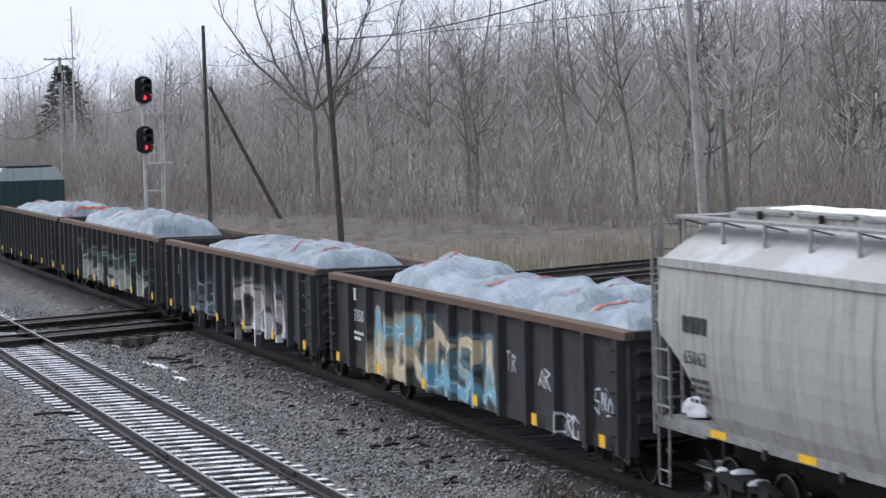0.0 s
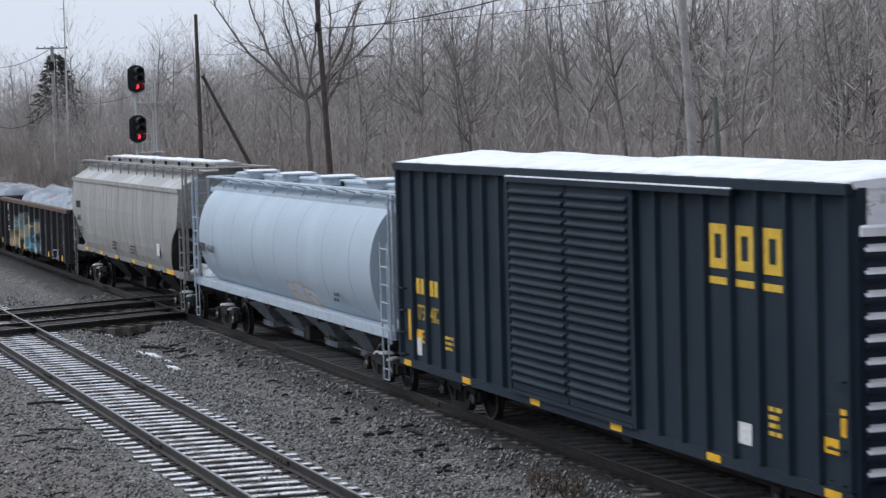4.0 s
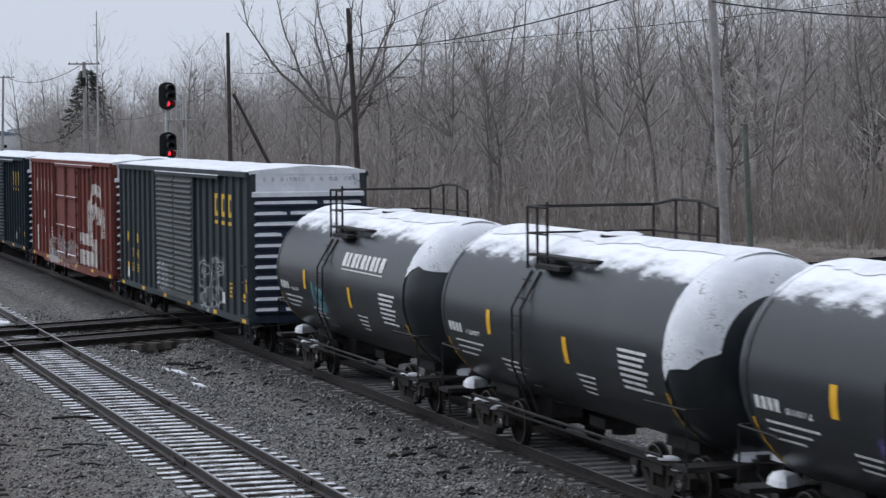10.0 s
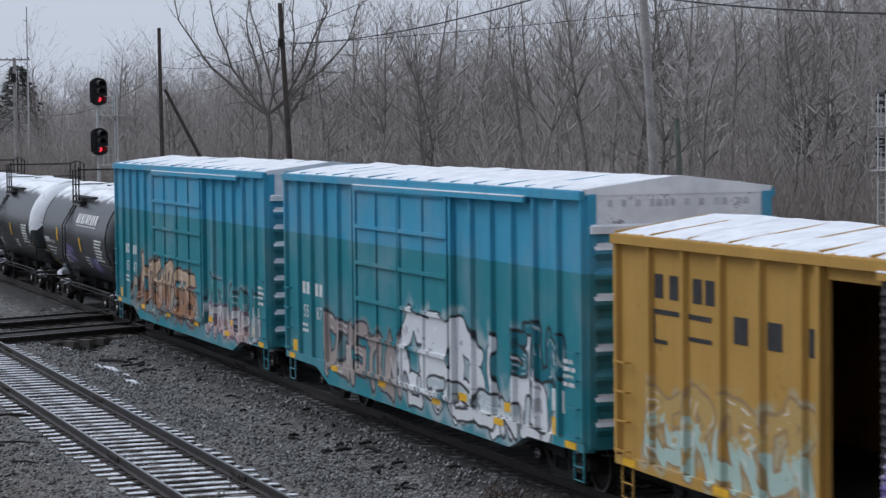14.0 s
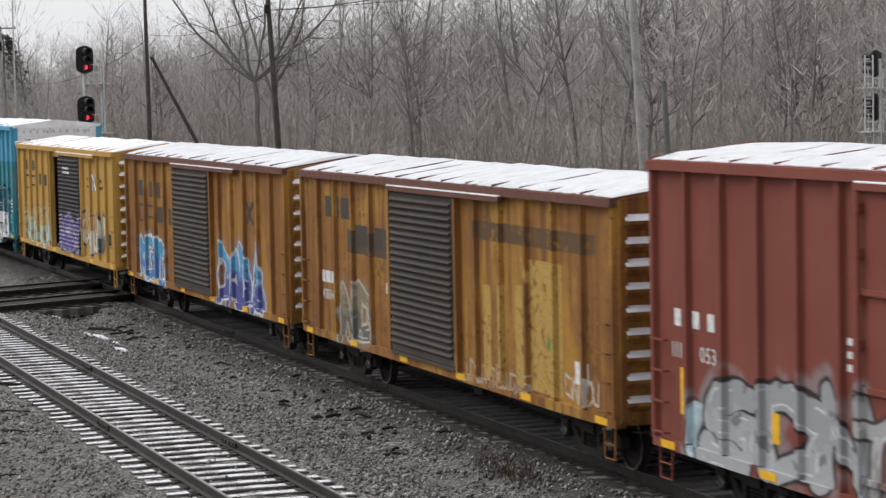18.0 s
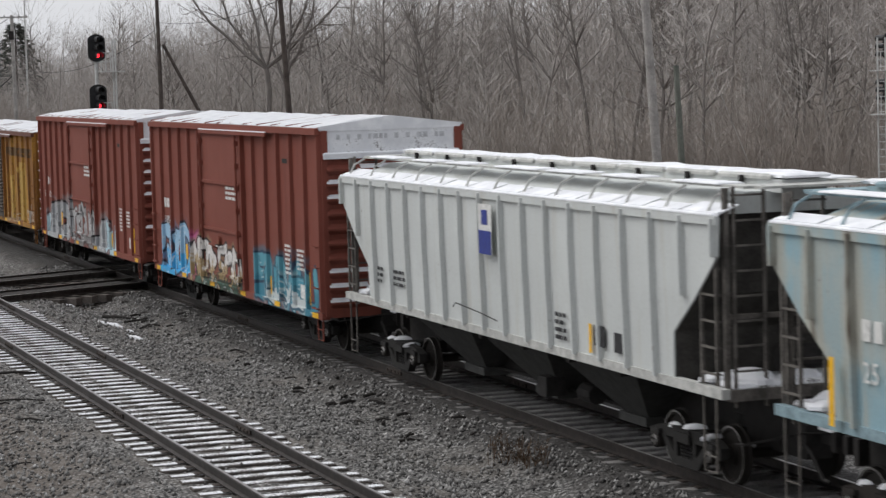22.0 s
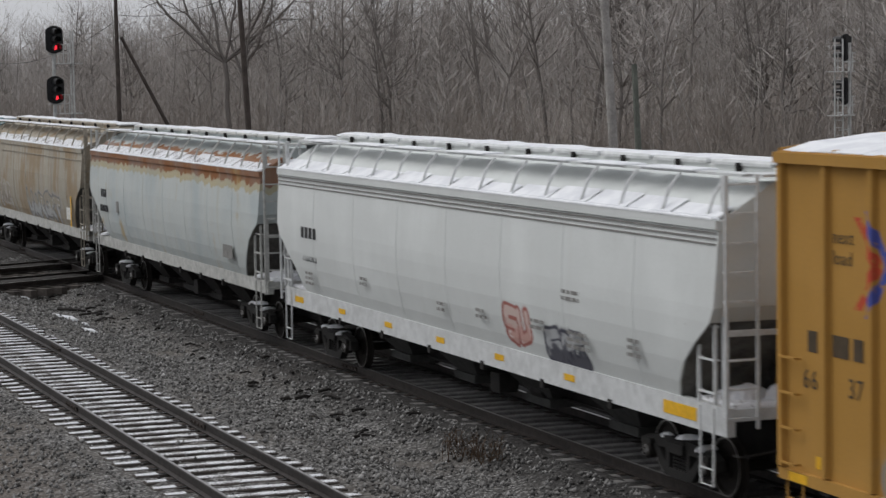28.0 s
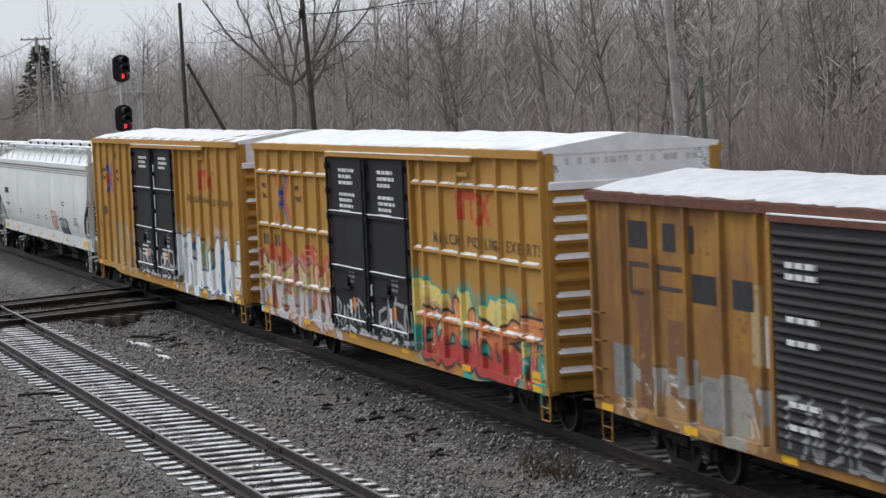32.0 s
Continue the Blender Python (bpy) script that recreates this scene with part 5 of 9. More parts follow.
def end_cage(car, mat, half, body_half, z_deck, z_top, snowy=True, outside=True):
    """The open end: posts, ladder, braces, brake wheel and deck."""
    for s in (-1, 1):
        xa = s * (half - 0.12)
        for y in (-1.38, 1.38):
            part("end_post", Build().box(xa - 0.04, xa + 0.04, y - 0.035, y + 0.035, z_deck, z_top), mat, car)
        part("end_rail", Build().box(xa - 0.035, xa + 0.035, -1.34, 1.34, z_deck + 0.95, z_deck + 1.02), mat, car)
        lx = s * max(half - 0.07, body_half + 0.12) if outside else xa + s * 0.05
        ladder(car, mat, lx, z_deck - 0.1, z_top - 0.1, 9, 0.46, -1.26 if outside else -1.05, along="y", stiles=True)
        ladder(car, mat, s * (half - 0.42), z_deck + 0.2, z_top - 1.1, 5, 0.46, -1.5, stiles=True)
        part("end_deck", Build().box(min(s * (body_half - 1.2), s * half), max(s * (body_half - 1.2), s * half), -1.4, 1.4, z_deck - 0.16, z_deck), mat, car)
        if snowy:
            part("deck_snow", Build().bevel_box(min(s * (half - 1.1), s * (half - 0.05)), max(s * (half - 1.1), s * (half - 0.05)), -1.3, 1.3, z_deck, z_deck + 0.06, 0.04), THIN_SNOW, car, "snow lying on the end deck")
        for k in range(4):
            rng = random.Random(k + round(half * 10))
            lump = part("snow_lump", LUMP, None, car, "lump of packed snow on the end deck")
            lump.matrix_basis = pose(s * (half - rng.uniform(0.25, 0.95)), rng.uniform(-1.2, 0.6), z_deck + 0.04, 0, 0, 80 * k) @ Matrix.Diagonal((rng.uniform(0.5, 1.2), rng.uniform(0.6, 1.3), rng.uniform(0.5, 1.3), 1))
        g = Build().tube((xa, 0.5, z_deck + 1.2), (xa + s * 0.03, 0.5, z_deck + 1.2), 0.26, 14).tube((xa - s * 0.6, -0.3, z_deck + 0.3), (xa - s * 0.6, 0.5, z_deck + 0.3), 0.18, 10).path([(xa - s * 0.5, 0.5, z_deck + 0.3), (xa, 0.5, z_deck + 1.2)], 0.02)
        part("brake_wheel", g, DARK_IRON, car)
        sill_step(car, mat, s * (half - 0.42), z_deck, -1.5)


def bays(car, mat, half, z_top, n, z_bottom=0.38, wide=1.40):
    for k in range(n):
        w = 2 * half / n
        x = -half + w * (k + 0.5)
        b = Build()
        b.loft([[(x - w * 0.5 + 0.01, -wide, z_top), (x + w * 0.5 - 0.01, -wide, z_top), (x + w * 0.5 - 0.01, wide, z_top), (x - w * 0.5 + 0.01, wide, z_top)],
                [(x - 0.45, -0.55, z_bottom + 0.14), (x + 0.45, -0.55, z_bottom + 0.14), (x + 0.45, 0.55, z_bottom + 0.14), (x - 0.45, 0.55, z_bottom + 0.14)]])
        hop = part("hopper_bay", b, mat, car, "sloping discharge bay")
        g = Build().box(x - 0.5, x + 0.5, -0.62, 0.62, z_bottom, z_bottom + 0.14)
        part("outlet_gate", g, mat, hop, "outlet gate with operating bar")


# slope sheets: dark paint, with the shade under the body put into the colour
SLOPE = plain("shaded_slope_sheet", (0.045, 0.042, 0.038), 0.85, vary=0.4, scale=3)


def hopper(x0, x1, body, frame_mat, label, levels, sill_z, sill_h, cut=0.0, group="", ribs=0, n_bays=4, n_hatch=0, trough=False, walk_z=4.42, walk_y=1.05, snow=True, bay_mat=None, rusty=False, seed=1, snow_mat=None, roof_slope=0.55, sill_mat=None, end_in=0.0, end_mat=None, sill_w=0.0, slope_mat=None, posts=False, roof_mat=None):
    """levels: (z, half width, how far the end draws in) up the body; the end sheets slope under the body."""
    half = (x1 - x0) / 2
    car = thing("covered_hopper", pose((x0 + x1) / 2, TRAIN_Y, 0), label, "covered hopper", group)
    CARS.append((car, (x0 + x1) / 2))
    bh = half - cut
    inset = [max(d, end_in) for _, _, d in levels]
    rings = [[(-(bh - d), -w, z), (bh - d, -w, z), (bh - d, w, z), (-(bh - d), w, z)] for (z, w, _), d in zip(levels, inset)]
    part("body", Build().loft(rings), body, car)
    zt, wt, _ = levels[-1]
    under = [(z, w, d) for (z, w, _), d in zip(levels, inset) if d > 0.04]
    for s in (-1, 1):  # side sheets that reach past the recessed end
        for sy in (-1, 1) if end_in else ():
            rows = [[(s * (bh - max(d, end_in) - 0.02), sy * w, z), (s * (bh - d), sy * w, z), (s * (bh - d), sy * (w - 0.03), z), (s * (bh - max(d, end_in) - 0.02), sy * (w - 0.03), z)] for z, w, d in levels if d < end_in + 0.6]
            part("side_sheet", Build().loft(rows), body, car)
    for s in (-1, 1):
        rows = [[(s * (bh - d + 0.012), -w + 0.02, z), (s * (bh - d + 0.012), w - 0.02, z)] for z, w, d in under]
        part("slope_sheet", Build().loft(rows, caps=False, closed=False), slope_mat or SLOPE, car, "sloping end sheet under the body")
    # eave bead and sloping roof sheets
    for s in (-1, 1):
        part("eave", Build().box(-bh, bh, min(s * (wt - 0.02), s * (wt + 0.045)), max(s * (wt - 0.02), s * (wt + 0.045)), zt - 0.09, zt + 0.03), body, car)
    zr = walk_z - 0.1
    rf = Build().prism([(-wt, zt), (-walk_y + 0.25, zr), (walk_y - 0.25, zr), (wt, zt)], "x", -bh + end_in * 0.8, bh - end_in * 0.8)
    part("roof", rf, roof_mat or body, car)
    roof_walk(car, half - 0.1, walk_z - 0.02, walk_y, frame_mat, max(9, int(half * 1.6)), (wt, zt), posts=posts)
    if snow:
        for s in (-1, 1):
            b = Build()
            rng = random.Random(seed + s)
            n = 14
            for k in range(n):
                xa, xb = -bh + 2 * bh * (k + 0.03) / n, -bh + 2 * bh * (k + 0.97) / n
                t = rng.uniform(0.3, 0.6)
                y0, y1 = s * (wt - 0.02), s * (wt - (wt - walk_y) * (0.25 + 0.6 * t))
                za, zb = zt + 0.035, zt + 0.035 + (zr - zt) * abs(y1 - y0) / (wt - walk_y + 0.25)
                b = Build()
                b.add([(xa, y0, za), (xb, y0, za), (xb - rng.uniform(0, 0.3), y1, zb), (xa + rng.uniform(0, 0.3), y1, zb), (xa, y0, za + 0.04), (xb, y0, za + 0.04), (xb, y1, zb + 0.02), (xa, y1, zb + 0.02)],
                      [(3, 2, 1, 0), (4, 5, 6, 7), (0, 1, 5, 4), (1, 2, 6, 5), (2, 3, 7, 6), (3, 0, 4, 7)])
                part("roof_snow", b, snow_mat or SNOW, car, "slab of snow on the roof sheet")
            part("eave_snow", Build().bevel_box(-bh + 0.05, bh - 0.1, s * wt - 0.05, s * wt + 0.05, zt + 0.03, zt + 0.065, 0.015), SNOW, car, "thin line of snow along the eave")
            for k in range(7):
                xa, l = -half + 0.5 + (2 * half - 1.0) * (k + rng.uniform(0, 0.25)) / 7, (2 * half - 1.0) / 7 * rng.uniform(0.5, 0.9)
                part("board_snow", Build().bevel_box(xa, xa + l, s * walk_y - 0.2, s * walk_y + 0.2, walk_z + 0.015, walk_z + 0.04, 0.015), SNOW, car)
        part("walk_snow", snow_sheet(half - 0.3, 0.34, lambda y: walk_z + 0.115, 0.03, 9, seed), SNOW, car, "snow along the hatch covers")
    part("hatch_coaming", Build().box(-half + 0.4, half - 0.4, -0.36, 0.36, zr - 0.02, walk_z + 0.06), body, car)
    n = n_hatch or 9
    for k in range(n):
        w = (2 * half - 1.2) / n
        x = -half + 0.6 + w * (k + 0.5)
        h = part("hatch_cover", Build().bevel_box(x - w * 0.46, x + w * 0.46, -0.40, 0.40, walk_z + 0.06, walk_z + 0.13, 0.03), frame_mat, car)
        part("hatch_latch", Build().box(x - 0.03, x + 0.03, -0.46, -0.39, walk_z - 0.02, walk_z + 0.10), DARK_IRON, h)
    # ribs that follow the side sheet
    RIB_X[:] = [-bh + 0.1 + (2 * bh - 0.2) * k / ribs for k in range(ribs + 1)] if ribs else []
    for k in range(ribs + 1 if ribs else 0):
        x = -bh + 0.1 + (2 * bh - 0.2) * k / ribs
        for s in (-1, 1):
            pts = [(z, w) for z, w, d in levels if abs(x) < bh - d + 0.02]
            if len(pts) > 1:
                part("rib", Build().loft([[(x - 0.045, s * (w - 0.005), z), (x - 0.028, s * (w + 0.09), z), (x + 0.028, s * (w + 0.09), z), (x + 0.045, s * (w - 0.005), z)] for z, w in pts]), body, car)
    # welded seams between the side sheets
    for k in range(1, 8 if not ribs else 0):
        x = -bh + 2 * bh * k / 8
        pts = [(z, w) for z, w, d in levels if abs(x) < bh - d]
        part("weld_seam", Build().loft([[(x - 0.012, -w + 0.01, z), (x - 0.008, -w - 0.006, z), (x + 0.008, -w - 0.006, z), (x + 0.012, -w + 0.01, z)] for z, w in pts]), body, car)
    # side sill
    ws = sill_w or levels[0][1]
    for s in (-1, 1):
        part("side_sill", Build().box(-half, half, min(s * (ws - (0.45 if sill_w else 0.1)), s * (ws + 0.03)), max(s * (ws - (0.45 if sill_w else 0.1)), s * (ws + 0.03)), sill_z, sill_z + sill_h), sill_mat or frame_mat, car)
    # bays mostly get a dark colour that stands for the shade beneath the car
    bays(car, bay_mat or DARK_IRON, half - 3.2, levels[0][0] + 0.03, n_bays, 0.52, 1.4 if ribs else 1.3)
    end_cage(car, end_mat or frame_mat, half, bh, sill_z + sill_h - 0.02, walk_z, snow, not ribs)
    underframe(car, half, sill_z + 0.05)
    running_gear(car, half, rusty)
    return car, half


# ---- tank cars ----
def tank_car(x0, x1, label, shell, group="", seed=1, drift=(100, 62)):
    half = (x1 - x0) / 2
    R, zc, n = 1.575, 2.60, 40
    RIB_X[:] = []
    car = thing("tank_car", pose((x0 + x1) / 2, TRAIN_Y, 0), label, "tank car", group)
    CARS.append((car, (x0 + x1) / 2))
    ring = lambda x, r: [(x, r * math.sin(2 * math.pi * i / n), zc + r * math.cos(2 * math.pi * i / n)) for i in range(n)]
    head = [(0.0, 1.0), (0.2, 0.985), (0.38, 0.945), (0.52, 0.88), (0.65, 0.77), (0.75, 0.60), (0.82, 0.34), (0.84, 0.06)]
    c = half - 0.64
    rings = [ring(-c - d, R * k) for d, k in reversed(head)] + [ring(c + d, R * k) for d, k in head]
    part("shell", Build().loft(rings[:len(head)][::-1][:1] + [ring(x, R) for x in np.linspace(-c, c, 7)[1:]], caps=False), shell, car, "black cylindrical shell", smooth=True)
    for s in (-1, 1):
        part("head", Build().loft([ring(s * (c + d), R * k) for d, k in head]), shell, car, "domed end of the tank", smooth=True)
        part("weld_band", Build().loft([ring(s * c - 0.03, R + 0.001), ring(s * c - 0.03, R + 0.012), ring(s * c + 0.03, R + 0.012), ring(s * c + 0.03, R + 0.001)], caps=False), shell, car)
    # snow along the top, thinner down the sides
    rng = np.random.default_rng(seed)
    b, m, k = Build(), 60, 13
    spread = np.convolve(rng.normal(0, 1, m + 8), np.ones(7) / 7, "same")[4:m + 4]
    rows = []
    for i in range(m):
        x = -c - 0.3 + (2 * c + 0.6) * i / (m - 1)
        lim = radians(20 + 8 * spread[i])
        rr = R if abs(x) < c else R * 0.97
        rows.append([(x, (rr + (0.012 + 0.025 * (1 - abs(a)) ** 0.5)) * math.sin(a * lim), zc + (rr + (0.012 + 0.025 * (1 - abs(a)) ** 0.5)) * math.cos(a * lim)) for a in np.linspace(-1, 1, k)])
    part("top_snow", Build().loft(rows, caps=False, closed=False), SNOW, car, "snow lying along the top of the tank", smooth=True)
    if drift:  # wind-packed snow on the rear dome
        rows = []
        for i, (d, q) in enumerate(head[:6]):
            a0, a1 = radians(-drift[0] + 3 * i + 3 * math.sin(i * 1.7 + seed)), radians(drift[1] - 2 * i + 3 * math.sin(i * 2.1 + seed))
            rows.append([(c + d + 0.012, (R * q + 0.01) * math.sin(a), zc + (R * q + 0.01) * math.cos(a)) for a in np.linspace(a0, a1, 22)])
        part("head_snow", Build().loft(rows, caps=False, closed=False), DRIFT, car, "snow packed on the domed end", smooth=True)
    # manway platform with rails
    iron = DARK_IRON
    p = part("platform", Build().box(-1.5, 1.5, -1.25, -0.75, 3.80, 3.84).box(-1.5, 1.5, 0.75, 1.25, 3.80, 3.84).box(-0.6, 0.6, -1.42, -1.2, 3.62, 3.70), iron, car, "grating round the manway")
    z1, z2 = 4.52, 4.78
    for s in (-1, 1):
        y = s * 1.22
        for x in (-1.5, -1.0, -0.5) if s < 0 else (-1.5, -0.5, 0.5, 1.25):
            part("rail_post", Build().tube((x, y, 3.5), (x, y, z2 if abs(x) < 1 else z1 + 0.15), 0.028, 6), iron, p)
        part("hand_rail", Build().path([(-1.5, y, z1 + 0.15), (-0.5, y, z1 + 0.15)] if s < 0 else [(-1.5, y, z1 + 0.15), (-0.5, y, z2), (0.5, y, z2), (1.25, y, z1 + 0.15)], 0.028, 6).path([(-1.5, y, 4.2), (-0.5 if s < 0 else 1.25, y, 4.2)], 0.02, 5), iron, p)
    part("hand_rail", Build().path([(-1.5, -1.22, z1 + 0.15), (-1.5, 1.22, z1 + 0.15)], 0.028, 6).path([(-1.5, -1.22, 4.2), (-1.5, 1.22, 4.2)], 0.02, 5), iron, p)
    d = part("manway", Build().tube((0, 0, 3.9), (0, 0, 4.16), 0.33, 16).tube((0, 0, 4.16), (0, 0, 4.2), 0.4, 16).tube((0.75, 0, 3.9), (0.75, 0, 4.2), 0.14, 10).tube((-0.7, 0.1, 3.9), (-0.7, 0.1, 4.14), 0.1, 10), iron, car, "manway lid and valves")
    part("lid_snow", Build().tube((0, 0, 4.2), (0, 0, 4.25), 0.36, 14, 0.25), SNOW, d)
    ys = -(R + 0.09)
    for s in (-0.22, 0.22):
        part("stile", Build().path([(-0.9 + s, -1.32, 1.05), (-0.9 + s, ys, 1.9), (-0.9 + s, ys, 2.9), (-0.9 + s, -1.28, 3.55)], 0.022, 5), iron, car)
    for z in np.linspace(1.2, 3.4, 8):
        t = -math.sqrt(max(0.0, R * R - (z - zc) ** 2)) - 0.1
        part("rung", Build().tube((-1.12, t, z), (-0.68, t, z), 0.014, 4), iron, car)
    # stub sills, saddles, side rails
    for s in (-1, 1):
        part("saddle", Build().prism([(s * (half - 2.5), 1.0), (s * (half - 1.2), 1.0), (s * (half - 1.35), 1.75), (s * (half - 2.35), 1.75)], "y", -0.7, 0.7), iron, car)
        part("stub_sill", Build().box(min(s * (half - 3.2), s * half), max(s * (half - 3.2), s * half), -0.3, 0.3, 0.68, 1.05).box(min(s * (half - 0.5), s * half), max(s * (half - 0.5), s * half), -1.45, 1.45, 0.92, 1.0), iron, car)
        rail = Build().path([(s * (half - 0.1), -1.42, 1.0), (s * (half - 0.1), -1.42, 1.85), (s * (half - 1.5), -1.5, 1.85)], 0.022, 5).path([(s * (half - 0.1), -1.42, 1.85), (s * (half - 0.1), 1.42, 1.85), (s * (half - 0.1), 1.42, 1.0)], 0.022, 5)
        part("end_rail", rail, iron, car)
        sill_step(car, iron, s * (half - 0.35), 0.95, -1.42)
        lump = part("snow_lump", LUMP, None, car, "lump of snow on the end sill")
        lump.matrix_basis = pose(s * (half - 0.35), -0.5 + 0.35 * s, 1.0, 0, 0, 40 * s)
    part("side_pipe", Build().path([(-half + 1.4, -1.25, 0.98), (half - 1.4, -1.25, 0.98)], 0.03, 6).path([(-half + 1.4, -1.1, 0.82), (half - 1.4, -1.1, 0.82)], 0.03, 5), iron, car)
    part("outlet", Build().tube((0, 0, 0.72), (0, 0, 1.1), 0.22, 12).box(-0.35, 0.35, -0.5, 0.5, 0.85, 1.03), iron, car)
    running_gear(car, half, True, 1.85)
    # stencils bent round the shell
    def on_shell(name, xa, xb, za, zb, mat, lab=""):
        rows = []
        for z in np.linspace(za, zb, 5):
            y = -math.sqrt(R * R - (z - zc) ** 2)
            rows.append([(xa, y - 0.008, z), (xb, y - 0.008, z)])
        part(name, Build().loft(rows, caps=False, closed=False), mat, car, lab)
    for s, y0 in ((-1, 0), (1, 0)):
        on_shell("reflector", s * (c - 0.02) - 0.06, s * (c - 0.02) + 0.06, 1.35, 2.05, REFLECT)
    for x, z in ((-2.75, 2.3), (1.1, 2.12)):
        on_shell("reflector", x, x + 0.2, z, z + 0.45, REFLECT)
    return car, half, on_shell, c


# ---- gondolas ----
def gondola(x0, x1, body, label, group, ribs=13, seed=1, fish=False, inside=None, top=2.72, bottom=0.78):
    half = (x1 - x0) / 2
    car = thing("gondola", pose((x0 + x1) / 2, TRAIN_Y, 0), label, "gondola", group)
    CARS.append((car, (x0 + x1) / 2))
    floor = 1.15
    RIB_X[:] = [-half + 0.25 + (2 * half - 0.5) * k / ribs for k in range(ribs + 1)]
    for s in (-1, 1):
        w = Build()
        w.use(0).box(-half, half, min(s * (HALF - 0.02), s * (HALF - 0.1)), max(s * (HALF - 0.02), s * (HALF - 0.1)), floor - 0.1, top - 0.05)
        w.use(1).box(-half, half, min(s * (HALF - 0.1), s * (HALF - 0.13)), max(s * (HALF - 0.1), s * (HALF - 0.13)), floor, top - 0.05)
        part("side_wall", w, (body, inside), car)
        part("top_chord", Build().bevel_box(-half - 0.03, half + 0.03, s * (HALF - 0.06) - 0.12, s * (HALF - 0.06) + 0.12, top - 0.14, top, 0.02), inside, car, "rust-brown top edge")
        lowz = bottom + (0.12 if fish else 0.0)
        part("side_sill", Build().box(-half, half, min(s * HALF, s * (HALF - 0.16)), max(s * HALF, s * (HALF - 0.16)), lowz, floor - 0.1), body, car)
        for k in range(ribs + 1):
            x = -half + 0.25 + (2 * half - 0.5) * k / ribs
            drop = bottom - 0.28 if fish and 0.25 < k / ribs < 0.8 and k % 2 == 0 else bottom
            part("rib", Build().loft([[(x - 0.10, s * (HALF - 0.03), z), (x - 0.07, s * (HALF + 0.12), z), (x + 0.07, s * (HALF + 0.12), z), (x + 0.10, s * (HALF - 0.03), z)] for z in (drop, top - 0.14)]), body, car)
        if s < 0:
            ladder(car, body, half - 0.5, bottom + 0.3, top - 0.3, 5, y=-HALF - 0.16)
            ladder(car, body, -half + 0.5, bottom + 0.3, top - 0.3, 5, y=-HALF - 0.16)
        x = s * half
        e = part("end_wall", Build().use(0).box(x - 0.04, x + 0.04, -HALF + 0.1, HALF - 0.1, floor - 0.1, top - 0.05), body, car)
        for k in range(4):
            z = floor + 0.1 + 0.36 * k
            part("end_rib", Build().prism([(x, z), (x + s * 0.12, z + 0.06), (x + s * 0.12, z + 0.16), (x, z + 0.22)][::1 if s > 0 else -1], "y", -HALF + 0.12, HALF - 0.12), body, e)
        part("end_chord", Build().box(x - 0.12, x + 0.1, -HALF + 0.06, HALF - 0.06, top - 0.13, top + 0.004), body, car)
        ladder(car, body, s * (half + 0.16), bottom + 0.3, top - 0.3, 5, 0.42, -1.2, along="y")
        sill_step(car, body, s * (half - 0.45), bottom + 0.1)
    part("floor", Build().box(-half + 0.05, half - 0.05, -HALF + 0.1, HALF - 0.1, floor - 0.1, floor), inside, car)
    underframe(car, half, floor - 0.1)
    running_gear(car, half, True, 1.9, snowy=False)
    for k in range(6):
        x = -half + 0.8 + (2 * half - 1.6) * k / 5
        patches(car, "reflector", [(x - 0.12, x + 0.12, bottom + 0.06, bottom + 0.26)], REFLECT, -HALF - 0.124)
    return car, half


def tarp_material():
    m, nt, p = nodes_of("tarpaulin", 0.45, 0, 0.45)
    v = coords(nt)
    n1, n2 = noise_fac(nt, v, 0.9, 3), noise_fac(nt, v, 7, 4)
    c = mix(nt, ramp(nt, n1, 0.38, 0.62), (0.15, 0.178, 0.212), (0.25, 0.282, 0.32))
    c = mix(nt, math_node(nt, "MULTIPLY", ramp(nt, n2, 0.6, 0.82), 0.3), c, (0.45, 0.49, 0.53))
    nt.links.new(c, p.inputs["Base Color"])
    creases = noise_fac(nt, coords(nt, (1.0, 2.2, 1.0), (2, 5, 1)), 2.4, 3)
    bump(nt, p, math_node(nt, "ADD", creases, math_node(nt, "MULTIPLY", n2, 0.3)), 0.8, 0.1)
    return m


TARP = tarp_material()
STRAP = plain("orange_webbing", (0.42, 0.09, 0.05), 0.7, vary=0.25)


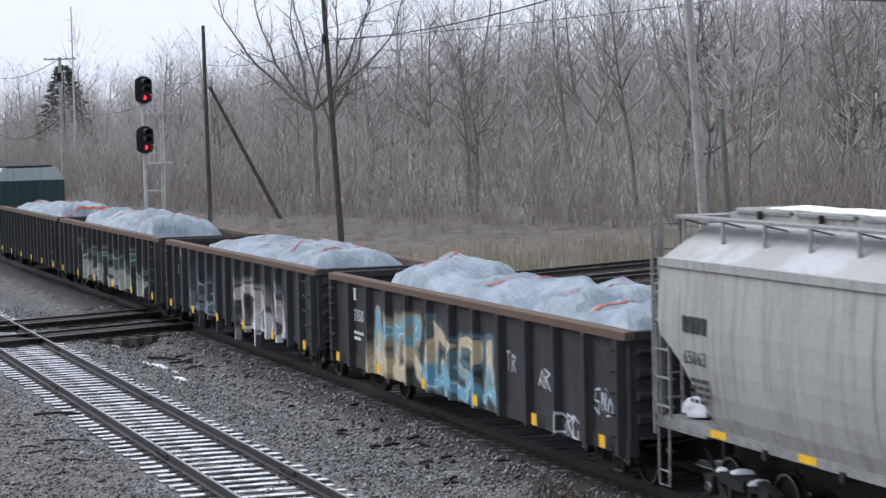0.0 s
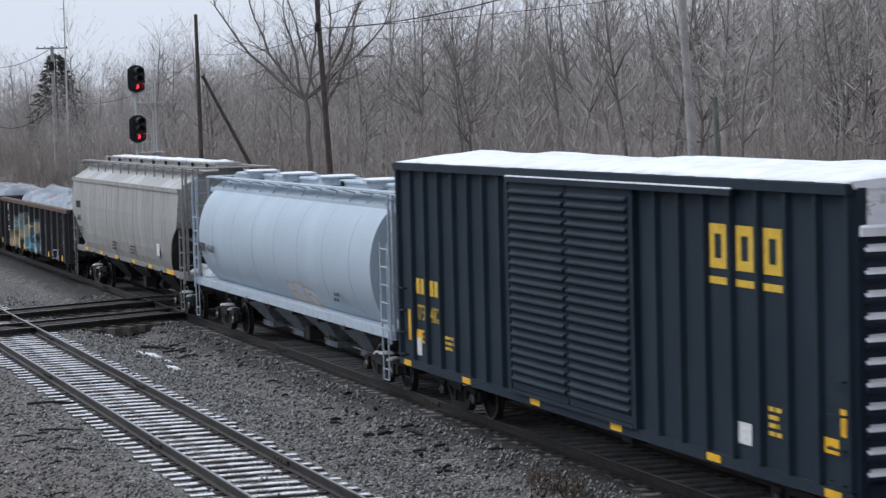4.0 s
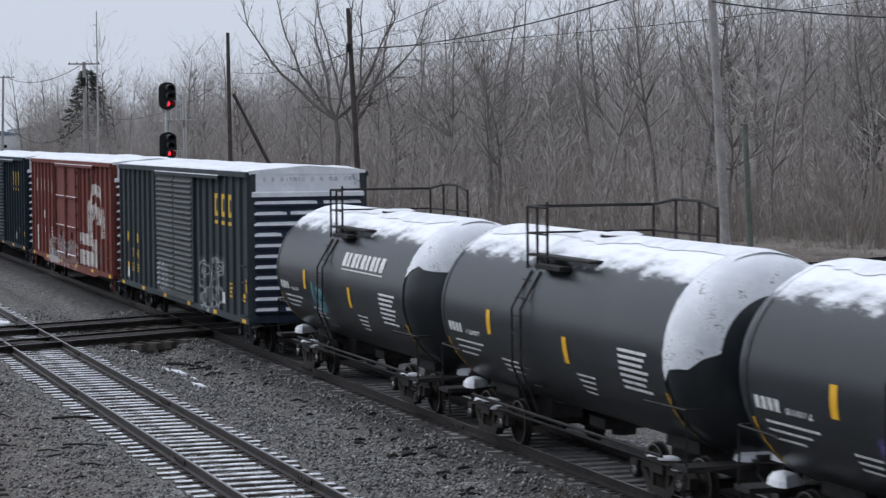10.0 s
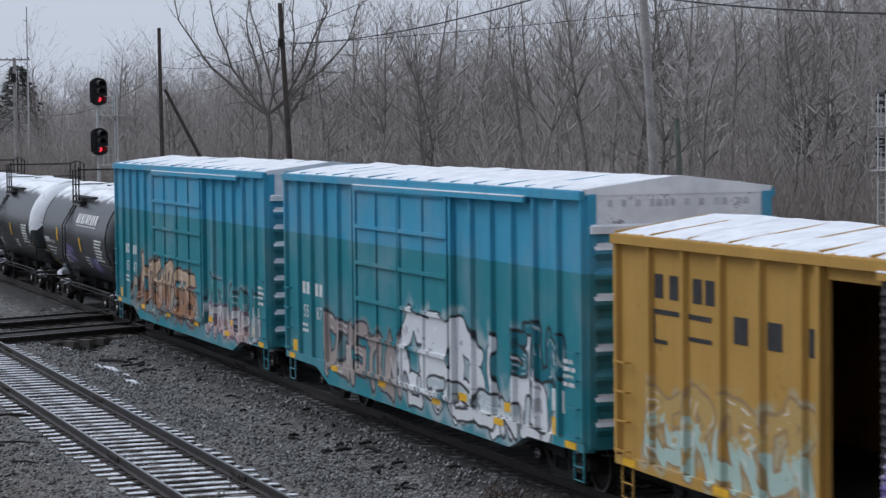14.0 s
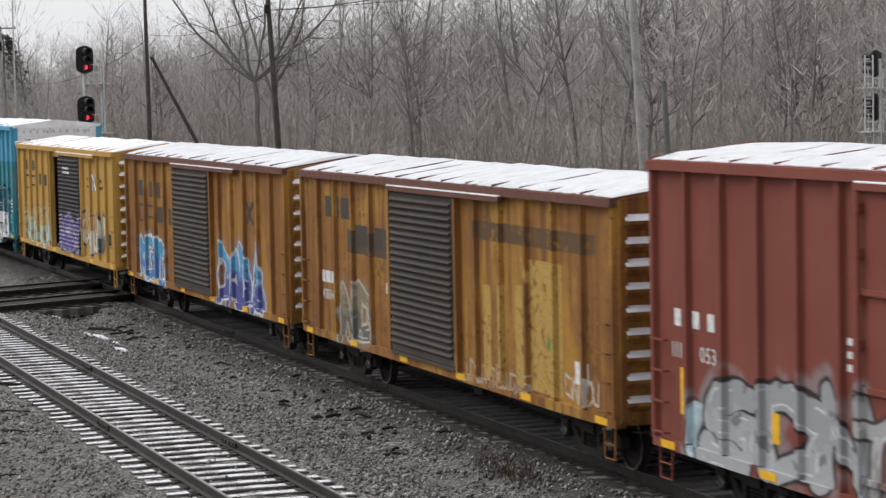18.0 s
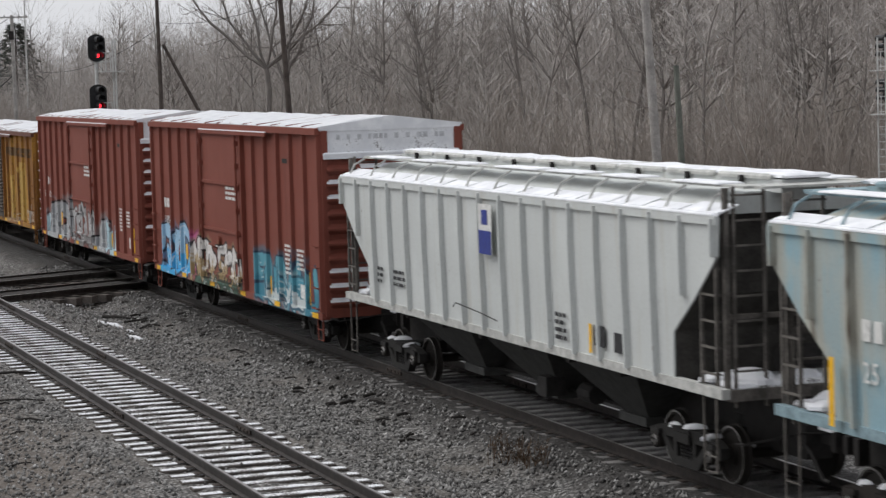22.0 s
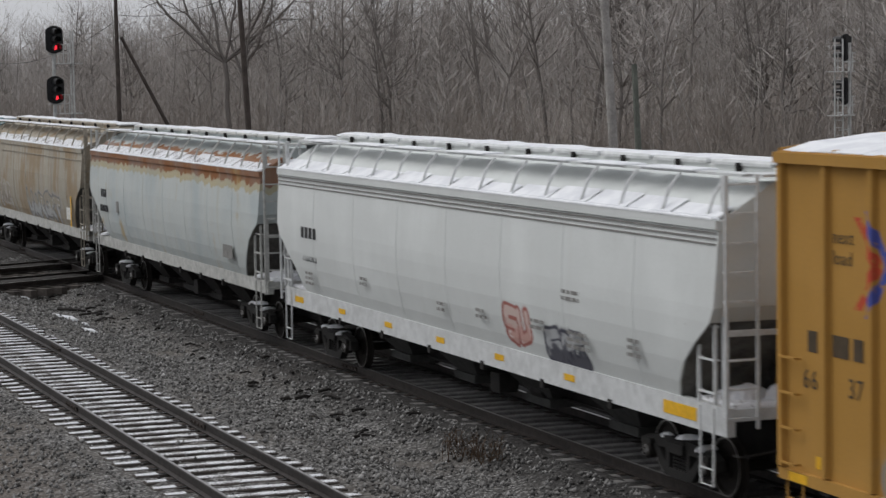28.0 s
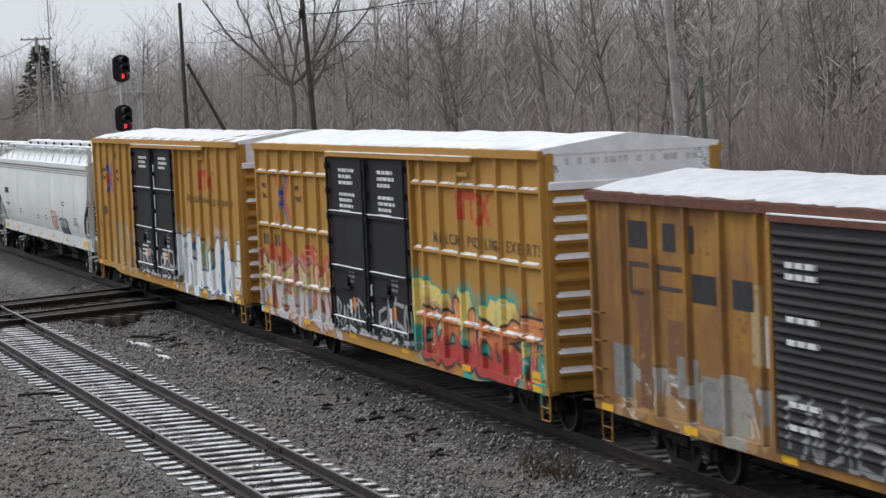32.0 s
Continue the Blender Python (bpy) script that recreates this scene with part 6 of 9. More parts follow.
def tarp_load(car, xa, xb, base, peak, seed):
    """Overlapping tarpaulins drawn tight over a heaped load, with webbing straps; they ride in the gondola."""
    rng = np.random.default_rng(seed)
    nx, ny = 70, 22
    xs, ys = np.linspace(xa, xb, nx), np.linspace(-1.38, 1.38, ny)
    count = max(2, round((xb - xa) / 3.2))
    hum = [(xa + (k + 0.5 + rng.uniform(-0.2, 0.2)) * (xb - xa) / count, rng.uniform(-0.35, 0.25), rng.uniform(1.3, 2.1), rng.uniform(0.6, 1.0)) for k in range(count)]
    slopes = rng.uniform(-0.5, 0.5, count)

    def top_of(x, y):
        h = max(k * max(0.0, 1 - (abs(x - hx + s * y) / (w * 1.25)) ** 2.4) * max(0.0, 1 - (abs(y - hy) / 1.75) ** 2.6) for (hx, hy, w, k), s in zip(hum, slopes))
        e = min(1, (x - xa) / 0.7, (xb - x) / 0.7) * min(1, (1.38 - abs(y)) / 0.35 + 0.2)
        fold = abs(noise.noise((x * 1.1 + y * 1.7, y * 0.6 - x * 0.3, seed + 5))) + 0.6 * abs(noise.noise((x * 2.1 - y * 2.6, y * 1.1, seed + 9)))
        return base + e * (0.22 + (peak - base) * h) + 0.07 * noise.noise((x * 0.8, y * 0.9, seed)) + 0.21 * fold

    sheet = Build().loft([[(x, y, top_of(x, y)) for y in ys] for x in xs], caps=False, closed=False)
    load = part("tarpaulin_load", sheet, TARP, car, "grey-blue tarpaulin with orange straps over the heaped load", smooth=True)
    for k in range(count):
        x0, x1 = hum[k][0] + rng.uniform(-0.3, 0.9), hum[k][0] + rng.uniform(-1.2, 1.2)
        line = [(x0 + (x1 - x0) * q + 0.12 * math.sin(5 * q + k), -0.95 + 1.9 * q) for q in np.linspace(0, 1, 24)]
        part("strap", Build().loft([[(x - 0.035, y, top_of(x - 0.035, y) + 0.018), (x + 0.035, y, top_of(x + 0.035, y) + 0.018)] for x, y in line], caps=False, closed=False), STRAP, load, "orange webbing strap")
    return load

# ---- the train, front to rear ----
INSIDE_RUST = paint("gondola_inside", (0.10, 0.065, 0.045), 0.5, streak=0.4, dirt=0.4)
GON_A = paint("black_gondola_paint", (0.028, 0.028, 0.03), 0.15, tags=((-5.4, -2.2, 0.8, 2.2, (0.50, 0.42, 0.28), (0.16, 0.34, 0.42), (0.30, 0.26, 0.20), 0.46, 3.0), (-2.0, 2.2, 0.8, 2.1, (0.16, 0.34, 0.44), (0.48, 0.40, 0.27), (0.10, 0.12, 0.12), 0.45, 8.0), (2.75, 3.2, 1.6, 1.95, (0.5, 0.5, 0.52), (0.4, 0.4, 0.42), (0.4, 0.4, 0.42), -0.11, 5.0), (4.35, 4.9, 1.45, 1.85, (0.5, 0.5, 0.52), (0.35, 0.35, 0.36), (0.55, 0.55, 0.57), -0.13, 6.0), (5.35, 6.2, 0.75, 1.2, (0.5, 0.5, 0.52), (0.35, 0.35, 0.36), (0.55, 0.55, 0.57), -0.14, 17.0), (6.8, 7.6, 1.3, 1.7, (0.5, 0.55, 0.6), (0.35, 0.35, 0.36), (0.5, 0.55, 0.6), -0.13, 16.0)))
GON_B = paint("dark_gondola_paint", (0.032, 0.034, 0.036), 0.2, tags=((0.3, 5.0, 0.5, 2.05, (0.58, 0.58, 0.58), (0.45, 0.40, 0.38), (0.10, 0.08, 0.08), 0.52, 4.0), (-4.8, -2.0, 0.8, 2.0, (0.16, 0.20, 0.22), (0.06, 0.08, 0.09), (0.03, 0.03, 0.03), 0.38, 2.0)))
GON_C = paint("worn_gondola_paint", (0.036, 0.036, 0.037), 0.25, streak=0.45, tags=((-4.6, 6.6, 0.75, 2.0, (0.42, 0.42, 0.38), (0.10, 0.16, 0.12), (0.06, 0.06, 0.06), 0.34, 12.0),))
GON_D = paint("plain_gondola_paint", (0.03, 0.031, 0.034), 0.2, streak=0.35)
gon = "loaded gondolas"
car, h = gondola(-101.44, -86.16, GON_D, "plain black gondola with tarpaulin-covered load", gon, 17, 1, False, INSIDE_RUST)
tarp_load(car, -h + 1.2, h - 1.5, 2.2, 2.88, 21)
patches(car, "paint_tag", [(h - 1.6, h - 1.3, 1.5, 1.9)], WHITE, -HALF - 0.004)
car, h = gondola(-85.52, -67.63, GON_C, "black gondola streaked with faded spray paint under tarpaulins", gon, 18, 2, False, INSIDE_RUST)
tarp_load(car, -h + 2.5, h - 3.0, 2.2, 2.93, 22)
car, h = gondola(-66.54, -50.28, GON_B, "black gondola with deep ribs and white spray paint", gon, 15, 3, True, INSIDE_RUST)
tarp_load(car, -h + 3.0, h - 1.2, 2.2, 2.88, 23)
bars(car, -6.9, 2.25, 1, 0.16, 0.26, 0, WHITE), bars(car, -6.2, 2.25, 2, 0.16, 0.26, 0.06, WHITE)
lettering(car, "32", -7.0, 1.8, 0.26, WHITE), lettering(car, "50", -6.3, 1.8, 0.26, WHITE)
car, h = gondola(-49.09, -32.53, GON_A, "black gondola with teal and cream spray-painted letters", gon, 12, 4, False, INSIDE_RUST)
tarp_load(car, -h + 2.6, h - 2.9, 2.2, 3.03, 24)
tarp_load(car, h - 4.6, h - 0.4, 2.2, 2.78, 29)
bars(car, -6.95, 2.22, 3, 0.15, 0.26, 0.05, WHITE), lettering(car, "3150", -6.95, 1.78, 0.26, WHITE)
fine_print(car, -6.95, 1.5, 0.7, 2, 0.12, WHITE)

# far ahead: the rear of a dark green car with light posts
GREEN_CAR = paint("green_car_paint", (0.02, 0.045, 0.045), 0.1, streak=0.3)
car = thing("wood_chip_car", pose(-112.6, TRAIN_Y, 0), "dark green high-sided car with pale posts and a snowy top", "freight car")
CARS.append((car, -112.6))
part("body", Build().box(-9.5, 9.5, -1.5, 1.5, 1.1, 3.75), GREEN_CAR, car)
part("roof", Build().prism([(-1.55, 3.75), (1.55, 3.75), (1.2, 4.3), (-1.2, 4.3)], "x", -9.4, 9.4), paint("pale_green_roof", (0.35, 0.40, 0.40), 0.1), car)
part("roof_cap", Build().box(-9.2, 9.2, -1.0, 1.0, 4.32, 4.4), DARK_IRON, car)
for k in range(9):
    part("post", Build().box(-9.4 + 2.33 * k, -9.26 + 2.33 * k, -1.58, -1.49, 1.1, 4.0), THIN_SNOW, car)
underframe(car, 9.5, 1.1)
running_gear(car, 9.5)

# curved-side grey hopper
ACF = ((1.52, 1.38, 1.75), (1.75, 1.47, 1.5), (2.05, 1.54, 1.2), (2.4, 1.585, 0.85), (2.65, 1.6, 0.45), (2.8, 1.6, 0.12), (3.0, 1.6, 0.02), (3.4, 1.57, 0.0), (3.9, 1.52, 0.0))
GREY_HOP = paint("grey_hopper_paint", (0.325, 0.317, 0.297), 0.16, rust_col=(0.19, 0.17, 0.14), streak=0.55, streak_col=(0.175, 0.165, 0.15), streak_lo=0.44, dirt=0.3)
GREY_STEEL = plain("grey_frame_paint", (0.21, 0.205, 0.195), 0.7, vary=0.25)
# roof colour: pale frost blotches that also stand for the light from above
car, h = hopper(-31.75, -13.6, GREY_HOP, GREY_STEEL, "dirty light-grey curved-side covered hopper with snowy hatches", ACF, 1.40, 0.13, walk_z=4.5, walk_y=0.98, snow=False, n_bays=3, group="covered hoppers", seed=3, cut=0.45, posts=True, roof_mat=paint("skylit_dusted_roof", (0.33, 0.325, 0.31), 0.05, streak=0.4, streak_col=(0.25, 0.245, 0.235), dirt=0.15, blotch=0.4, blotch_col=(0.47, 0.47, 0.48)))
part("walk_snow", snow_sheet(h - 1.6, 0.36, lambda y: 4.635, 0.03, 5, 5), SNOW, car, "snow along the trough hatch")
bars(car, -7.7, 2.9, 4, 0.16, 0.24, 0.05, BLACK, -1.612), lettering(car, "65063", -7.7, 2.45, 0.2, BLACK, -1.6)
fine_print(car, -7.5, 2.2, 0.7, 4, 0.1, BLACK, -1.585), fine_print(car, -1.5, 1.95, 0.7, 3, 0.1, BLACK, -1.56), fine_print(car, 1.5, 1.95, 0.7, 3, 0.1, BLACK, -1.56)
patches(car, "stencil_box", [(5.6, 6.0, 1.9, 2.25)], WHITE, -1.57)
patches(car, "reflector", [(x, x + 0.5, 1.42, 1.53) for x in (-7.2, -4.5, -1.8, 1.0, 3.6)] + [(6.2, 7.2, 1.4, 1.53)], REFLECT, -1.42)

# pale blue round-bodied hopper
ROUND = tuple((2.75 + 1.5 * math.sin(radians(a)), 1.58 * math.cos(radians(a)) ** 0.7 if abs(a) < 89 else 0.3, 0.75 * (1 - math.cos(radians(a * 0.9))) if a < 0 else 0.0) for a in range(-56, 57, 4))
ROUND = tuple((z, w, 0.55 + d) for z, w, d in ROUND)
PALE_BLUE = paint("pale_blue_paint", (0.37, 0.43, 0.485), 0.06, streak=0.12, streak_col=(0.35, 0.36, 0.36), dirt=0.1, tags=((0.5, 2.9, 1.4, 2.1, (0.50, 0.46, 0.42), (0.46, 0.50, 0.55), (0.40, 0.33, 0.28), 0.38, 7.0),))
PALE_STEEL = plain("pale_blue_frame", (0.37, 0.42, 0.47), 0.65, vary=0.15)
car, h = hopper(-12.5, 5.6, PALE_BLUE, PALE_STEEL, "pale blue round-bodied covered hopper with four roof hatches", ROUND, 1.36, 0.19, walk_z=4.3, walk_y=0.95, snow=False, n_bays=4, group="covered hoppers", seed=4, n_hatch=4, cut=0.6, roof_slope=0.2, sill_w=1.42, slope_mat=PALE_BLUE, bay_mat=plain("pale_bay_paint", (0.16, 0.18, 0.20), 0.7, vary=0.4))
for k in range(4):
    x = -h + 3.2 + 3.6 * k
    hd = part("hatch", Build().tube((x, -0.3, 4.3), (x, -0.3, 4.46), 0.40, 16).tube((x, -0.3, 4.46), (x, -0.3, 4.50), 0.48, 16), PALE_STEEL, car)
    part("hatch_snow", Build().tube((x, -0.3, 4.50), (x, -0.3, 4.53), 0.44, 14, 0.36), SNOW, hd)
bars(car, -7.9, 2.35, 4, 0.14, 0.22, 0.05, BLACK, -1.60), lettering(car, "466001", -6.9, 2.35, 0.2, BLACK, -1.60)
fine_print(car, 5.0, 2.0, 0.5, 2, 0.12, BLACK, -1.53)

# dark blue-grey box cars and the red one between them
NAVY = paint("navy_boxcar_paint", (0.010, 0.019, 0.030), 0.05, streak=0.3, streak_col=(0.028, 0.036, 0.042), dirt=0.1)
NAVY2 = paint("faded_navy_paint", (0.032, 0.042, 0.048), 0.1, streak=0.35, streak_col=(0.06, 0.062, 0.06), dirt=0.25, tags=((3.4, 6.0, 1.15, 2.5, (0.06, 0.065, 0.066), (0.05, 0.055, 0.056), (0.34, 0.36, 0.36), 0.60, 14.0),))
NAVY_END = plain("navy_end_paint", (0.018, 0.028, 0.05), 0.6, vary=0.2)
GREY_DOOR = paint("grey_door_paint", (0.085, 0.09, 0.09), 0.3, tags=((-2.9, -1.0, 1.2, 2.1, (0.09, 0.095, 0.11), (0.10, 0.11, 0.13), (0.26, 0.28, 0.30), -0.4, 15.5),), streak=0.5, streak_col=(0.07, 0.065, 0.06))


def csx_marks(car, num):
    for k in range(3):
        x = between_ribs(5.2 + 0.84 * k, 0.56)
        patches(car, "letter_bar", [(x, x + 0.15, 3.72, 4.34), (x + 0.37, x + 0.52, 3.72, 4.34), (x + 0.15, x + 0.37, 4.2, 4.34), (x + 0.15, x + 0.37, 3.72, 3.86), (x - 0.02, x + 0.54, 3.5, 3.6)], YELLOW)
    bars(car, -7.85, 2.45, 2, 0.2, 0.3, 0.08, YELLOW), bars(car, -6.95, 2.45, 2, 0.2, 0.3, 0.08, YELLOW)
    lettering(car, num[:3], -7.75, 1.95, 0.3, YELLOW, squeeze=0.78), lettering(car, num[3:], -6.95, 1.95, 0.3, YELLOW, squeeze=0.78)
    fine_print(car, -7.8, 1.7, 0.5, 3, 0.1, YELLOW), fine_print(car, -6.8, 1.7, 0.5, 3, 0.1, YELLOW), fine_print(car, 7.0, 1.9, 0.4, 4, 0.11, YELLOW)
    patches(car, "reflector", [(-8.75, -8.6, 1.5, 2.1), (8.35, 8.75, 1.55, 1.75), (8.8, 8.95, 1.8, 2.15), (-8.3, -7.9, 1.55, 1.75)], REFLECT)
    patches(car, "card", [(-8.3, -7.95, 1.25, 1.6), (5.9, 6.3, 1.35, 1.65)], WHITE)


box = "string of box cars"
car, h = boxcar(6.46, 24.84, 4.95, 0.97, NAVY, NAVY_END, NAVY, "dark navy box car with grey louvred double doors and snowy roof", 22, [(-2.7, -0.15, "louver", NAVY), (-0.09, 2.45, "louver", NAVY)], box, 0, 0.07, seed=5)
csx_marks(car, "173482")
PRR_RED, EMBLEM = (0.145, 0.038, 0.029), (0.58, 0.55, 0.51)
CONRAIL_RED = paint("faded_oxide_paint", PRR_RED, 0.3, rust_col=(0.07, 0.026, 0.018), streak=0.5, streak_col=(0.08, 0.028, 0.022), tags=((-5.1, -2.4, 0.95, 1.95, (0.34, 0.32, 0.31), (0.17, 0.06, 0.05), (0.48, 0.46, 0.45), 0.38, 9.0), (-2.2, 2.4, 0.95, 2.0, (0.17, 0.05, 0.04), (0.12, 0.07, 0.07), (0.33, 0.30, 0.29), 0.45, 16.0)), marks=(("arch", (6.2, 2.85, 1.18, 1.62, 0.85), EMBLEM), ("arch", (6.2, 2.75, 0.45, 0.86, 0.95), EMBLEM), ("rect", (4.58, 5.02, 2.25, 2.87), EMBLEM), ("rect", (7.38, 7.82, 2.3, 2.87), EMBLEM), ("rect", (5.34, 5.75, 1.35, 2.77), EMBLEM), ("rect", (2.85, 5.6, 1.92, 2.34), EMBLEM), ("rect", (2.85, 6.3, 1.18, 1.72), EMBLEM), ("rect", (5.6, 6.5, 1.72, 2.2), EMBLEM)))
WORN_WHITE = paint("worn_white_paint", (0.58, 0.55, 0.50), 0.5, rust_col=(0.16, 0.05, 0.04), streak=0.35, streak_col=(0.30, 0.18, 0.14), dirt=0.15)
car, h = boxcar(27.06, 46.23, 4.95, 0.97, CONRAIL_RED, CONRAIL_RED, CONRAIL_RED, "faded oxide-red box car with a big worn white arch emblem", 20, [(-2.6, -0.06, "pool", CONRAIL_RED), (0.0, 2.55, "pool", CONRAIL_RED)], box, 0, 0.08, fish=0.12, seed=6, rib_w=0.08)
for k in range(4):
    for a, c in ((-h + 0.1, -2.75), (2.7, h - 0.1)):
        part("seam_strip", Build().box(a, c, -HALF - 0.012, -HALF, 1.85 + 0.62 * k, 1.87 + 0.62 * k), CONRAIL_RED, car)
for k in range(7):
    bars(car, -8.75 + 0.93 * k, 3.66, 1, 0.36, 0.5, 0, WORN_WHITE)
bars(car, -7.0, 2.55, 3, 0.2, 0.34, 0.06, WHITE), lettering(car, "22", -7.9, 1.97, 0.28, WHITE), lettering(car, "30", -7.0, 1.97, 0.28, WHITE), lettering(car, "86", -6.1, 1.97, 0.28, WHITE)
fine_print(car, -4.7, 2.2, 0.6, 3, 0.13, WHITE), fine_print(car, -5.0, 1.6, 0.5, 3, 0.12, WHITE)
patches(car, "faded_panel", [(-9.05, -8.15, 1.2, 2.2)], WORN_WHITE)


patches(car, "stencil_box", [(6.6, 7.3, 1.35, 1.65), (6.6, 7.3, 1.7, 2.0)], GREY_DOOR)
patches(car, "door_placard", [(4.9, 5.5, 4.1, 4.5), (8.9, 9.3, 4.45, 4.6)], DARK_IRON)
part("yellow_plate", Build().box(h + 0.046, h + 0.05, -1.1, -0.3, 4.62, 4.85), YELLOW, car, "yellow plate on the end")
car, h = boxcar(47.91, 66.54, 4.95, 0.97, NAVY2, NAVY_END, NAVY2, "weathered grey-navy box car with grey double doors and frosted end", 22, [(-2.75, -0.15, "louver", GREY_DOOR), (-0.09, 2.5, "louver", GREY_DOOR)], box, 0, 0.06, seed=7)
csx_marks(car, "173467")

# black tank cars
TEAL_TAG, PURPLE_TAG = ((-2.2, -1.2, 1.75, 2.5, (0.05, 0.22, 0.28), (0.08, 0.28, 0.33), (0.03, 0.05, 0.06), 0.4, 70.0),), ((-1.6, -0.3, 1.65, 2.2, (0.10, 0.08, 0.30), (0.16, 0.13, 0.36), (0.05, 0.04, 0.14), 0.35, 71.0), (2.2, 3.4, 1.55, 2.0, (0.10, 0.08, 0.30), (0.12, 0.10, 0.32), (0.05, 0.04, 0.14), 0.35, 72.0))
TANKS = [paint("black_tank_paint", (0.013, 0.0165, 0.019), 0.03, streak=0.25, streak_col=(0.030, 0.034, 0.036), rough=0.32, dirt=0.1, tags=q, dusted=(3.5, 4.02)) for q in (TEAL_TAG, (), PURPLE_TAG)]
for k, (a, b, num) in enumerate(((68.91, 80.74, "912039"), (82.17, 94.05, "912084"), (95.67, 107.45, "611072"))):
    car, h, stencil, c = tank_car(a, b, "black tank car with white stencils, snow on top", TANKS[k], "black tank cars", 30 + k, ((72, 60), (102, 62), (48, 70))[k])
    if k != 1:
        for i in range(9):
            x = 0.5 + 0.36 * i
            stencil("letter_bar", x, x + 0.28 - 0.06 * (i % 2), 3.02, 3.32, WHITE)
        stencil("underline", 0.5, 3.7, 2.94, 2.965, WHITE)
    for i in range(4):
        stencil("letter_bar", -5.0 + 0.2 * i, -4.86 + 0.2 * i, 2.2, 2.38, WHITE)
    lettering(car, num, -4.1, 2.2, 0.19, WHITE, -1.535)
    for i in range(3):
        stencil("stencil_line", -4.8, -3.2 - 0.3 * i, 2.02 - 0.12 * i, 2.06 - 0.12 * i, WHITE), stencil("stencil_line", -2.4, -1.5, 1.85 - 0.1 * i, 1.89 - 0.1 * i, WHITE)
    for i in range(7):
        stencil("stencil_line", 3.55, 4.7 - 0.1 * (i % 3), 2.55 - 0.1 * i, 2.60 - 0.1 * i, WHITE)
    for i in range(4):
        stencil("stencil_line", 1.5, 2.3 - 0.1 * i, 1.95 - 0.1 * i, 1.99 - 0.1 * i, WHITE)

# teal box cars
TEAL_BANDS = ((3.73, 6.0, (0.06, 0.30, 0.46)), (0.0, 3.73, (0.028, 0.205, 0.245)))
TEAL = paint("two_tone_teal_paint", (0.03, 0.18, 0.25), 0.1, bands=TEAL_BANDS, streak=0.25, streak_col=(0.03, 0.10, 0.13), dirt=0.15, tags=((-6.2, 1.8, 0.9, 2.0, (0.16, 0.22, 0.22), (0.38, 0.33, 0.25), (0.09, 0.05, 0.05), 0.5, 10.5), (-5.7, 1.5, 1.1, 2.5, (0.30, 0.155, 0.085), (0.44, 0.32, 0.21), (0.07, 0.035, 0.03), 0.6, 10.0), (2.4, 7.4, 0.9, 2.35, (0.42, 0.46, 0.47), (0.06, 0.24, 0.26), (0.04, 0.04, 0.05), 0.5, 11.0), (2.6, 6.4, 0.95, 1.7, (0.45, 0.33, 0.30), (0.50, 0.50, 0.48), (0.16, 0.10, 0.14), 0.4, 12.5)))
TEAL2 = paint("faded_teal_paint", (0.03, 0.18, 0.25), 0.1, bands=TEAL_BANDS, streak=0.25, streak_col=(0.03, 0.10, 0.13), dirt=0.15, tags=((-5.4, -0.3, 0.9, 2.2, (0.34, 0.29, 0.26), (0.30, 0.25, 0.23), (0.05, 0.045, 0.05), 0.5, 13.0), (-0.3, 6.6, 0.85, 2.75, (0.70, 0.71, 0.72), (0.66, 0.67, 0.69), (0.02, 0.02, 0.022), 1.05, 17.0), (-0.2, 6.8, 0.85, 1.5, (0.64, 0.65, 0.65), (0.45, 0.50, 0.52), (0.02, 0.02, 0.022), 0.8, 18.0), (5.2, 7.4, 1.9, 2.8, (0.02, 0.15, 0.19), (0.02, 0.14, 0.18), (0.02, 0.02, 0.02), 0.38, 19.0)))
for k, (a, b, m) in enumerate(((108.64, 125.2, TEAL), (126.77, 143.34, TEAL2))):
    car, h = boxcar(a, b, 4.97, 0.97, m, m, m, "two-tone teal box car covered low down in spray paint" if k == 0 else "two-tone teal box car with big white spray-painted letters", 17, [(-3.0, -0.38, "grid", m), (-0.32, 2.35, "grid", m)], box, 14, 0.045, 0.16, fish=0.28, end_ribs=8, caked=0.7, seed=8 + k)
    bars(car, -7.1, 2.45, 2, 0.2, 0.26, 0.1, WHITE), bars(car, -6.15, 2.45, 2, 0.2, 0.26, 0.1, WHITE), lettering(car, "55", -7.05, 1.95, 0.28, WHITE), lettering(car, "87", -6.1, 1.95, 0.28, WHITE)
    fine_print(car, -7.3, 1.75, 0.5, 2, 0.12, WHITE), fine_print(car, 7.1, 2.3, 0.5, 4, 0.12, WHITE)
    patches(car, "reflector", [(-7.9, -7.55, 1.15, 1.4), (6.9, 7.3, 1.1, 1.4), (-2.4, -2.0, 1.2, 1.33), (2.6, 3.0, 1.2, 1.33), (4.8, 5.1, 1.25, 1.4)], REFLECT)
    patches(car, "stencil_box", [(6.9, 7.4, 1.5, 1.85)], WHITE)

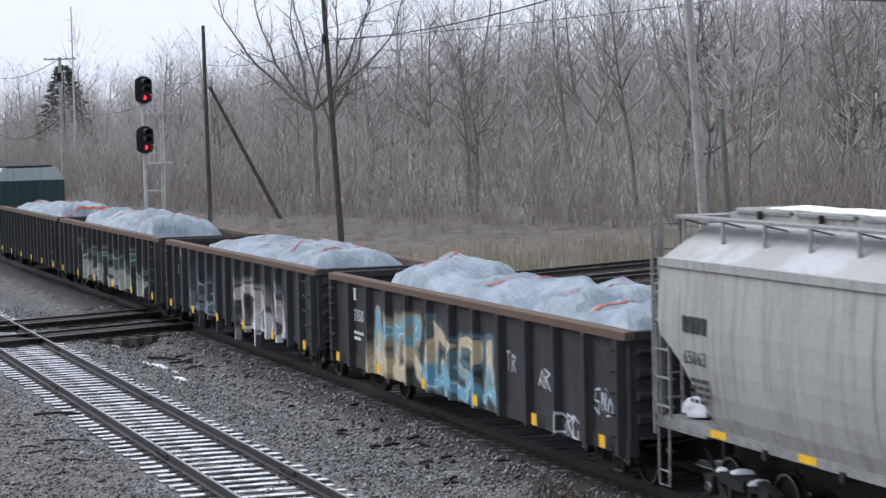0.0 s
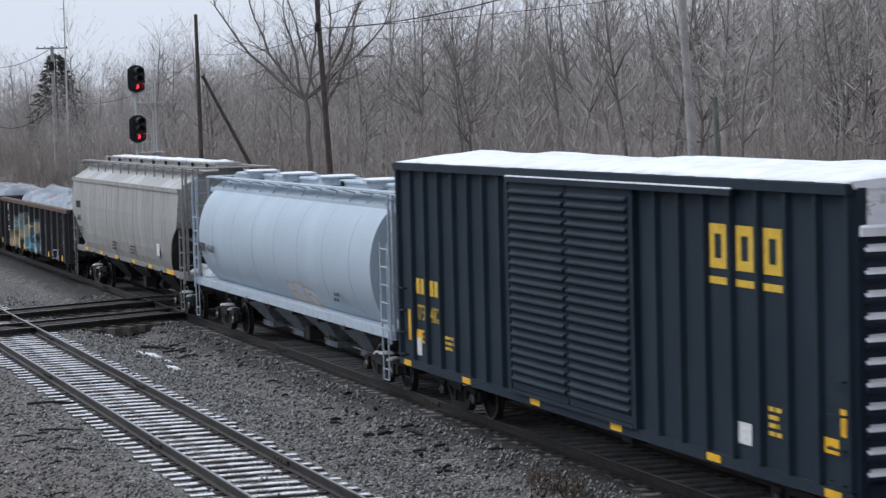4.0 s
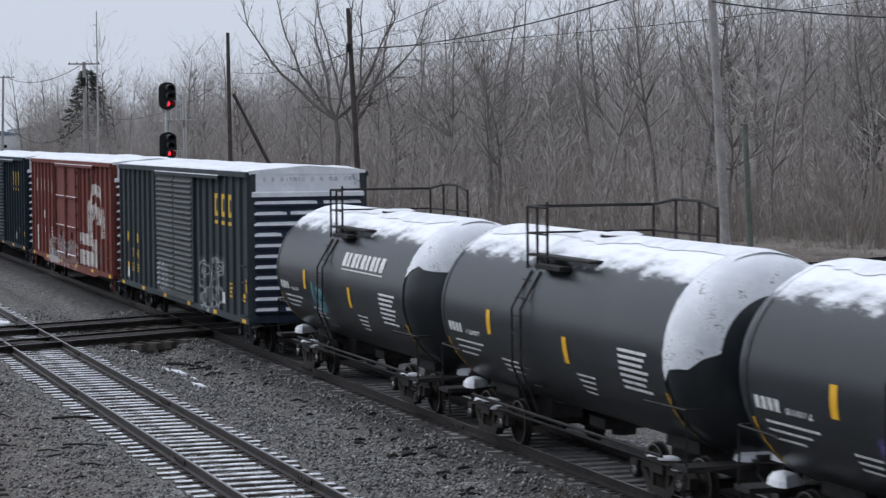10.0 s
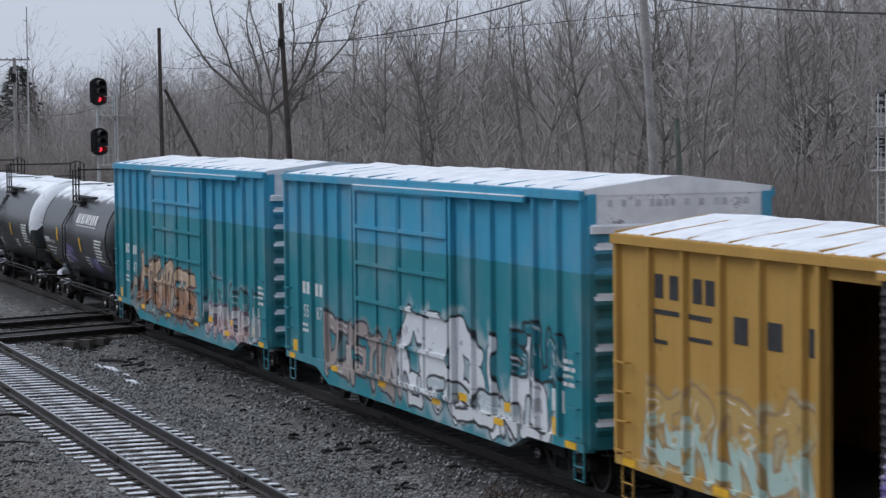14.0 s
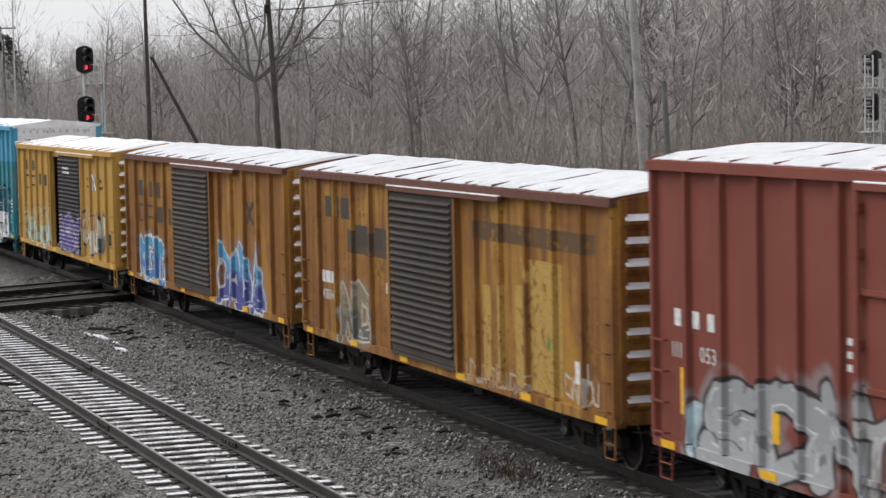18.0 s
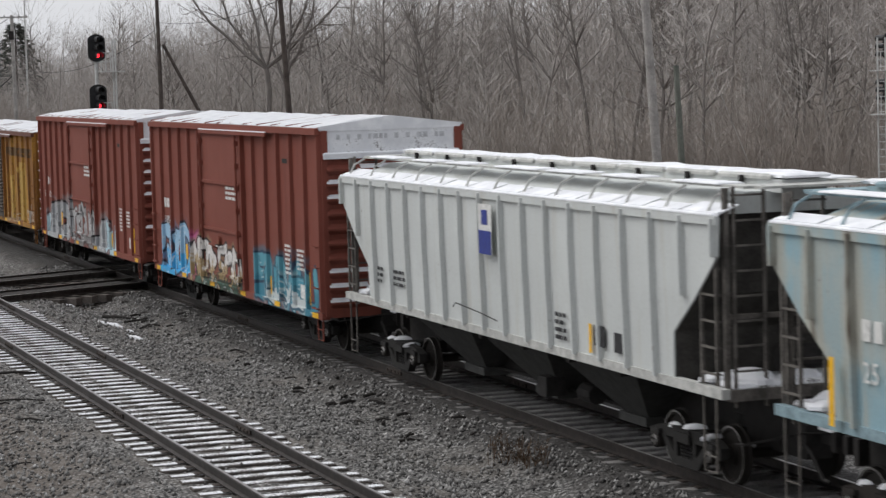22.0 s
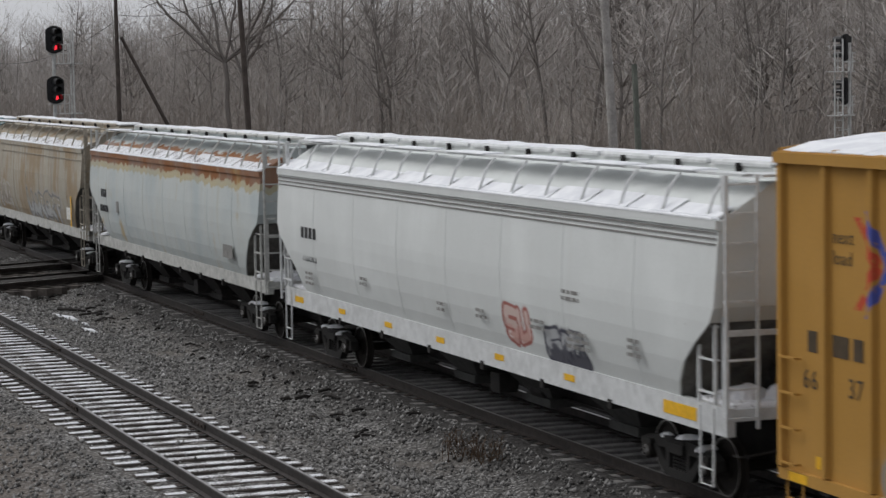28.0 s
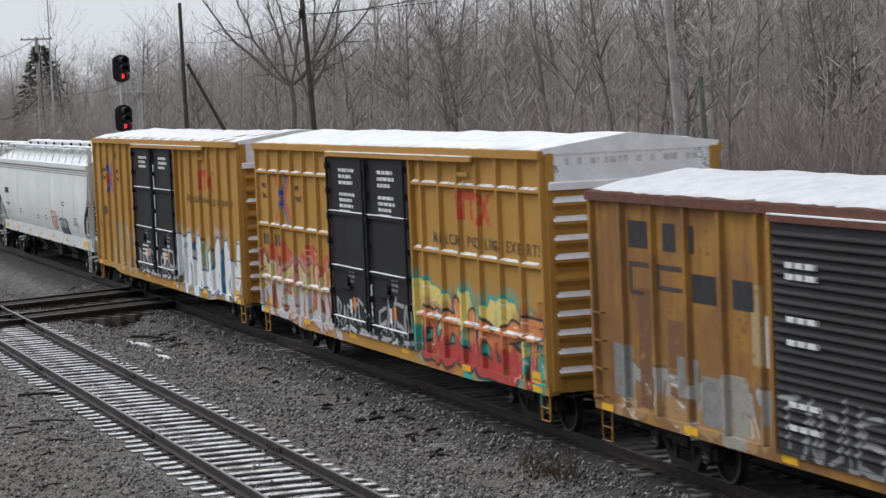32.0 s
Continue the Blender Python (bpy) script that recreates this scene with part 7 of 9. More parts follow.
# yellow box cars
YEL = (0.42, 0.245, 0.055)
YEL1 = paint("yellow_boxcar_paint", YEL, 0.2, rust_col=(0.15, 0.07, 0.028), streak=0.35, streak_col=(0.28, 0.16, 0.06), tags=((-7.2, -1.9, 1.1, 2.4, (0.40, 0.52, 0.46), (0.45, 0.30, 0.10), (0.30, 0.20, 0.10), 0.41, 20.0), (3.3, 5.2, 1.3, 2.5, (0.62, 0.58, 0.48), (0.45, 0.28, 0.10), (0.10, 0.08, 0.06), 0.52, 21.0), (5.4, 6.2, 1.35, 2.4, (0.10, 0.10, 0.10), (0.5, 0.52, 0.5), (0.05, 0.05, 0.05), 0.45, 23.0)), dirt=0.15)
YEL2 = paint("rusty_yellow_paint", (0.33, 0.165, 0.03), 0.42, rust_col=(0.11, 0.042, 0.016), streak=0.7, streak_col=(0.17, 0.065, 0.02), streak_lo=0.42, blotch=0.62, blotch_col=(0.19, 0.075, 0.018), tags=((-6.7, -3.5, 0.95, 2.35, (0.04, 0.15, 0.36), (0.05, 0.24, 0.42), (0.60, 0.63, 0.66), 0.62, 24.0), (1.8, 5.8, 0.95, 2.5, (0.05, 0.06, 0.24), (0.06, 0.26, 0.46), (0.55, 0.58, 0.60), 0.6, 25.0)))
YEL_PATCH = (0.44, 0.28, 0.07)
YEL3 = paint("patched_yellow_paint", (0.37, 0.19, 0.03), 0.5, rust_col=(0.10, 0.04, 0.016), streak=0.9, streak_col=(0.15, 0.06, 0.018), streak_lo=0.42, blotch=0.62, blotch_col=(0.215, 0.082, 0.018), dirt=0.5,
             marks=(("rect", (2.1, 7.2, 3.5, 3.82), (0.10, 0.058, 0.028)), ("rect", (-5.0, -2.5, 2.85, 3.3), (0.065, 0.05, 0.035)), ("rect", (2.5, 2.85, 1.2, 2.75), YEL_PATCH), ("rect", (3.2, 3.5, 1.2, 2.8), YEL_PATCH),
                    ("rect", (3.95, 4.35, 1.2, 2.85), YEL_PATCH), ("rect", (4.6, 5.9, 1.2, 3.3), YEL_PATCH), ("stroke", (4.9, 2.7, 4.3, 3.3, 0.11), YEL_PATCH), ("rect", (5.3, 5.48, 1.9, 2.1), (0.03, 0.24, 0.06))),
             tags=((-5.5, -3.6, 1.0, 2.2, (0.10, 0.10, 0.085), (0.20, 0.17, 0.11), (0.45, 0.42, 0.36), 0.6, 26.0), (1.6, 4.6, 1.05, 1.45, (0.40, 0.25, 0.06), (0.50, 0.48, 0.42), (0.40, 0.36, 0.28), -0.12, 27.0), (5.9, 7.3, 1.2, 1.65, (0.55, 0.53, 0.48), (0.5, 0.48, 0.42), (0.50, 0.48, 0.43), -0.13, 29.0)))
YEL_END = paint("yellow_end_paint", (0.34, 0.19, 0.045), 0.2, rust_col=(0.12, 0.06, 0.03))
BLACK_DOOR = paint("black_door_paint", (0.035, 0.033, 0.034), 0.12, streak=0.3, streak_col=(0.08, 0.075, 0.07), tags=((-0.4, 3.1, 1.1, 2.3, (0.14, 0.10, 0.30), (0.10, 0.07, 0.22), (0.42, 0.40, 0.52), 0.68, 28.0),))
BROWN_DOOR = paint("sooty_door_paint", (0.055, 0.045, 0.038), 0.3, streak=0.4, streak_col=(0.11, 0.08, 0.05))
RAIL_TRIM = plain("rust_red_trim", (0.12, 0.05, 0.035), 0.75, vary=0.3)


def word_blocks(car, x, z, n, w, h, gap, mat, mark=True):
    """A brand word as plain blocks, with the bent-line emblem under it."""
    bars(car, x, z, n, w, h, gap, mat)
    if mark:
        patches(car, "emblem_line", [(x, x + 1.9, z - 0.18, z - 0.11), (x, x + 0.09, z - 0.55, z - 0.18), (x + 1.0, x + 1.09, z - 0.42, z - 0.18), (x + 1.0, x + 1.9, z - 0.48, z - 0.42), (x, x + 0.5, z - 0.60, z - 0.54)], mat)


def cross_mark(car, x, z, s, ma, mb):
    y = -HALF - 0.006
    for k, m in ((-1, ma), (1, mb)):
        b = Build()
        w = s * 0.32
        b.loft([[(x - k * s * 0.5 - w / 2, y, z - s * 0.45), (x - k * s * 0.5 + w / 2, y, z - s * 0.45), (x + k * s * 0.5 + w / 2, y, z + s * 0.45), (x + k * s * 0.5 - w / 2, y, z + s * 0.45)],
                [(x - k * s * 0.5 - w / 2, y - 0.004 - 0.002 * k, z - s * 0.45), (x - k * s * 0.5 + w / 2, y - 0.004 - 0.002 * k, z - s * 0.45), (x + k * s * 0.5 + w / 2, y - 0.004 - 0.002 * k, z + s * 0.45), (x + k * s * 0.5 - w / 2, y - 0.004 - 0.002 * k, z + s * 0.45)]])
        part("emblem_stroke", b, m, car)


car, h = boxcar(144.52, 160.44, 4.38, 0.99, YEL1, YEL_END, YEL1, "yellow box car with its black door slid half open", 14, [(-0.26, 3.15, "louver", BLACK_DOOR)], box, 13, 0.05, 0.22, end_ribs=9, door_open=(-1.67, 1.5), seed=10, end_panel=False)
bars(car, -6.75, 3.55, 4, 0.28, 0.34, 0.38, BLACK), word_blocks(car, -6.75, 3.5, 0, 0.3, 0.3, 0.3, BLACK), bars(car, -4.2, 3.1, 3, 0.4, 0.36, 0.55, BLACK)
cross_mark(car, 4.95, 3.45, 0.55, WHITE, plain("grey_blue_stencil", (0.3, 0.34, 0.42)))
lettering(car, "next", 3.85, 3.48, 0.14, BLACK), lettering(car, "load", 3.85, 3.26, 0.14, BLACK), lettering(car, "any", 5.65, 3.48, 0.14, BLACK), lettering(car, "road", 5.65, 3.26, 0.14, BLACK)
fine_print(car, 0.7, 3.75, 1.3, 2, 0.13, WHITE, -HALF - 0.152)
patches(car, "stencil_box", [(6.8, 7.2, 1.6, 2.0)], BLACK)
car, h = boxcar(162.07, 178.08, 4.38, 0.99, YEL2, YEL_END, RAIL_TRIM, "rust-stained yellow-brown box car with blue spray paint", 14, [(-2.2, 1.45, "louver", BROWN_DOOR)], box, 13, 0.05, 0.22, end_ribs=9, seed=11, rusty=True, end_panel=False)
bars(car, -6.6, 3.3, 4, 0.42, 0.42, 0.22, BROWN_DOOR), word_blocks(car, -6.6, 3.2, 0, 0.3, 0.3, 0.3, BROWN_DOOR), bars(car, -4.6, 2.65, 3, 0.5, 0.42, 0.25, BROWN_DOOR)
cross_mark(car, 4.9, 3.3, 0.6, BROWN_DOOR, BROWN_DOOR)
car, h = boxcar(179.27, 195.24, 4.38, 0.99, YEL3, YEL3, RAIL_TRIM, "patched mustard box car with sooty louvred door", 14, [(-2.05, 1.3, "louver", BROWN_DOOR)], box, 13, 0.05, 0.22, end_ribs=9, seed=12, rusty=True, end_panel=False)
bars(car, -6.4, 3.5, 4, 0.40, 0.42, 0.12, BROWN_DOOR), bars(car, -4.4, 3.0, 4, 0.48, 0.42, 0.1, BROWN_DOOR)
bars(car, -6.8, 2.15, 2, 0.16, 0.24, 0.06, WHITE), bars(car, -5.9, 2.15, 2, 0.16, 0.24, 0.06, WHITE), lettering(car, "43", -6.8, 1.8, 0.22, WHITE), lettering(car, "004", -6.1, 1.8, 0.22, WHITE)
patches(car, "card", [(6.4, 6.9, 1.5, 1.85), (-2.6, -2.3, 2.2, 2.4)], WHITE)

# oxide-red high box cars
OXIDE = (0.185, 0.052, 0.036)
RED1 = paint("oxide_red_paint", OXIDE, 0.1, rust_col=(0.10, 0.035, 0.025), streak=0.4, streak_col=(0.12, 0.036, 0.027), dirt=0.18, tags=((-6.9, -5.6, 1.0, 1.9, (0.36, 0.52, 0.58), (0.42, 0.56, 0.60), (0.10, 0.05, 0.05), 0.8, 30.0), (-6.3, -1.9, 0.9, 2.25, (0.36, 0.37, 0.38), (0.30, 0.31, 0.32), (0.02, 0.02, 0.022), 0.95, 31.0), (-2.1, 1.6, 0.9, 2.2, (0.27, 0.26, 0.26), (0.36, 0.36, 0.36), (0.05, 0.04, 0.04), 0.6, 32.0), (1.5, 3.2, 0.9, 2.3, (0.34, 0.35, 0.36), (0.38, 0.39, 0.40), (0.02, 0.02, 0.022), 0.9, 33.0), (2.9, 4.3, 0.9, 1.9, (0.40, 0.56, 0.62), (0.38, 0.54, 0.60), (0.14, 0.07, 0.07), 0.6, 34.0)))
RED2 = paint("oxide_red_paint_tagged", OXIDE, 0.1, rust_col=(0.10, 0.035, 0.025), streak=0.4, streak_col=(0.12, 0.036, 0.027), dirt=0.18, tags=((-4.2, -3.2, 1.1, 2.2, (0.45, 0.09, 0.22), (0.42, 0.10, 0.24), (0.22, 0.04, 0.10), 0.7, 39.0), (-7.3, -3.8, 0.85, 2.3, (0.06, 0.36, 0.66), (0.30, 0.48, 0.64), (0.02, 0.03, 0.05), 0.66, 35.0), (-3.7, 1.4, 0.95, 2.15, (0.34, 0.25, 0.13), (0.62, 0.60, 0.58), (0.03, 0.03, 0.03), 0.55, 36.0), (-3.4, 1.4, 0.8, 1.2, (0.06, 0.11, 0.08), (0.07, 0.13, 0.10), (0.04, 0.05, 0.04), 0.6, 36.5), (2.5, 7.4, 0.9, 2.2, (0.05, 0.20, 0.27), (0.10, 0.30, 0.37), (0.02, 0.05, 0.09), 0.75, 37.0), (3.0, 6.6, 1.0, 1.8, (0.50, 0.54, 0.54), (0.08, 0.28, 0.36), (0.03, 0.09, 0.13), 0.9, 38.0)))
for k, (a, b, m) in enumerate(((196.52, 212.24, RED1), (214.07, 229.94, RED2))):
    car, h = boxcar(a, b, 4.97, 0.95, m, m, m, "oxide-red box car with grey and black spray-painted letters" if k == 0 else "oxide-red box car with blue and teal spray-painted letters", 15, [(-2.05, 1.6, "pool", m, None, False)], box, 13, 0.05, 0.17, end_ribs=10, caked=0.5, seed=14 + k, roof_snow=ROOF_FROST)
    bars(car, -7.0, 2.72, 2, 0.2, 0.24, 0.06, WHITE), bars(car, -6.2, 2.72, 1, 0.2, 0.24, 0.06, WHITE), lettering(car, "111", -7.0, 2.28, 0.22, WHITE), lettering(car, "053" if k == 0 else "058", -6.3, 2.28, 0.22, WHITE)
    fine_print(car, 0.25, 3.45, 1.3, 3, 0.12, WHITE, -HALF - 0.097), fine_print(car, 5.2, 2.35, 0.5, 7, 0.1, WHITE), fine_print(car, 6.2, 2.3, 0.6, 5, 0.1, WHITE), fine_print(car, -2.6, 2.9, 0.4, 3, 0.16, WHITE)
    patches(car, "reflector", [(-7.05, -6.9, 1.5, 2.15), (-4.4, -4.2, 1.45, 1.85), (3.7, 3.85, 1.2, 1.6), (6.75, 6.95, 1.2, 1.9)], REFLECT)
    patches(car, "stencil_box", [(6.2, 6.65, 1.3, 1.6)], WHITE)
    patches(car, "placard", [(-2.35, -2.15, 4.35, 4.5), (5.0, 5.4, 4.2, 4.3)], DARK_IRON)

# ribbed hoppers
RIBBED = ((1.66, 1.50, 1.55), (2.35, 1.52, 1.5), (2.9, 1.54, 0.75), (3.5, 1.55, 0.05), (4.02, 1.55, 0.0))
WHITE_HOP = paint("off_white_hopper_paint", (0.52, 0.54, 0.53), 0.1, streak=0.35, streak_col=(0.40, 0.37, 0.30), dirt=0.12)
# end frames: grime, and the dim light of the recessed end as darker colour
END_SHADE_GRIME = plain("shaded_grimy_end_frame", (0.11, 0.10, 0.09), 0.8, vary=0.5, scale=3)
WHITE_STEEL = plain("off_white_frame", (0.42, 0.42, 0.40), 0.7, vary=0.25)
car, h = hopper(231.4, 248.4, WHITE_HOP, WHITE_STEEL, "off-white ribbed covered hopper with a blue emblem panel", RIBBED, 1.56, 0.14, ribs=17, walk_z=4.42, walk_y=0.95, n_bays=3, group="covered hoppers", seed=16, bay_mat=plain("grey_bay", (0.045, 0.045, 0.043), 0.8, vary=0.3), end_in=0.95, end_mat=END_SHADE_GRIME)
BLUE = plain("blue_stencil", (0.03, 0.045, 0.22), 0.6)
patches(car, "emblem_panel", [(-0.38, 0.24, 3.0, 3.85)], WHITE, -HALF - 0.098), patches(car, "emblem_panel", [(-0.36, 0.22, 3.0, 3.4)], BLUE, -HALF - 0.104), patches(car, "emblem_mark", [(-0.22, 0.06, 3.5, 3.75)], BLUE, -HALF - 0.104)
patches(car, "stencil_box", [(4.25, 4.65, 1.88, 2.2), (5.0, 5.4, 1.85, 2.15)], BLACK, -HALF - 0.002), patches(car, "reflector", [(4.05, 4.15, 1.75, 2.2)], REFLECT, -HALF - 0.002)
fine_print(car, -6.3, 2.3, 0.4, 3, 0.12, BLACK, -HALF - 0.002), fine_print(car, -5.3, 2.3, 0.7, 3, 0.12, BLACK, -HALF - 0.002), fine_print(car, 3.0, 2.2, 0.5, 4, 0.12, BLACK, -HALF - 0.002)
part("bent_grab", Build().path([(-1.9, -1.6, 1.95), (-1.6, -1.66, 2.05), (-0.4, -1.66, 1.98), (0.3, -1.62, 1.9)], 0.011, 5), DARK_IRON, car)
BLUE_HOP = paint("rust_streaked_blue_paint", (0.24, 0.37, 0.42), 0.12, rust_col=(0.10, 0.065, 0.045), streak=0.55, streak_col=(0.36, 0.37, 0.34), blotch=0.5, blotch_col=(0.38, 0.42, 0.40), dirt=0.15, streak_lo=0.42, rib_rust=(-8.4, 16.8 / 17))
BLUE_STEEL = plain("blue_grey_frame", (0.20, 0.28, 0.31), 0.7, vary=0.3)
car, h = hopper(249.9, 266.9, BLUE_HOP, BLUE_STEEL, "rust-streaked pale blue ribbed covered hopper", RIBBED, 1.56, 0.14, ribs=17, walk_z=4.42, walk_y=0.95, n_bays=3, group="covered hoppers", seed=17, rusty=True, end_in=0.95, end_mat=END_SHADE_GRIME)
bars(car, -6.2, 2.75, 2, 0.2, 0.26, 0.08, WHITE), bars(car, -5.2, 2.75, 2, 0.2, 0.26, 0.08, WHITE), lettering(car, "25", -6.2, 2.25, 0.26, WHITE), lettering(car, "20", -5.2, 2.25, 0.26, WHITE), lettering(car, "52", -4.3, 2.2, 0.22, WHITE)
patches(car, "stencil_box", [(4.35, 4.75, 1.8, 2.12), (5.35, 5.75, 1.8, 2.12)], WHITE, -HALF - 0.002), patches(car, "stencil_box", [(4.42, 4.68, 1.85, 2.06), (5.42, 5.68, 1.85, 2.06)], BLACK, -HALF - 0.007)
patches(car, "reflector", [(-6.85, -6.72, 1.65, 2.5), (-3.2, -3.05, 1.7, 2.05), (0.8, 0.95, 1.7, 2.0)], REFLECT, -HALF - 0.1)

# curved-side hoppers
# a greyer slope sheet colour, still darkened for the shade under the body
GREY_SLOPE = plain("grey_shaded_slope_sheet", (0.12, 0.115, 0.105), 0.85, vary=0.4, scale=3)
DIRTY_SNOW = snow_material("dirty_thin_snow", 0.42)
TAN = paint("rusty_tan_hopper_paint", (0.36, 0.335, 0.28), 0.1, rust_col=(0.20, 0.11, 0.05), streak=0.45, streak_col=(0.26, 0.165, 0.08), streak_lo=0.44, blotch=0.45, blotch_col=(0.29, 0.21, 0.12), tags=((-6.2, -3.0, 1.75, 2.5, (0.26, 0.23, 0.19), (0.30, 0.27, 0.22), (0.42, 0.40, 0.37), 0.38, 40.0), (-0.1, 5.2, 1.6, 2.45, (0.42, 0.43, 0.43), (0.33, 0.30, 0.24), (0.19, 0.19, 0.195), 0.66, 41.0)))
TAN_STEEL = plain("tan_frame", (0.30, 0.27, 0.22), 0.75, vary=0.3)
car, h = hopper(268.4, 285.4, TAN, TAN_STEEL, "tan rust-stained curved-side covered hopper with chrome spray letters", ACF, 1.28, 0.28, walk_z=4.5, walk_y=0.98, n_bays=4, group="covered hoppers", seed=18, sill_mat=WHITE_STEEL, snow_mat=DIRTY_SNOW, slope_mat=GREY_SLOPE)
part("seam_strip", Build().box(-h + 0.05, h - 0.05, -1.572, -1.55, 3.58, 3.61), TAN_STEEL, car)
patches(car, "faded_panel", [(-7.1, -6.3, 2.65, 2.9)], WHITE, -1.605), bars(car, -7.0, 2.3, 5, 0.14, 0.2, 0.05, WHITE, -1.59)
patches(car, "stencil_box", [(6.2, 6.75, 1.8, 2.15)], WHITE, -1.56), patches(car, "reflector", [(6.95, 7.1, 1.6, 2.5)], REFLECT, -1.6)
RUSTY_WHITE = paint("rust_edged_white_paint", (0.49, 0.52, 0.51), 0.12, rust_col=(0.33, 0.18, 0.05), streak=0.3, streak_col=(0.42, 0.37, 0.26), bands=((3.5, 3.8, (0.44, 0.39, 0.26)), (3.66, 4.2, (0.24, 0.095, 0.03))), drip=0.5, dirt=0.12, blotch=0.05, blotch_col=(0.42, 0.30, 0.12))
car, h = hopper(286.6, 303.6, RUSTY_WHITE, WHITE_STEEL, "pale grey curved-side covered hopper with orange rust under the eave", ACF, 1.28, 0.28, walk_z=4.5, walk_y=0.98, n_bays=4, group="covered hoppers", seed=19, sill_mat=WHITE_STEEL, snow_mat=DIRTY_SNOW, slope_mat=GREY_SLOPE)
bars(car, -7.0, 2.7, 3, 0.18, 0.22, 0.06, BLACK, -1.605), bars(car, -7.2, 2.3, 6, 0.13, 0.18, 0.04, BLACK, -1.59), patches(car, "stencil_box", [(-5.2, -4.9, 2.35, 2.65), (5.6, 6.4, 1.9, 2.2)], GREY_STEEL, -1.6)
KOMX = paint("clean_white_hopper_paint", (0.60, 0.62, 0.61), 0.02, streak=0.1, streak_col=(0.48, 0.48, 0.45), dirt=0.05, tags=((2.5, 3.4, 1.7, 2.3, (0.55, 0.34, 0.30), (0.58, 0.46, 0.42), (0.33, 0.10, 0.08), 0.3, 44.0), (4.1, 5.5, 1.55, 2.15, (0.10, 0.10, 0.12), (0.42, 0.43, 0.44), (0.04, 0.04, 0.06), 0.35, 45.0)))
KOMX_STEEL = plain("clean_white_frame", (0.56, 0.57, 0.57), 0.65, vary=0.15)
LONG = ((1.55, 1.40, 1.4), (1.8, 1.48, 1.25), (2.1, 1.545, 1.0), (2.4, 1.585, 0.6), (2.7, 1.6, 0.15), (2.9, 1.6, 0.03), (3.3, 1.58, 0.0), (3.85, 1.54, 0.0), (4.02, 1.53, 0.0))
# white car, but its bays are coloured near black as shade
car, h = hopper(305.0, 324.7, KOMX, KOMX_STEEL, "clean white curved-side covered hopper with small red and black tags", LONG, 1.2, 0.38, walk_z=4.62, walk_y=0.98, n_bays=4, group="covered hoppers", seed=20, n_hatch=10, slope_mat=GREY_SLOPE, bay_mat=plain("shaded_bay", (0.05, 0.05, 0.048), 0.8, vary=0.3))
for k in range(4):
    part("eave_line", Build().box(-h + 0.05, h - 0.05, -1.56, -1.545, 3.72 + 0.075 * k, 3.745 + 0.075 * k), GREY_STEEL, car)
bars(car, -8.15, 2.72, 4, 0.18, 0.22, 0.08, BLACK, -1.605), lettering(car, "720363", -8.15, 2.25, 0.2, BLACK, -1.575)
for x, z, w, n in ((-7.9, 2.0, 0.6, 3), (-4.5, 2.15, 0.5, 2), (-0.4, 2.05, 0.5, 2), (1.4, 2.1, 0.5, 2), (4.9, 2.7, 0.9, 2), (3.7, 2.15, 0.6, 2), (5.1, 2.1, 0.9, 3), (7.2, 2.2, 0.5, 3)):
    fine_print(car, x, z, w, n, 0.1, GREY_STEEL, -1.602)
patches(car, "reflector", [(-9.2, -8.6, 1.32, 1.44), (8.0, 9.0, 1.30, 1.48)] + [(x, x + 0.4, 1.34, 1.44) for x in (-6.3, -3.6, -0.9, 1.8, 4.6)], REFLECT, -1.435)

# high yellow pool cars with black double doors
TBX = (0.385, 0.208, 0.046)
POOL_MARKS = tuple((kind, args, {"r": (0.45, 0.06, 0.03), "b": (0.05, 0.08, 0.34)}[q]) for kind, args, q in (("stroke", (-7.25, 3.74, -7.75, 4.28, 0.085), "r"), ("stroke", (-7.75, 3.20, -7.25, 3.74, 0.085), "r"), ("stroke", (-6.95, 3.74, -6.45, 4.28, 0.085), "r"), ("stroke", (-6.45, 3.20, -6.95, 3.74, 0.085), "r"), ("stroke", (-7.12, 3.8, -7.52, 4.36, 0.075), "b"), ("stroke", (-7.08, 3.8, -6.68, 4.36, 0.075), "b"), ("stroke", (-7.52, 3.12, -7.12, 3.68, 0.075), "b"), ("stroke", (-6.68, 3.12, -7.08, 3.68, 0.075), "b"), ("rect", (-7.19, -7.01, 3.56, 3.92), "b"),
    ("rect", (4.85, 6.05, 4.08, 4.25), "r"), ("rect", (5.1, 5.36, 3.72, 4.08), "r"), ("rect", (5.62, 5.76, 3.72, 4.08), "r"), ("stroke", (6.12, 3.65, 6.62, 4.22, 0.1), "r"), ("stroke", (6.62, 3.65, 6.12, 4.22, 0.1), "r")))
TB1 = paint("clean_yellow_paint", TBX, 0.03, marks=POOL_MARKS, streak=0.12, streak_col=(0.30, 0.17, 0.06), dirt=0.12, tags=((1.5, 8.9, 0.95, 2.2, (0.30, 0.30, 0.12), (0.25, 0.27, 0.11), (0.10, 0.045, 0.02), 0.8, 49.0), (1.6, 8.8, 0.95, 2.55, (0.70, 0.71, 0.71), (0.66, 0.68, 0.69), (0.03, 0.13, 0.24), 1.0, 50.0), (-7.0, -3.6, 1.0, 2.3, (0.42, 0.26, 0.08), (0.40, 0.26, 0.10), (0.26, 0.24, 0.21), 0.68, 51.0)))
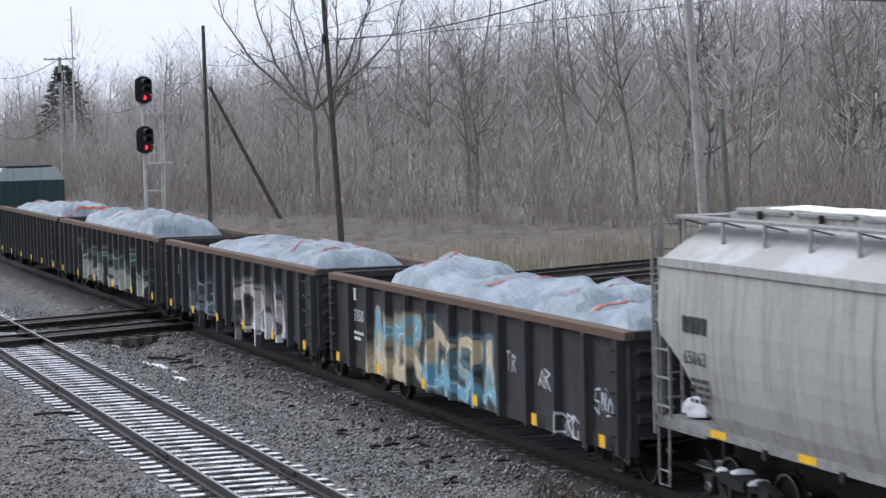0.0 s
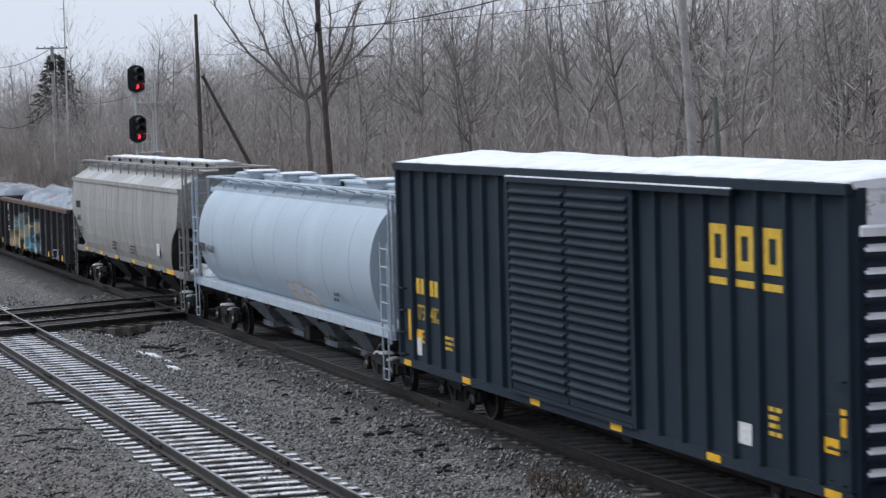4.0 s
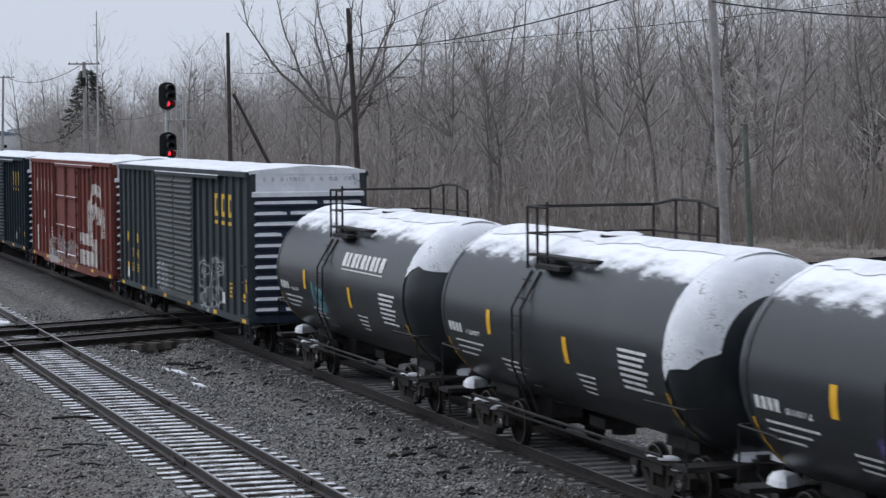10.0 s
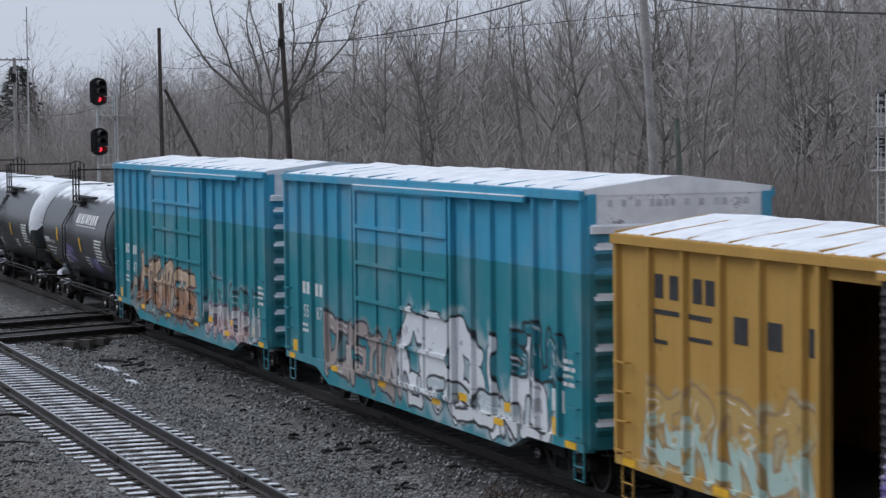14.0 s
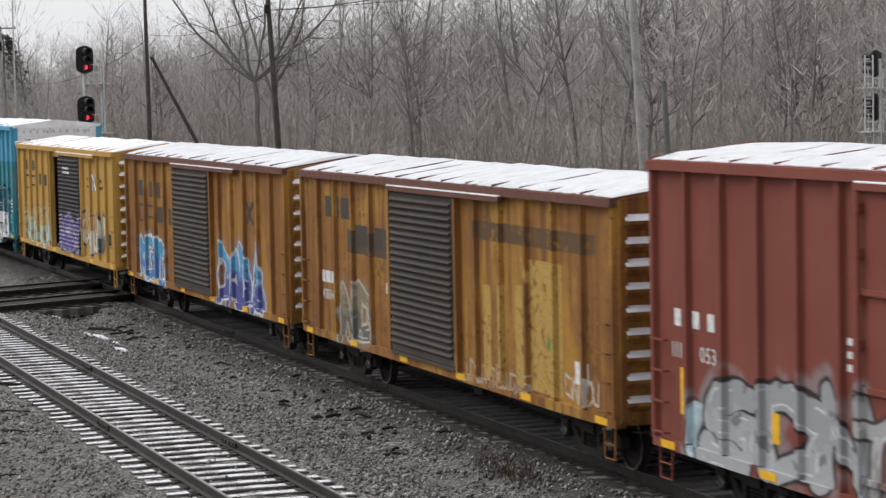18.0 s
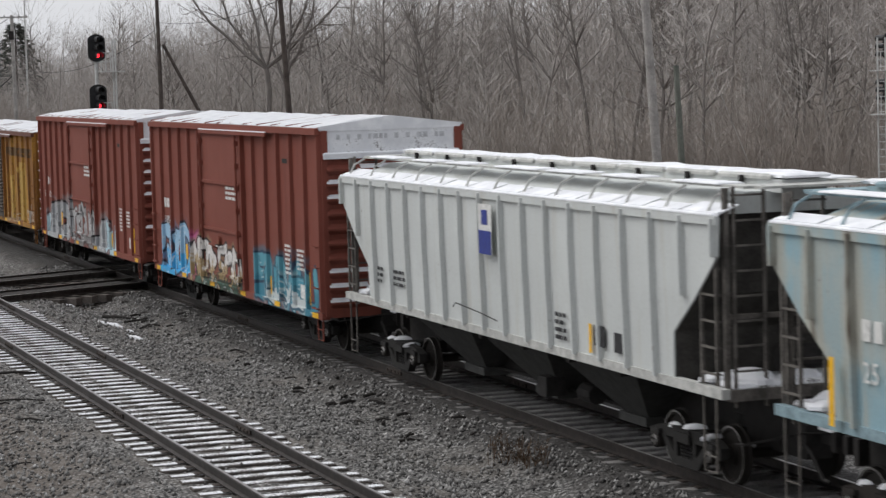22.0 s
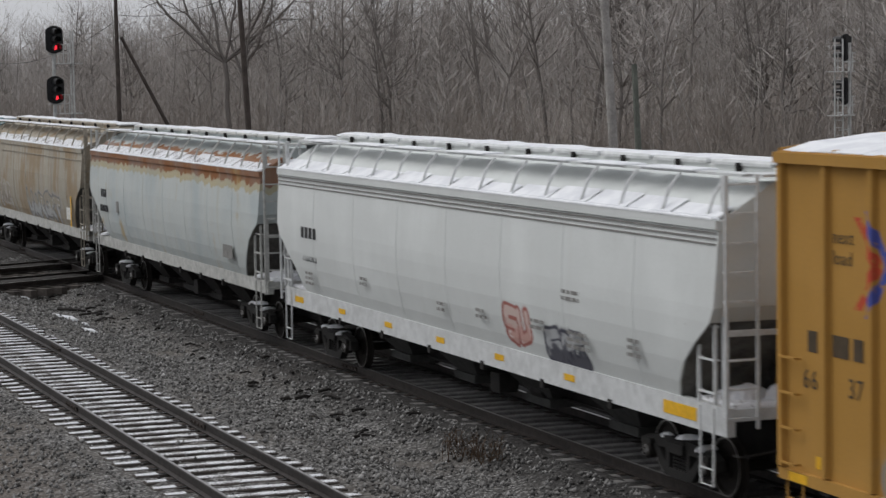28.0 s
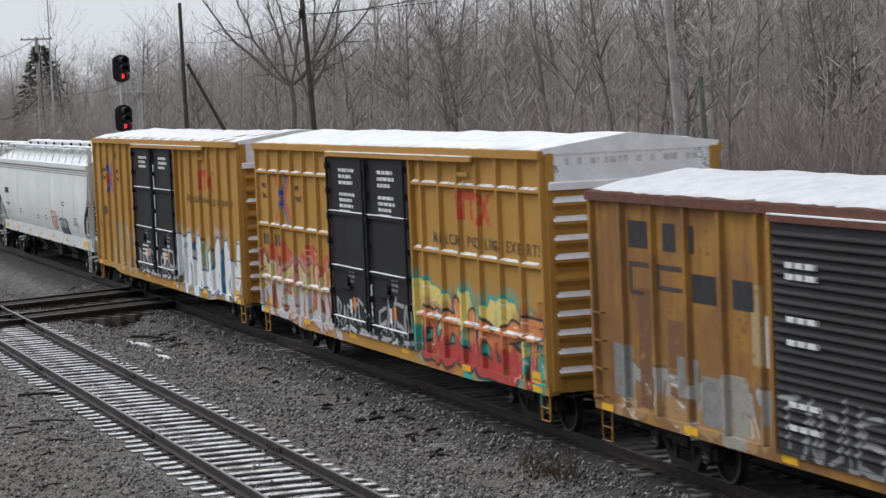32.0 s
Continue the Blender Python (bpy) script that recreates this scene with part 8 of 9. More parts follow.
TB2 = paint("tagged_yellow_paint", TBX, 0.05, marks=POOL_MARKS, streak=0.15, streak_col=(0.30, 0.17, 0.06), dirt=0.12, tags=((-9.2, -2.8, 1.3, 2.75, (0.50, 0.13, 0.05), (0.48, 0.10, 0.04), (0.40, 0.08, 0.04), 0.5, 51.5), (-9.2, -2.8, 0.9, 2.35, (0.46, 0.46, 0.48), (0.48, 0.40, 0.18), (0.30, 0.10, 0.07), 0.6, 52.0), (2.4, 9.0, 0.9, 2.45, (0.05, 0.36, 0.30), (0.70, 0.55, 0.16), (0.04, 0.34, 0.28), 0.9, 53.0), (2.6, 8.8, 0.95, 2.15, (0.42, 0.06, 0.05), (0.60, 0.22, 0.08), (0.03, 0.035, 0.035), 0.75, 54.0)))
TB_DOOR = paint("black_plug_door_paint", (0.013, 0.013, 0.015), 0.02, streak=0.15, streak_col=(0.03, 0.03, 0.03), dirt=0.05, tags=((-2.8, -0.5, 1.05, 1.75, (0.02, 0.02, 0.02), (0.02, 0.02, 0.02), (0.42, 0.42, 0.43), -0.3, 56.0), (0.1, 2.3, 1.1, 2.0, (0.02, 0.02, 0.02), (0.02, 0.02, 0.02), (0.34, 0.34, 0.35), -0.34, 57.0), (-2.7, 2.3, 0.95, 1.25, (0.5, 0.5, 0.5), (0.4, 0.4, 0.42), (0.03, 0.03, 0.03), 0.5, 58.0)))
BROWN_INK = plain("brown_black_stencil", (0.07, 0.05, 0.03), 0.7)
for k, (a, b, m) in enumerate(((326.4, 345.47, TB1), (347.2, 365.75, TB2))):
    car, h = boxcar(a, b, 4.97, 0.95, m, m, m, ("clean yellow high box car with black double doors, white-blue spray letters" if k == 0 else "yellow high box car with black double doors, red-orange spray letters"), 18, [(-2.95, -0.30, "pool", TB_DOOR), (-0.22, 2.4, "pool", TB_DOOR)], box, 15 if k == 0 else 0, 0.05, 0.18, end_ribs=10, caked=0.65 if k == 0 else 0.95, seed=24 + k, fish=0.1)
    if k:
        for z in (1.8, 3.05, 4.3):
            for p, q in ((-h + 0.1, -3.1), (2.55, h - 0.1)):
                part("belt_rail", Build().prism([(-HALF - 0.085, z), (-HALF - 0.085, z + 0.04), (-HALF, z + 0.08), (-HALF, z - 0.04)], "x", p, q), m, car)
                part("rail_snow", Build().prism([(-HALF - 0.07, z + 0.05), (-HALF - 0.07, z + 0.056), (-HALF, z + 0.09), (-HALF, z + 0.083)], "x", p, q - 0.2), FROSTED_TIE, car)
    lettering(car, "next", -8.6, 3.95, 0.17, BROWN_INK), lettering(car, "load", -8.6, 3.7, 0.17, BROWN_INK), lettering(car, "any", -6.15, 3.95, 0.17, BROWN_INK), lettering(car, "road", -6.15, 3.7, 0.17, BROWN_INK)
    bars(car, -8.7, 2.6, 2, 0.22, 0.26, 0.1, BROWN_INK), bars(car, -7.8, 2.6, 2, 0.22, 0.26, 0.1, BROWN_INK), lettering(car, "66", -8.7, 2.15, 0.24, BROWN_INK), lettering(car, "37" if k == 0 else "38", -7.8, 2.15, 0.24, BROWN_INK)
    lettering(car, "Railcar Pooling Experts" if k == 0 else "RAILCAR POOLING EXPERTS", 3.55, 3.38 if k == 0 else 3.24, 0.2, BROWN_INK, spacing=1.6 if k == 0 else 1.3, squeeze=1.5 if k == 0 else 1.3)
    for x in (-2.5, 0.2):
        fine_print(car, x + 0.3, 4.45, 1.1, 3, 0.13, WHITE, -HALF - 0.096), fine_print(car, x + 0.3, 3.95 if k else 2.0, 1.1, 4, 0.12, WHITE, -HALF - 0.096), fine_print(car, x + 0.9, 2.35, 0.5, 3, 0.1, GREY_STEEL, -HALF - 0.096), bars(car, x + 0.75, 1.5, 1, 0.14, 0.3, 0, WHITE, -HALF - 0.096)
        patches(car, "placard", [(x + 1.0, x + 1.18, 1.6, 1.85)], plain("orange_placard", (0.6, 0.2, 0.04)), -HALF - 0.096)
    patches(car, "reflector", [(-8.7, -8.4, 1.2, 1.35), (8.4, 8.8, 1.1, 1.3)], REFLECT)
    part("door_snow", Build().loft([[(-0.30 - 0.05 * (i % 3), -HALF - 0.1, z), (-0.18 + 0.06 * (i % 2), -HALF - 0.1, z)] for i, z in enumerate(np.linspace(1.2, 4.3 if k == 0 else 2.2, 14))], caps=False, closed=False), THIN_SNOW, car, "snow blown into the door gap")
    patches(car, "roof_plate", [(5.0, 5.7, 4.5, 4.58)], m, -HALF - 0.06), patches(car, "placard", [(-6.3, -6.05, 4.4, 4.55)], BLACK)
BROWN_YEL = paint("brown_yellow_paint", (0.34, 0.175, 0.035), 0.35, streak_lo=0.44, rust_col=(0.13, 0.055, 0.025), streak=0.5, streak_col=(0.16, 0.07, 0.03), blotch=0.62, blotch_col=(0.20, 0.10, 0.04), marks=(("rect", (-6.35, -5.75, 1.2, 3.0), (0.15, 0.075, 0.04)), ("rect", (-7.3, -6.6, 1.3, 2.1), (0.20, 0.21, 0.21)), ("rect", (-5.3, -4.75, 1.9, 2.6), (0.17, 0.085, 0.04)), ("rect", (-3.5, -2.75, 1.0, 2.0), (0.30, 0.29, 0.26)), ("rect", (-2.6, -2.2, 2.2, 3.3), (0.40, 0.30, 0.16)), ("rect", (2.4, 3.0, 1.1, 2.6), (0.36, 0.22, 0.07))), tags=((-7.2, -2.0, 1.0, 1.9, (0.36, 0.22, 0.10), (0.33, 0.32, 0.30), (0.20, 0.12, 0.06), 0.45, 60.0),))
DOOR_LAST = paint("black_louvre_paint", (0.03, 0.03, 0.031), 0.05, streak=0.25, streak_col=(0.06, 0.06, 0.06), tags=((-1.7, 1.6, 1.1, 2.0, (0.03, 0.03, 0.03), (0.03, 0.03, 0.03), (0.26, 0.26, 0.26), -0.38, 61.0),))
car, h = boxcar(367.7, 383.67, 4.38, 0.99, BROWN_YEL, YEL_END, RAIL_TRIM, "brown-stained yellow box car with a black louvred door", 14, [(-1.75, 1.6, "louver", DOOR_LAST)], box, 0, 0.06, 0.22, end_ribs=9, seed=27, rusty=True, end_panel=False)
bars(car, -6.6, 3.6, 4, 0.42, 0.4, 0.2, BLACK), word_blocks(car, -6.6, 3.5, 0, 0.3, 0.3, 0.3, BROWN_DOOR), bars(car, -4.75, 2.92, 3, 0.62, 0.4, 0.3, BLACK)
patches(car, "faded_panel", [(-5.0, -4.3, 1.5, 2.1), (-4.2, -3.4, 1.2, 1.9)], GREY_STEEL), patches(car, "card", [(-2.4, -2.1, 2.2, 2.9)], WORN_WHITE)
for z in (3.6, 3.45, 2.9, 2.6, 1.8, 1.5):
    fine_print(car, -1.3, z, 1.1, 1, 0.14, WHITE, -HALF - 0.152)

# ---- signals, poles, wires, single trees, litter ----
MAST = plain("aluminium_mast", (0.47, 0.47, 0.46), 0.55, 0.3, vary=0.2)
SIGNAL_BLACK = plain("signal_black", (0.012, 0.012, 0.013), 0.5, vary=0.3)


def glow(name, col, strength):
    m, nt, p = nodes_of(name, 0.4)
    p.inputs["Base Color"].default_value = (*col, 1)
    p.inputs["Emission Color"].default_value, p.inputs["Emission Strength"].default_value = (*col, 1), strength
    return m


RED_LAMP, DARK_LENS = glow("lit_red_lens", (1.0, 0.03, 0.05), 1.5), plain("dark_lens", (0.02, 0.015, 0.015), 0.2, vary=0.2)


def signal(m, label, heights, lit, side=0.75, head_x=0.0, foot=-0.7):
    """A mast with two three-lamp heads that face +x, a ladder beside it and caged platforms."""
    sig = thing("railway_signal", m, label, "railway signal", "railway signals")
    top = heights[0] + 0.2
    part("mast", Build().tube((0, 0, foot), (0, 0, top), 0.075, 12), MAST, sig)
    part("base_box", Build().bevel_box(-0.3, 0.3, -0.3, 0.3, foot, foot + 0.5, 0.03), MAST, sig)
    for z in heights:
        h, w = 0.56, 0.36
        oval = [(w * max(-1, min(1, 1.5 * math.cos(a))) * (0.85 + 0.15 * abs(math.cos(a))), h * math.sin(a)) for a in np.linspace(0, 2 * math.pi, 25)[:-1]]
        head = part("signal_head", Build().loft([[(x, y - 0.02, z + v) for y, v in oval] for x in (0.18, 0.22)]).box(0.02, 0.2, -0.18, 0.18, z - 0.45, z + 0.45), SIGNAL_BLACK, sig, "black backboard and lamp housing")
        for k in range(3):
            zc = z + 0.31 - 0.31 * k
            n = 14
            arc = np.linspace(radians(-25), radians(205), n)
            outer, inner = 0.155, 0.145
            rows = [[(x, r * math.cos(a), zc + r * math.sin(a) - 0.02 * (x - 0.22)) for a in arc] for x, r in ((0.22, outer), (0.72, outer), (0.72, inner), (0.22, inner))]
            part("visor", Build().loft(rows, caps=False, closed=False), SIGNAL_BLACK, head)
            part("lens", Build().tube((0.21, 0, zc), (0.235, 0, zc), 0.095, 14), RED_LAMP if lit and k == 2 else DARK_LENS, head, "glowing red lamp" if lit and k == 2 else "")
        part("bracket", Build().box(-0.05, 0.12, -0.06, 0.06, z - 0.62, z - 0.5).box(-0.05, 0.1, -0.25, 0.25, z - 0.6, z - 0.54), MAST, sig)
        # platform and cage beside the ladder
        cage = Build().box(-0.35, 0.35, 0.1, side + 0.35, z - 0.98, z - 0.94)
        p = part("platform", cage, MAST, sig, "small grating platform")
        for x in (-0.35, 0.35):
            for y in (0.3, side - 0.25):
                part("cage_post", Build().box(x - 0.018, x + 0.018, y - 0.018, y + 0.018, z - 0.94, z - 0.2), MAST, p)
            for dz in (-0.55, -0.2):
                part("cage_rail", Build().box(x - 0.016, x + 0.016, 0.1, side - 0.2, z + dz - 0.016, z + dz + 0.016), MAST, p)
    for s in (-0.19, 0.19):
        part("stile", Build().box(s - 0.025, s + 0.025, side - 0.03, side + 0.03, foot, top + 0.15), MAST, sig)
    z = foot + 0.3
    while z < top:
        part("rung", Build().box(-0.19, 0.19, side - 0.014, side + 0.014, z - 0.014, z + 0.014), MAST, sig)
        z += 0.3
    for z in (1.2, 3.4):
        part("stay", Build().tube((0, 0, z), (0, side, z), 0.025, 6), MAST, sig)
    return sig


signal(pose(-93.3, 18.65, 0, 0, 0, 4), "grey mast signal with two black heads showing red", (7.5, 5.48), True)
signal(pose(-81.6, 48.5, 0, 0, 0, 205), "grey mast signal with two dark heads beyond the train", (6.7, 4.95), False)

OLD_WOOD = plain("weathered_pole_wood", (0.075, 0.062, 0.055), 0.9, vary=0.35, scale=2, bumpy=0.4)
SODDEN = plain("sodden_wood", (0.022, 0.019, 0.017), 0.9, vary=0.4, scale=6, bumpy=0.3)
PALE_WOOD = plain("pale_pole_wood", (0.32, 0.305, 0.29), 0.9, vary=0.3, scale=2, bumpy=0.4)
GREEN_POST = plain("green_treated_post", (0.14, 0.15, 0.13), 0.9, vary=0.3, scale=2)
WIRE = plain("black_cable", (0.02, 0.02, 0.02), 0.7)


def pole(foot, top, r, wood, label, arms=(), extra=()):
    f, t = Vector(foot), Vector(top) - Vector(foot)
    ob = thing("utility_pole", pose(*foot), label, "utility pole", "line poles")
    part("post", Build().tube((0, 0, 0), t, r, 14, r * 0.72), wood, ob)
    for z, half, turn in arms:
        c = t * (z / t.z)
        d = Vector((math.cos(radians(turn)), math.sin(radians(turn)), 0)) * half
        n = Vector((-d.y, d.x, 0)).normalized() * 0.06
        a = part("cross_arm", Build().loft([[c + s * d + n + Vector((0, 0, -0.07)), c + s * d - n + Vector((0, 0, -0.07)), c + s * d - n + Vector((0, 0, 0.07)), c + s * d + n + Vector((0, 0, 0.07))] for s in (-1, 1)]), wood, ob)
        for s in (-0.9, -0.45, 0.45, 0.9):
            part("insulator", Build().tube(c + s * d + Vector((0, 0, 0.07)), c + s * d + Vector((0, 0, 0.22)), 0.05, 8, 0.035), WIRE, a)
    for name, z, size in extra:
        c = t * (z / t.z)
        part(name, Build().tube(c + Vector((0.2, -0.15, -size)), c + Vector((0.2, -0.15, size)), size * 0.6, 10), DARK_IRON, ob)
    return ob


pole((-118.2, 34.05, -0.4), (-118.36, 33.45, 12.5), 0.17, OLD_WOOD, "dark leaning wooden line pole at the wood's edge", (), (("splice_case", 10.8, 0.22),))
pole((-149.15, 34.05, -0.4), (-149.2, 33.95, 12.5), 0.16, OLD_WOOD, "dark wooden pole held by a slanting brace pole")
pole((-149.0, 38.8, -0.4), (-149.1, 34.25, 8.5), 0.14, OLD_WOOD, "slanting dark brace pole leaning on its neighbour")
pole((-67.95, 31.9, -0.45), (-68.2, 31.2, 13.2), 0.165, PALE_WOOD, "pale weathered wooden pole behind the train")
pole((-72.1, 34.7, -0.4), (-72.2, 34.45, 6.15), 0.13, GREEN_POST, "short green-treated post behind the train")
pole((-219.0, 36.0, -0.4), (-219.05, 35.95, 12.7), 0.22, PALE_WOOD, "pale wooden pole with a wide cross arm", ((12.9, 1.5, 75),), (("transformer", 11.2, 0.4),))
pole((-327.3, 42.0, -0.4), (-327.3, 42.4, 14.0), 0.2, PALE_WOOD, "far wooden pole with a cross arm", ((14.2, 1.6, 80),))
pole((-357.4, 42.6, -0.4), (-357.4, 42.8, 15.0), 0.2, PALE_WOOD, "far wooden pole with a cross arm", ((15.2, 1.6, 80),))
pole((-372.0, 45.5, -0.4), (-372.0, 45.5, 9.5), 0.2, OLD_WOOD, "far dark wooden pole", ((9.0, 1.4, 80),))
pole((-385.0, 44.0, -0.4), (-385.0, 44.0, 8.5), 0.2, OLD_WOOD, "far dark wooden pole", ((8.2, 1.4, 80),))


def cable(a, b, sag, label, r=0.016, mat=None):
    a, b = Vector(a), Vector(b)
    pts = [a.lerp(b, k / 20) + Vector((0, 0, -4 * sag * (k / 20) * (1 - k / 20))) for k in range(21)]
    ob = part("overhead_cable", Build().path(pts, r, 4), mat or WIRE, None)
    return tagged(ob, label, "cable", "overhead cables")


cable((-118.35, 33.5, 10.4), (-60.7, 25.9, 9.9), 0.45, "sagging black cable strung from the leaning pole", 0.026)
cable((-118.35, 33.5, 10.9), (-70.0, 27.5, 12.5), 0.35, "thin black cable strung above another")
cable((-118.35, 33.5, 10.2), (-149.15, 34.0, 9.95), 0.5, "black cable strung between two poles")
cable((-149.15, 34.0, 9.6), (-219.0, 36.0, 8.0), 1.6, "black cable sagging along the woods")
cable((-118.35, 33.5, 10.3), (-60.0, 62.0, 14.0), 0.8, "thin black cable running back over the woods", 0.015)
cable((-66.0, 30.4, 9.95), (-43.5, 26.0, 8.28), 0.1, "black cable crossing high over the train", 0.03)
cable((-68.2, 31.2, 12.0), (-74.5, 39.6, -0.3), 0.0, "pale taut guy wire of the pole", 0.01, MAST)
cable((-219.0, 36.0, 7.2), (-327.0, 42.0, 8.6), 3.0, "pale cable sagging between far poles", 0.05)
cable((-219.0, 36.0, 12.6), (-327.3, 42.3, 14.1), 1.4, "thin cable between far cross arms", 0.03)


def split_tree(name, m, segs, label):
    ob = thing(name, m, label, "tree", "single bare trees")
    V, F, _ = tubes(segs[segs[:, 6] > 0.07])
    part("trunk", numpy_mesh("trunk", V, F, STEM_BARK), None, ob)
    V, F, _ = tubes(segs[segs[:, 6] <= 0.07])
    part("crown", numpy_mesh("crown", V, F, STEM_BARK), None, ob, "bare forked branches and twigs")
    return ob


def spreading_tree(rng, x, y, reach, height, fork, label):
    """A trunk that forks low into long limbs; reach: how far sideways each limb ends, along the tracks' far side."""
    segs = []
    right = np.array([0.26, 0.965, 0])
    p = np.zeros(3)
    for k in range(5):
        q = np.array([rng.normal(0, 0.05), rng.normal(0, 0.05) - 0.2 * (k + 1) / 5, fork * (k + 1) / 5])
        segs.append((*p, *q, 0.30 - 0.02 * k, 0.28 - 0.02 * k))
        p = q
    for off in reach:
        a, r = p.copy(), 0.115
        end = p + right * off + np.array([rng.normal(0, 1.0), 0, height * rng.uniform(0.85, 1.05) - abs(off) * 0.2])
        for k in range(9):
            t = (k + 1) / 9
            b = p + (end - p) * t + right * off * 0.25 * math.sin(math.pi * t) + rng.normal(0, 0.12, 3)
            r2 = 0.115 * (1 - t) + 0.018
            segs.append((*a, *b, r, r2))
            d = (b - a) / np.linalg.norm(b - a)
            for _ in range(2):
                twig = grow(rng, rng.uniform(2.2, 4.4) * (1.1 - 0.5 * t), max(0.03, r2 * 0.45), 1, 0.6, 7, 0.2)
                e = d + rng.normal(0, 0.55, 3)
                e /= np.linalg.norm(e)
                m = np.array(Vector((0, 0, 1)).rotation_difference(Vector(e)).to_matrix())
                twig[:, :3], twig[:, 3:6] = twig[:, :3] @ m.T + b, twig[:, 3:6] @ m.T + b
                segs += [tuple(s) for s in twig]
            a, r = b, r2
    return split_tree("bare_tree", pose(x, y, float(ground_height(x, y)) - 0.1), np.array(segs), label)


def single_trees():
    rng = np.random.default_rng(40)
    spreading_tree(rng, -158.5, 44.0, (-6.8, -4.2, -1.4, 1.5, 4.4, 7.0), 11.5, 7.2, "tall bare tree forking into long spreading limbs")
    spreading_tree(rng, -158.0, 45.2, (-2.0, 0.8, 3.0), 12.5, 6.0, "bare forked tree beside a larger one")
    for x, y, h in ((-140, 56, 15), (-136, 55, 16), (-128, 58, 17), (-121, 66, 18), (-150, 53, 15), (-116, 70, 18), (-104, 74, 18)):
        s = grow(rng, h, 0.17, 2, 0.5, 16, 0.35)
        split_tree("bare_tree", pose(x, y, float(ground_height(x, y)) - 0.1, 0, 0, rng.uniform(0, 360)), s, "slim bare tree among the brush")
    # the one evergreen
    ob = thing("spruce_tree", pose(-275, 45.5, -0.4), "dark green spruce standing above the bare woods", "tree")
    part("trunk", Build().tube((0, 0, 0), (0, 0, 13.9), 0.3, 8, 0.04), OLD_WOOD, ob)
    P, F = [], []
    for k in range(1700):
        z = 2.5 + 11.5 * rng.random()
        reach = ((14.3 - z) ** 0.7 * 0.8 + 0.2) * rng.uniform(0.7, 1.15)
        a, t = rng.uniform(0, 6.28), rng.random() ** 0.5
        droop = 0.35 * t * reach
        c = np.array([math.cos(a) * reach * t, math.sin(a) * reach * t, z - droop])
        out, side = np.array([math.cos(a), math.sin(a), -0.35]), np.array([-math.sin(a), math.cos(a), 0])
        n = len(P)
        P += [c - side * 0.13, c + out * rng.uniform(0.4, 0.75), c + side * 0.13, c + np.array([0, 0, -0.2])]
        F += [(n, n + 1, n + 2, n + 3)]
    part("crown", numpy_mesh("crown", np.array(P), np.array(F), bark("spruce_needles", (0.10, 0.11, 0.10), (0.15, 0.16, 0.145))), None, ob, "drooping dark needle boughs")
    mast = thing("radio_mast", pose(-246.5, 41.85, -0.4), "thin grey radio mast with small side aerials", "mast")
    part("mast_tube", Build().tube((0, 0, 0), (0, 0, 19.3), 0.12, 8, 0.06), MAST, mast)
    for z in (9.5, 12.4, 15.6, 17.8):
        part("aerial", Build().path([(0, 0, z), (0, -0.4, z + 0.1)], 0.04, 5), MAST, mast)


def far_buildings():
    pale, roofm = plain("pale_siding", (0.45, 0.45, 0.44), 0.8), plain("slate_roof", (0.12, 0.15, 0.18), 0.7)
    for x, y, w, d, h in ((-850, 104, 18, 30, 5.5), (-900, 132, 20, 26, 7.5), (-870, 76, 14, 22, 4.5)):
        b = thing("far_shed", pose(x, y, -0.4), "low pale shed with a slate-grey roof, far down the line", "building", "far sheds")
        part("wall", Build().box(-w / 2, w / 2, -d / 2, d / 2, 0, h), pale, b)
        part("roof", Build().prism([(-d / 2 - 0.4, h), (d / 2 + 0.4, h), (0, h + 2.2)], "x", -w / 2 - 0.3, w / 2 + 0.3), roofm, b)
        for k in range(3):
            part("window", Build().box(w / 2, w / 2 + 0.03, -d / 2 + 1.5 + k * d / 3.4, -d / 2 + 3.2 + k * d / 3.4, 1.0, 2.2), DARK_LENS, b)


def parked_cars():
    """A few cars on the lot at the edge of the town, far down the line."""
    glass, tyre = plain("car_glass", (0.03, 0.035, 0.04), 0.15, vary=0.1, bumpy=0), plain("tyre_rubber", (0.02, 0.02, 0.02), 0.9)
    looks = (("white", (0.7, 0.7, 0.7)), ("silver", (0.45, 0.46, 0.48)), ("white", (0.7, 0.7, 0.7)), ("dark grey", (0.06, 0.06, 0.065)), ("white", (0.68, 0.69, 0.7)))
    for (x, y), (word, col) in zip(((-677, 76.7), (-725, 88), (-745, 93), (-671, 90.5), (-705, 100)), looks):
        car = thing("parked_car", pose(x, y, -0.42, 0, 0, 80), word + " car parked on the lot far off", "car", "parked cars")
        coat = plain("car_paint", col, 0.35, vary=0.08, bumpy=0)
        part("body", Build().prism([(-2.2, 0.35), (2.2, 0.35), (2.25, 0.7), (1.9, 0.92), (0.9, 1.0), (-2.0, 1.02), (-2.25, 0.8)], "y", -0.88, 0.88), coat, car)
        part("cabin", Build().loft([[(0.95, -0.82, 0.98), (0.95, 0.82, 0.98), (-1.9, 0.82, 0.98), (-1.9, -0.82, 0.98)], [(0.2, -0.68, 1.48), (0.2, 0.68, 1.48), (-1.5, 0.68, 1.48), (-1.5, -0.68, 1.48)]]), glass, car, "dark glazed cabin")
        part("roof", Build().bevel_box(-1.48, 0.18, -0.66, 0.66, 1.46, 1.53, 0.03), SNOW, car, "snow on the roof")
        for wx in (-1.35, 1.35):
            for wy in (-0.82, 0.82):
                part("wheel", Build().tube((wx, wy - 0.1, 0.33), (wx, wy + 0.1, 0.33), 0.33, 12), tyre, car)


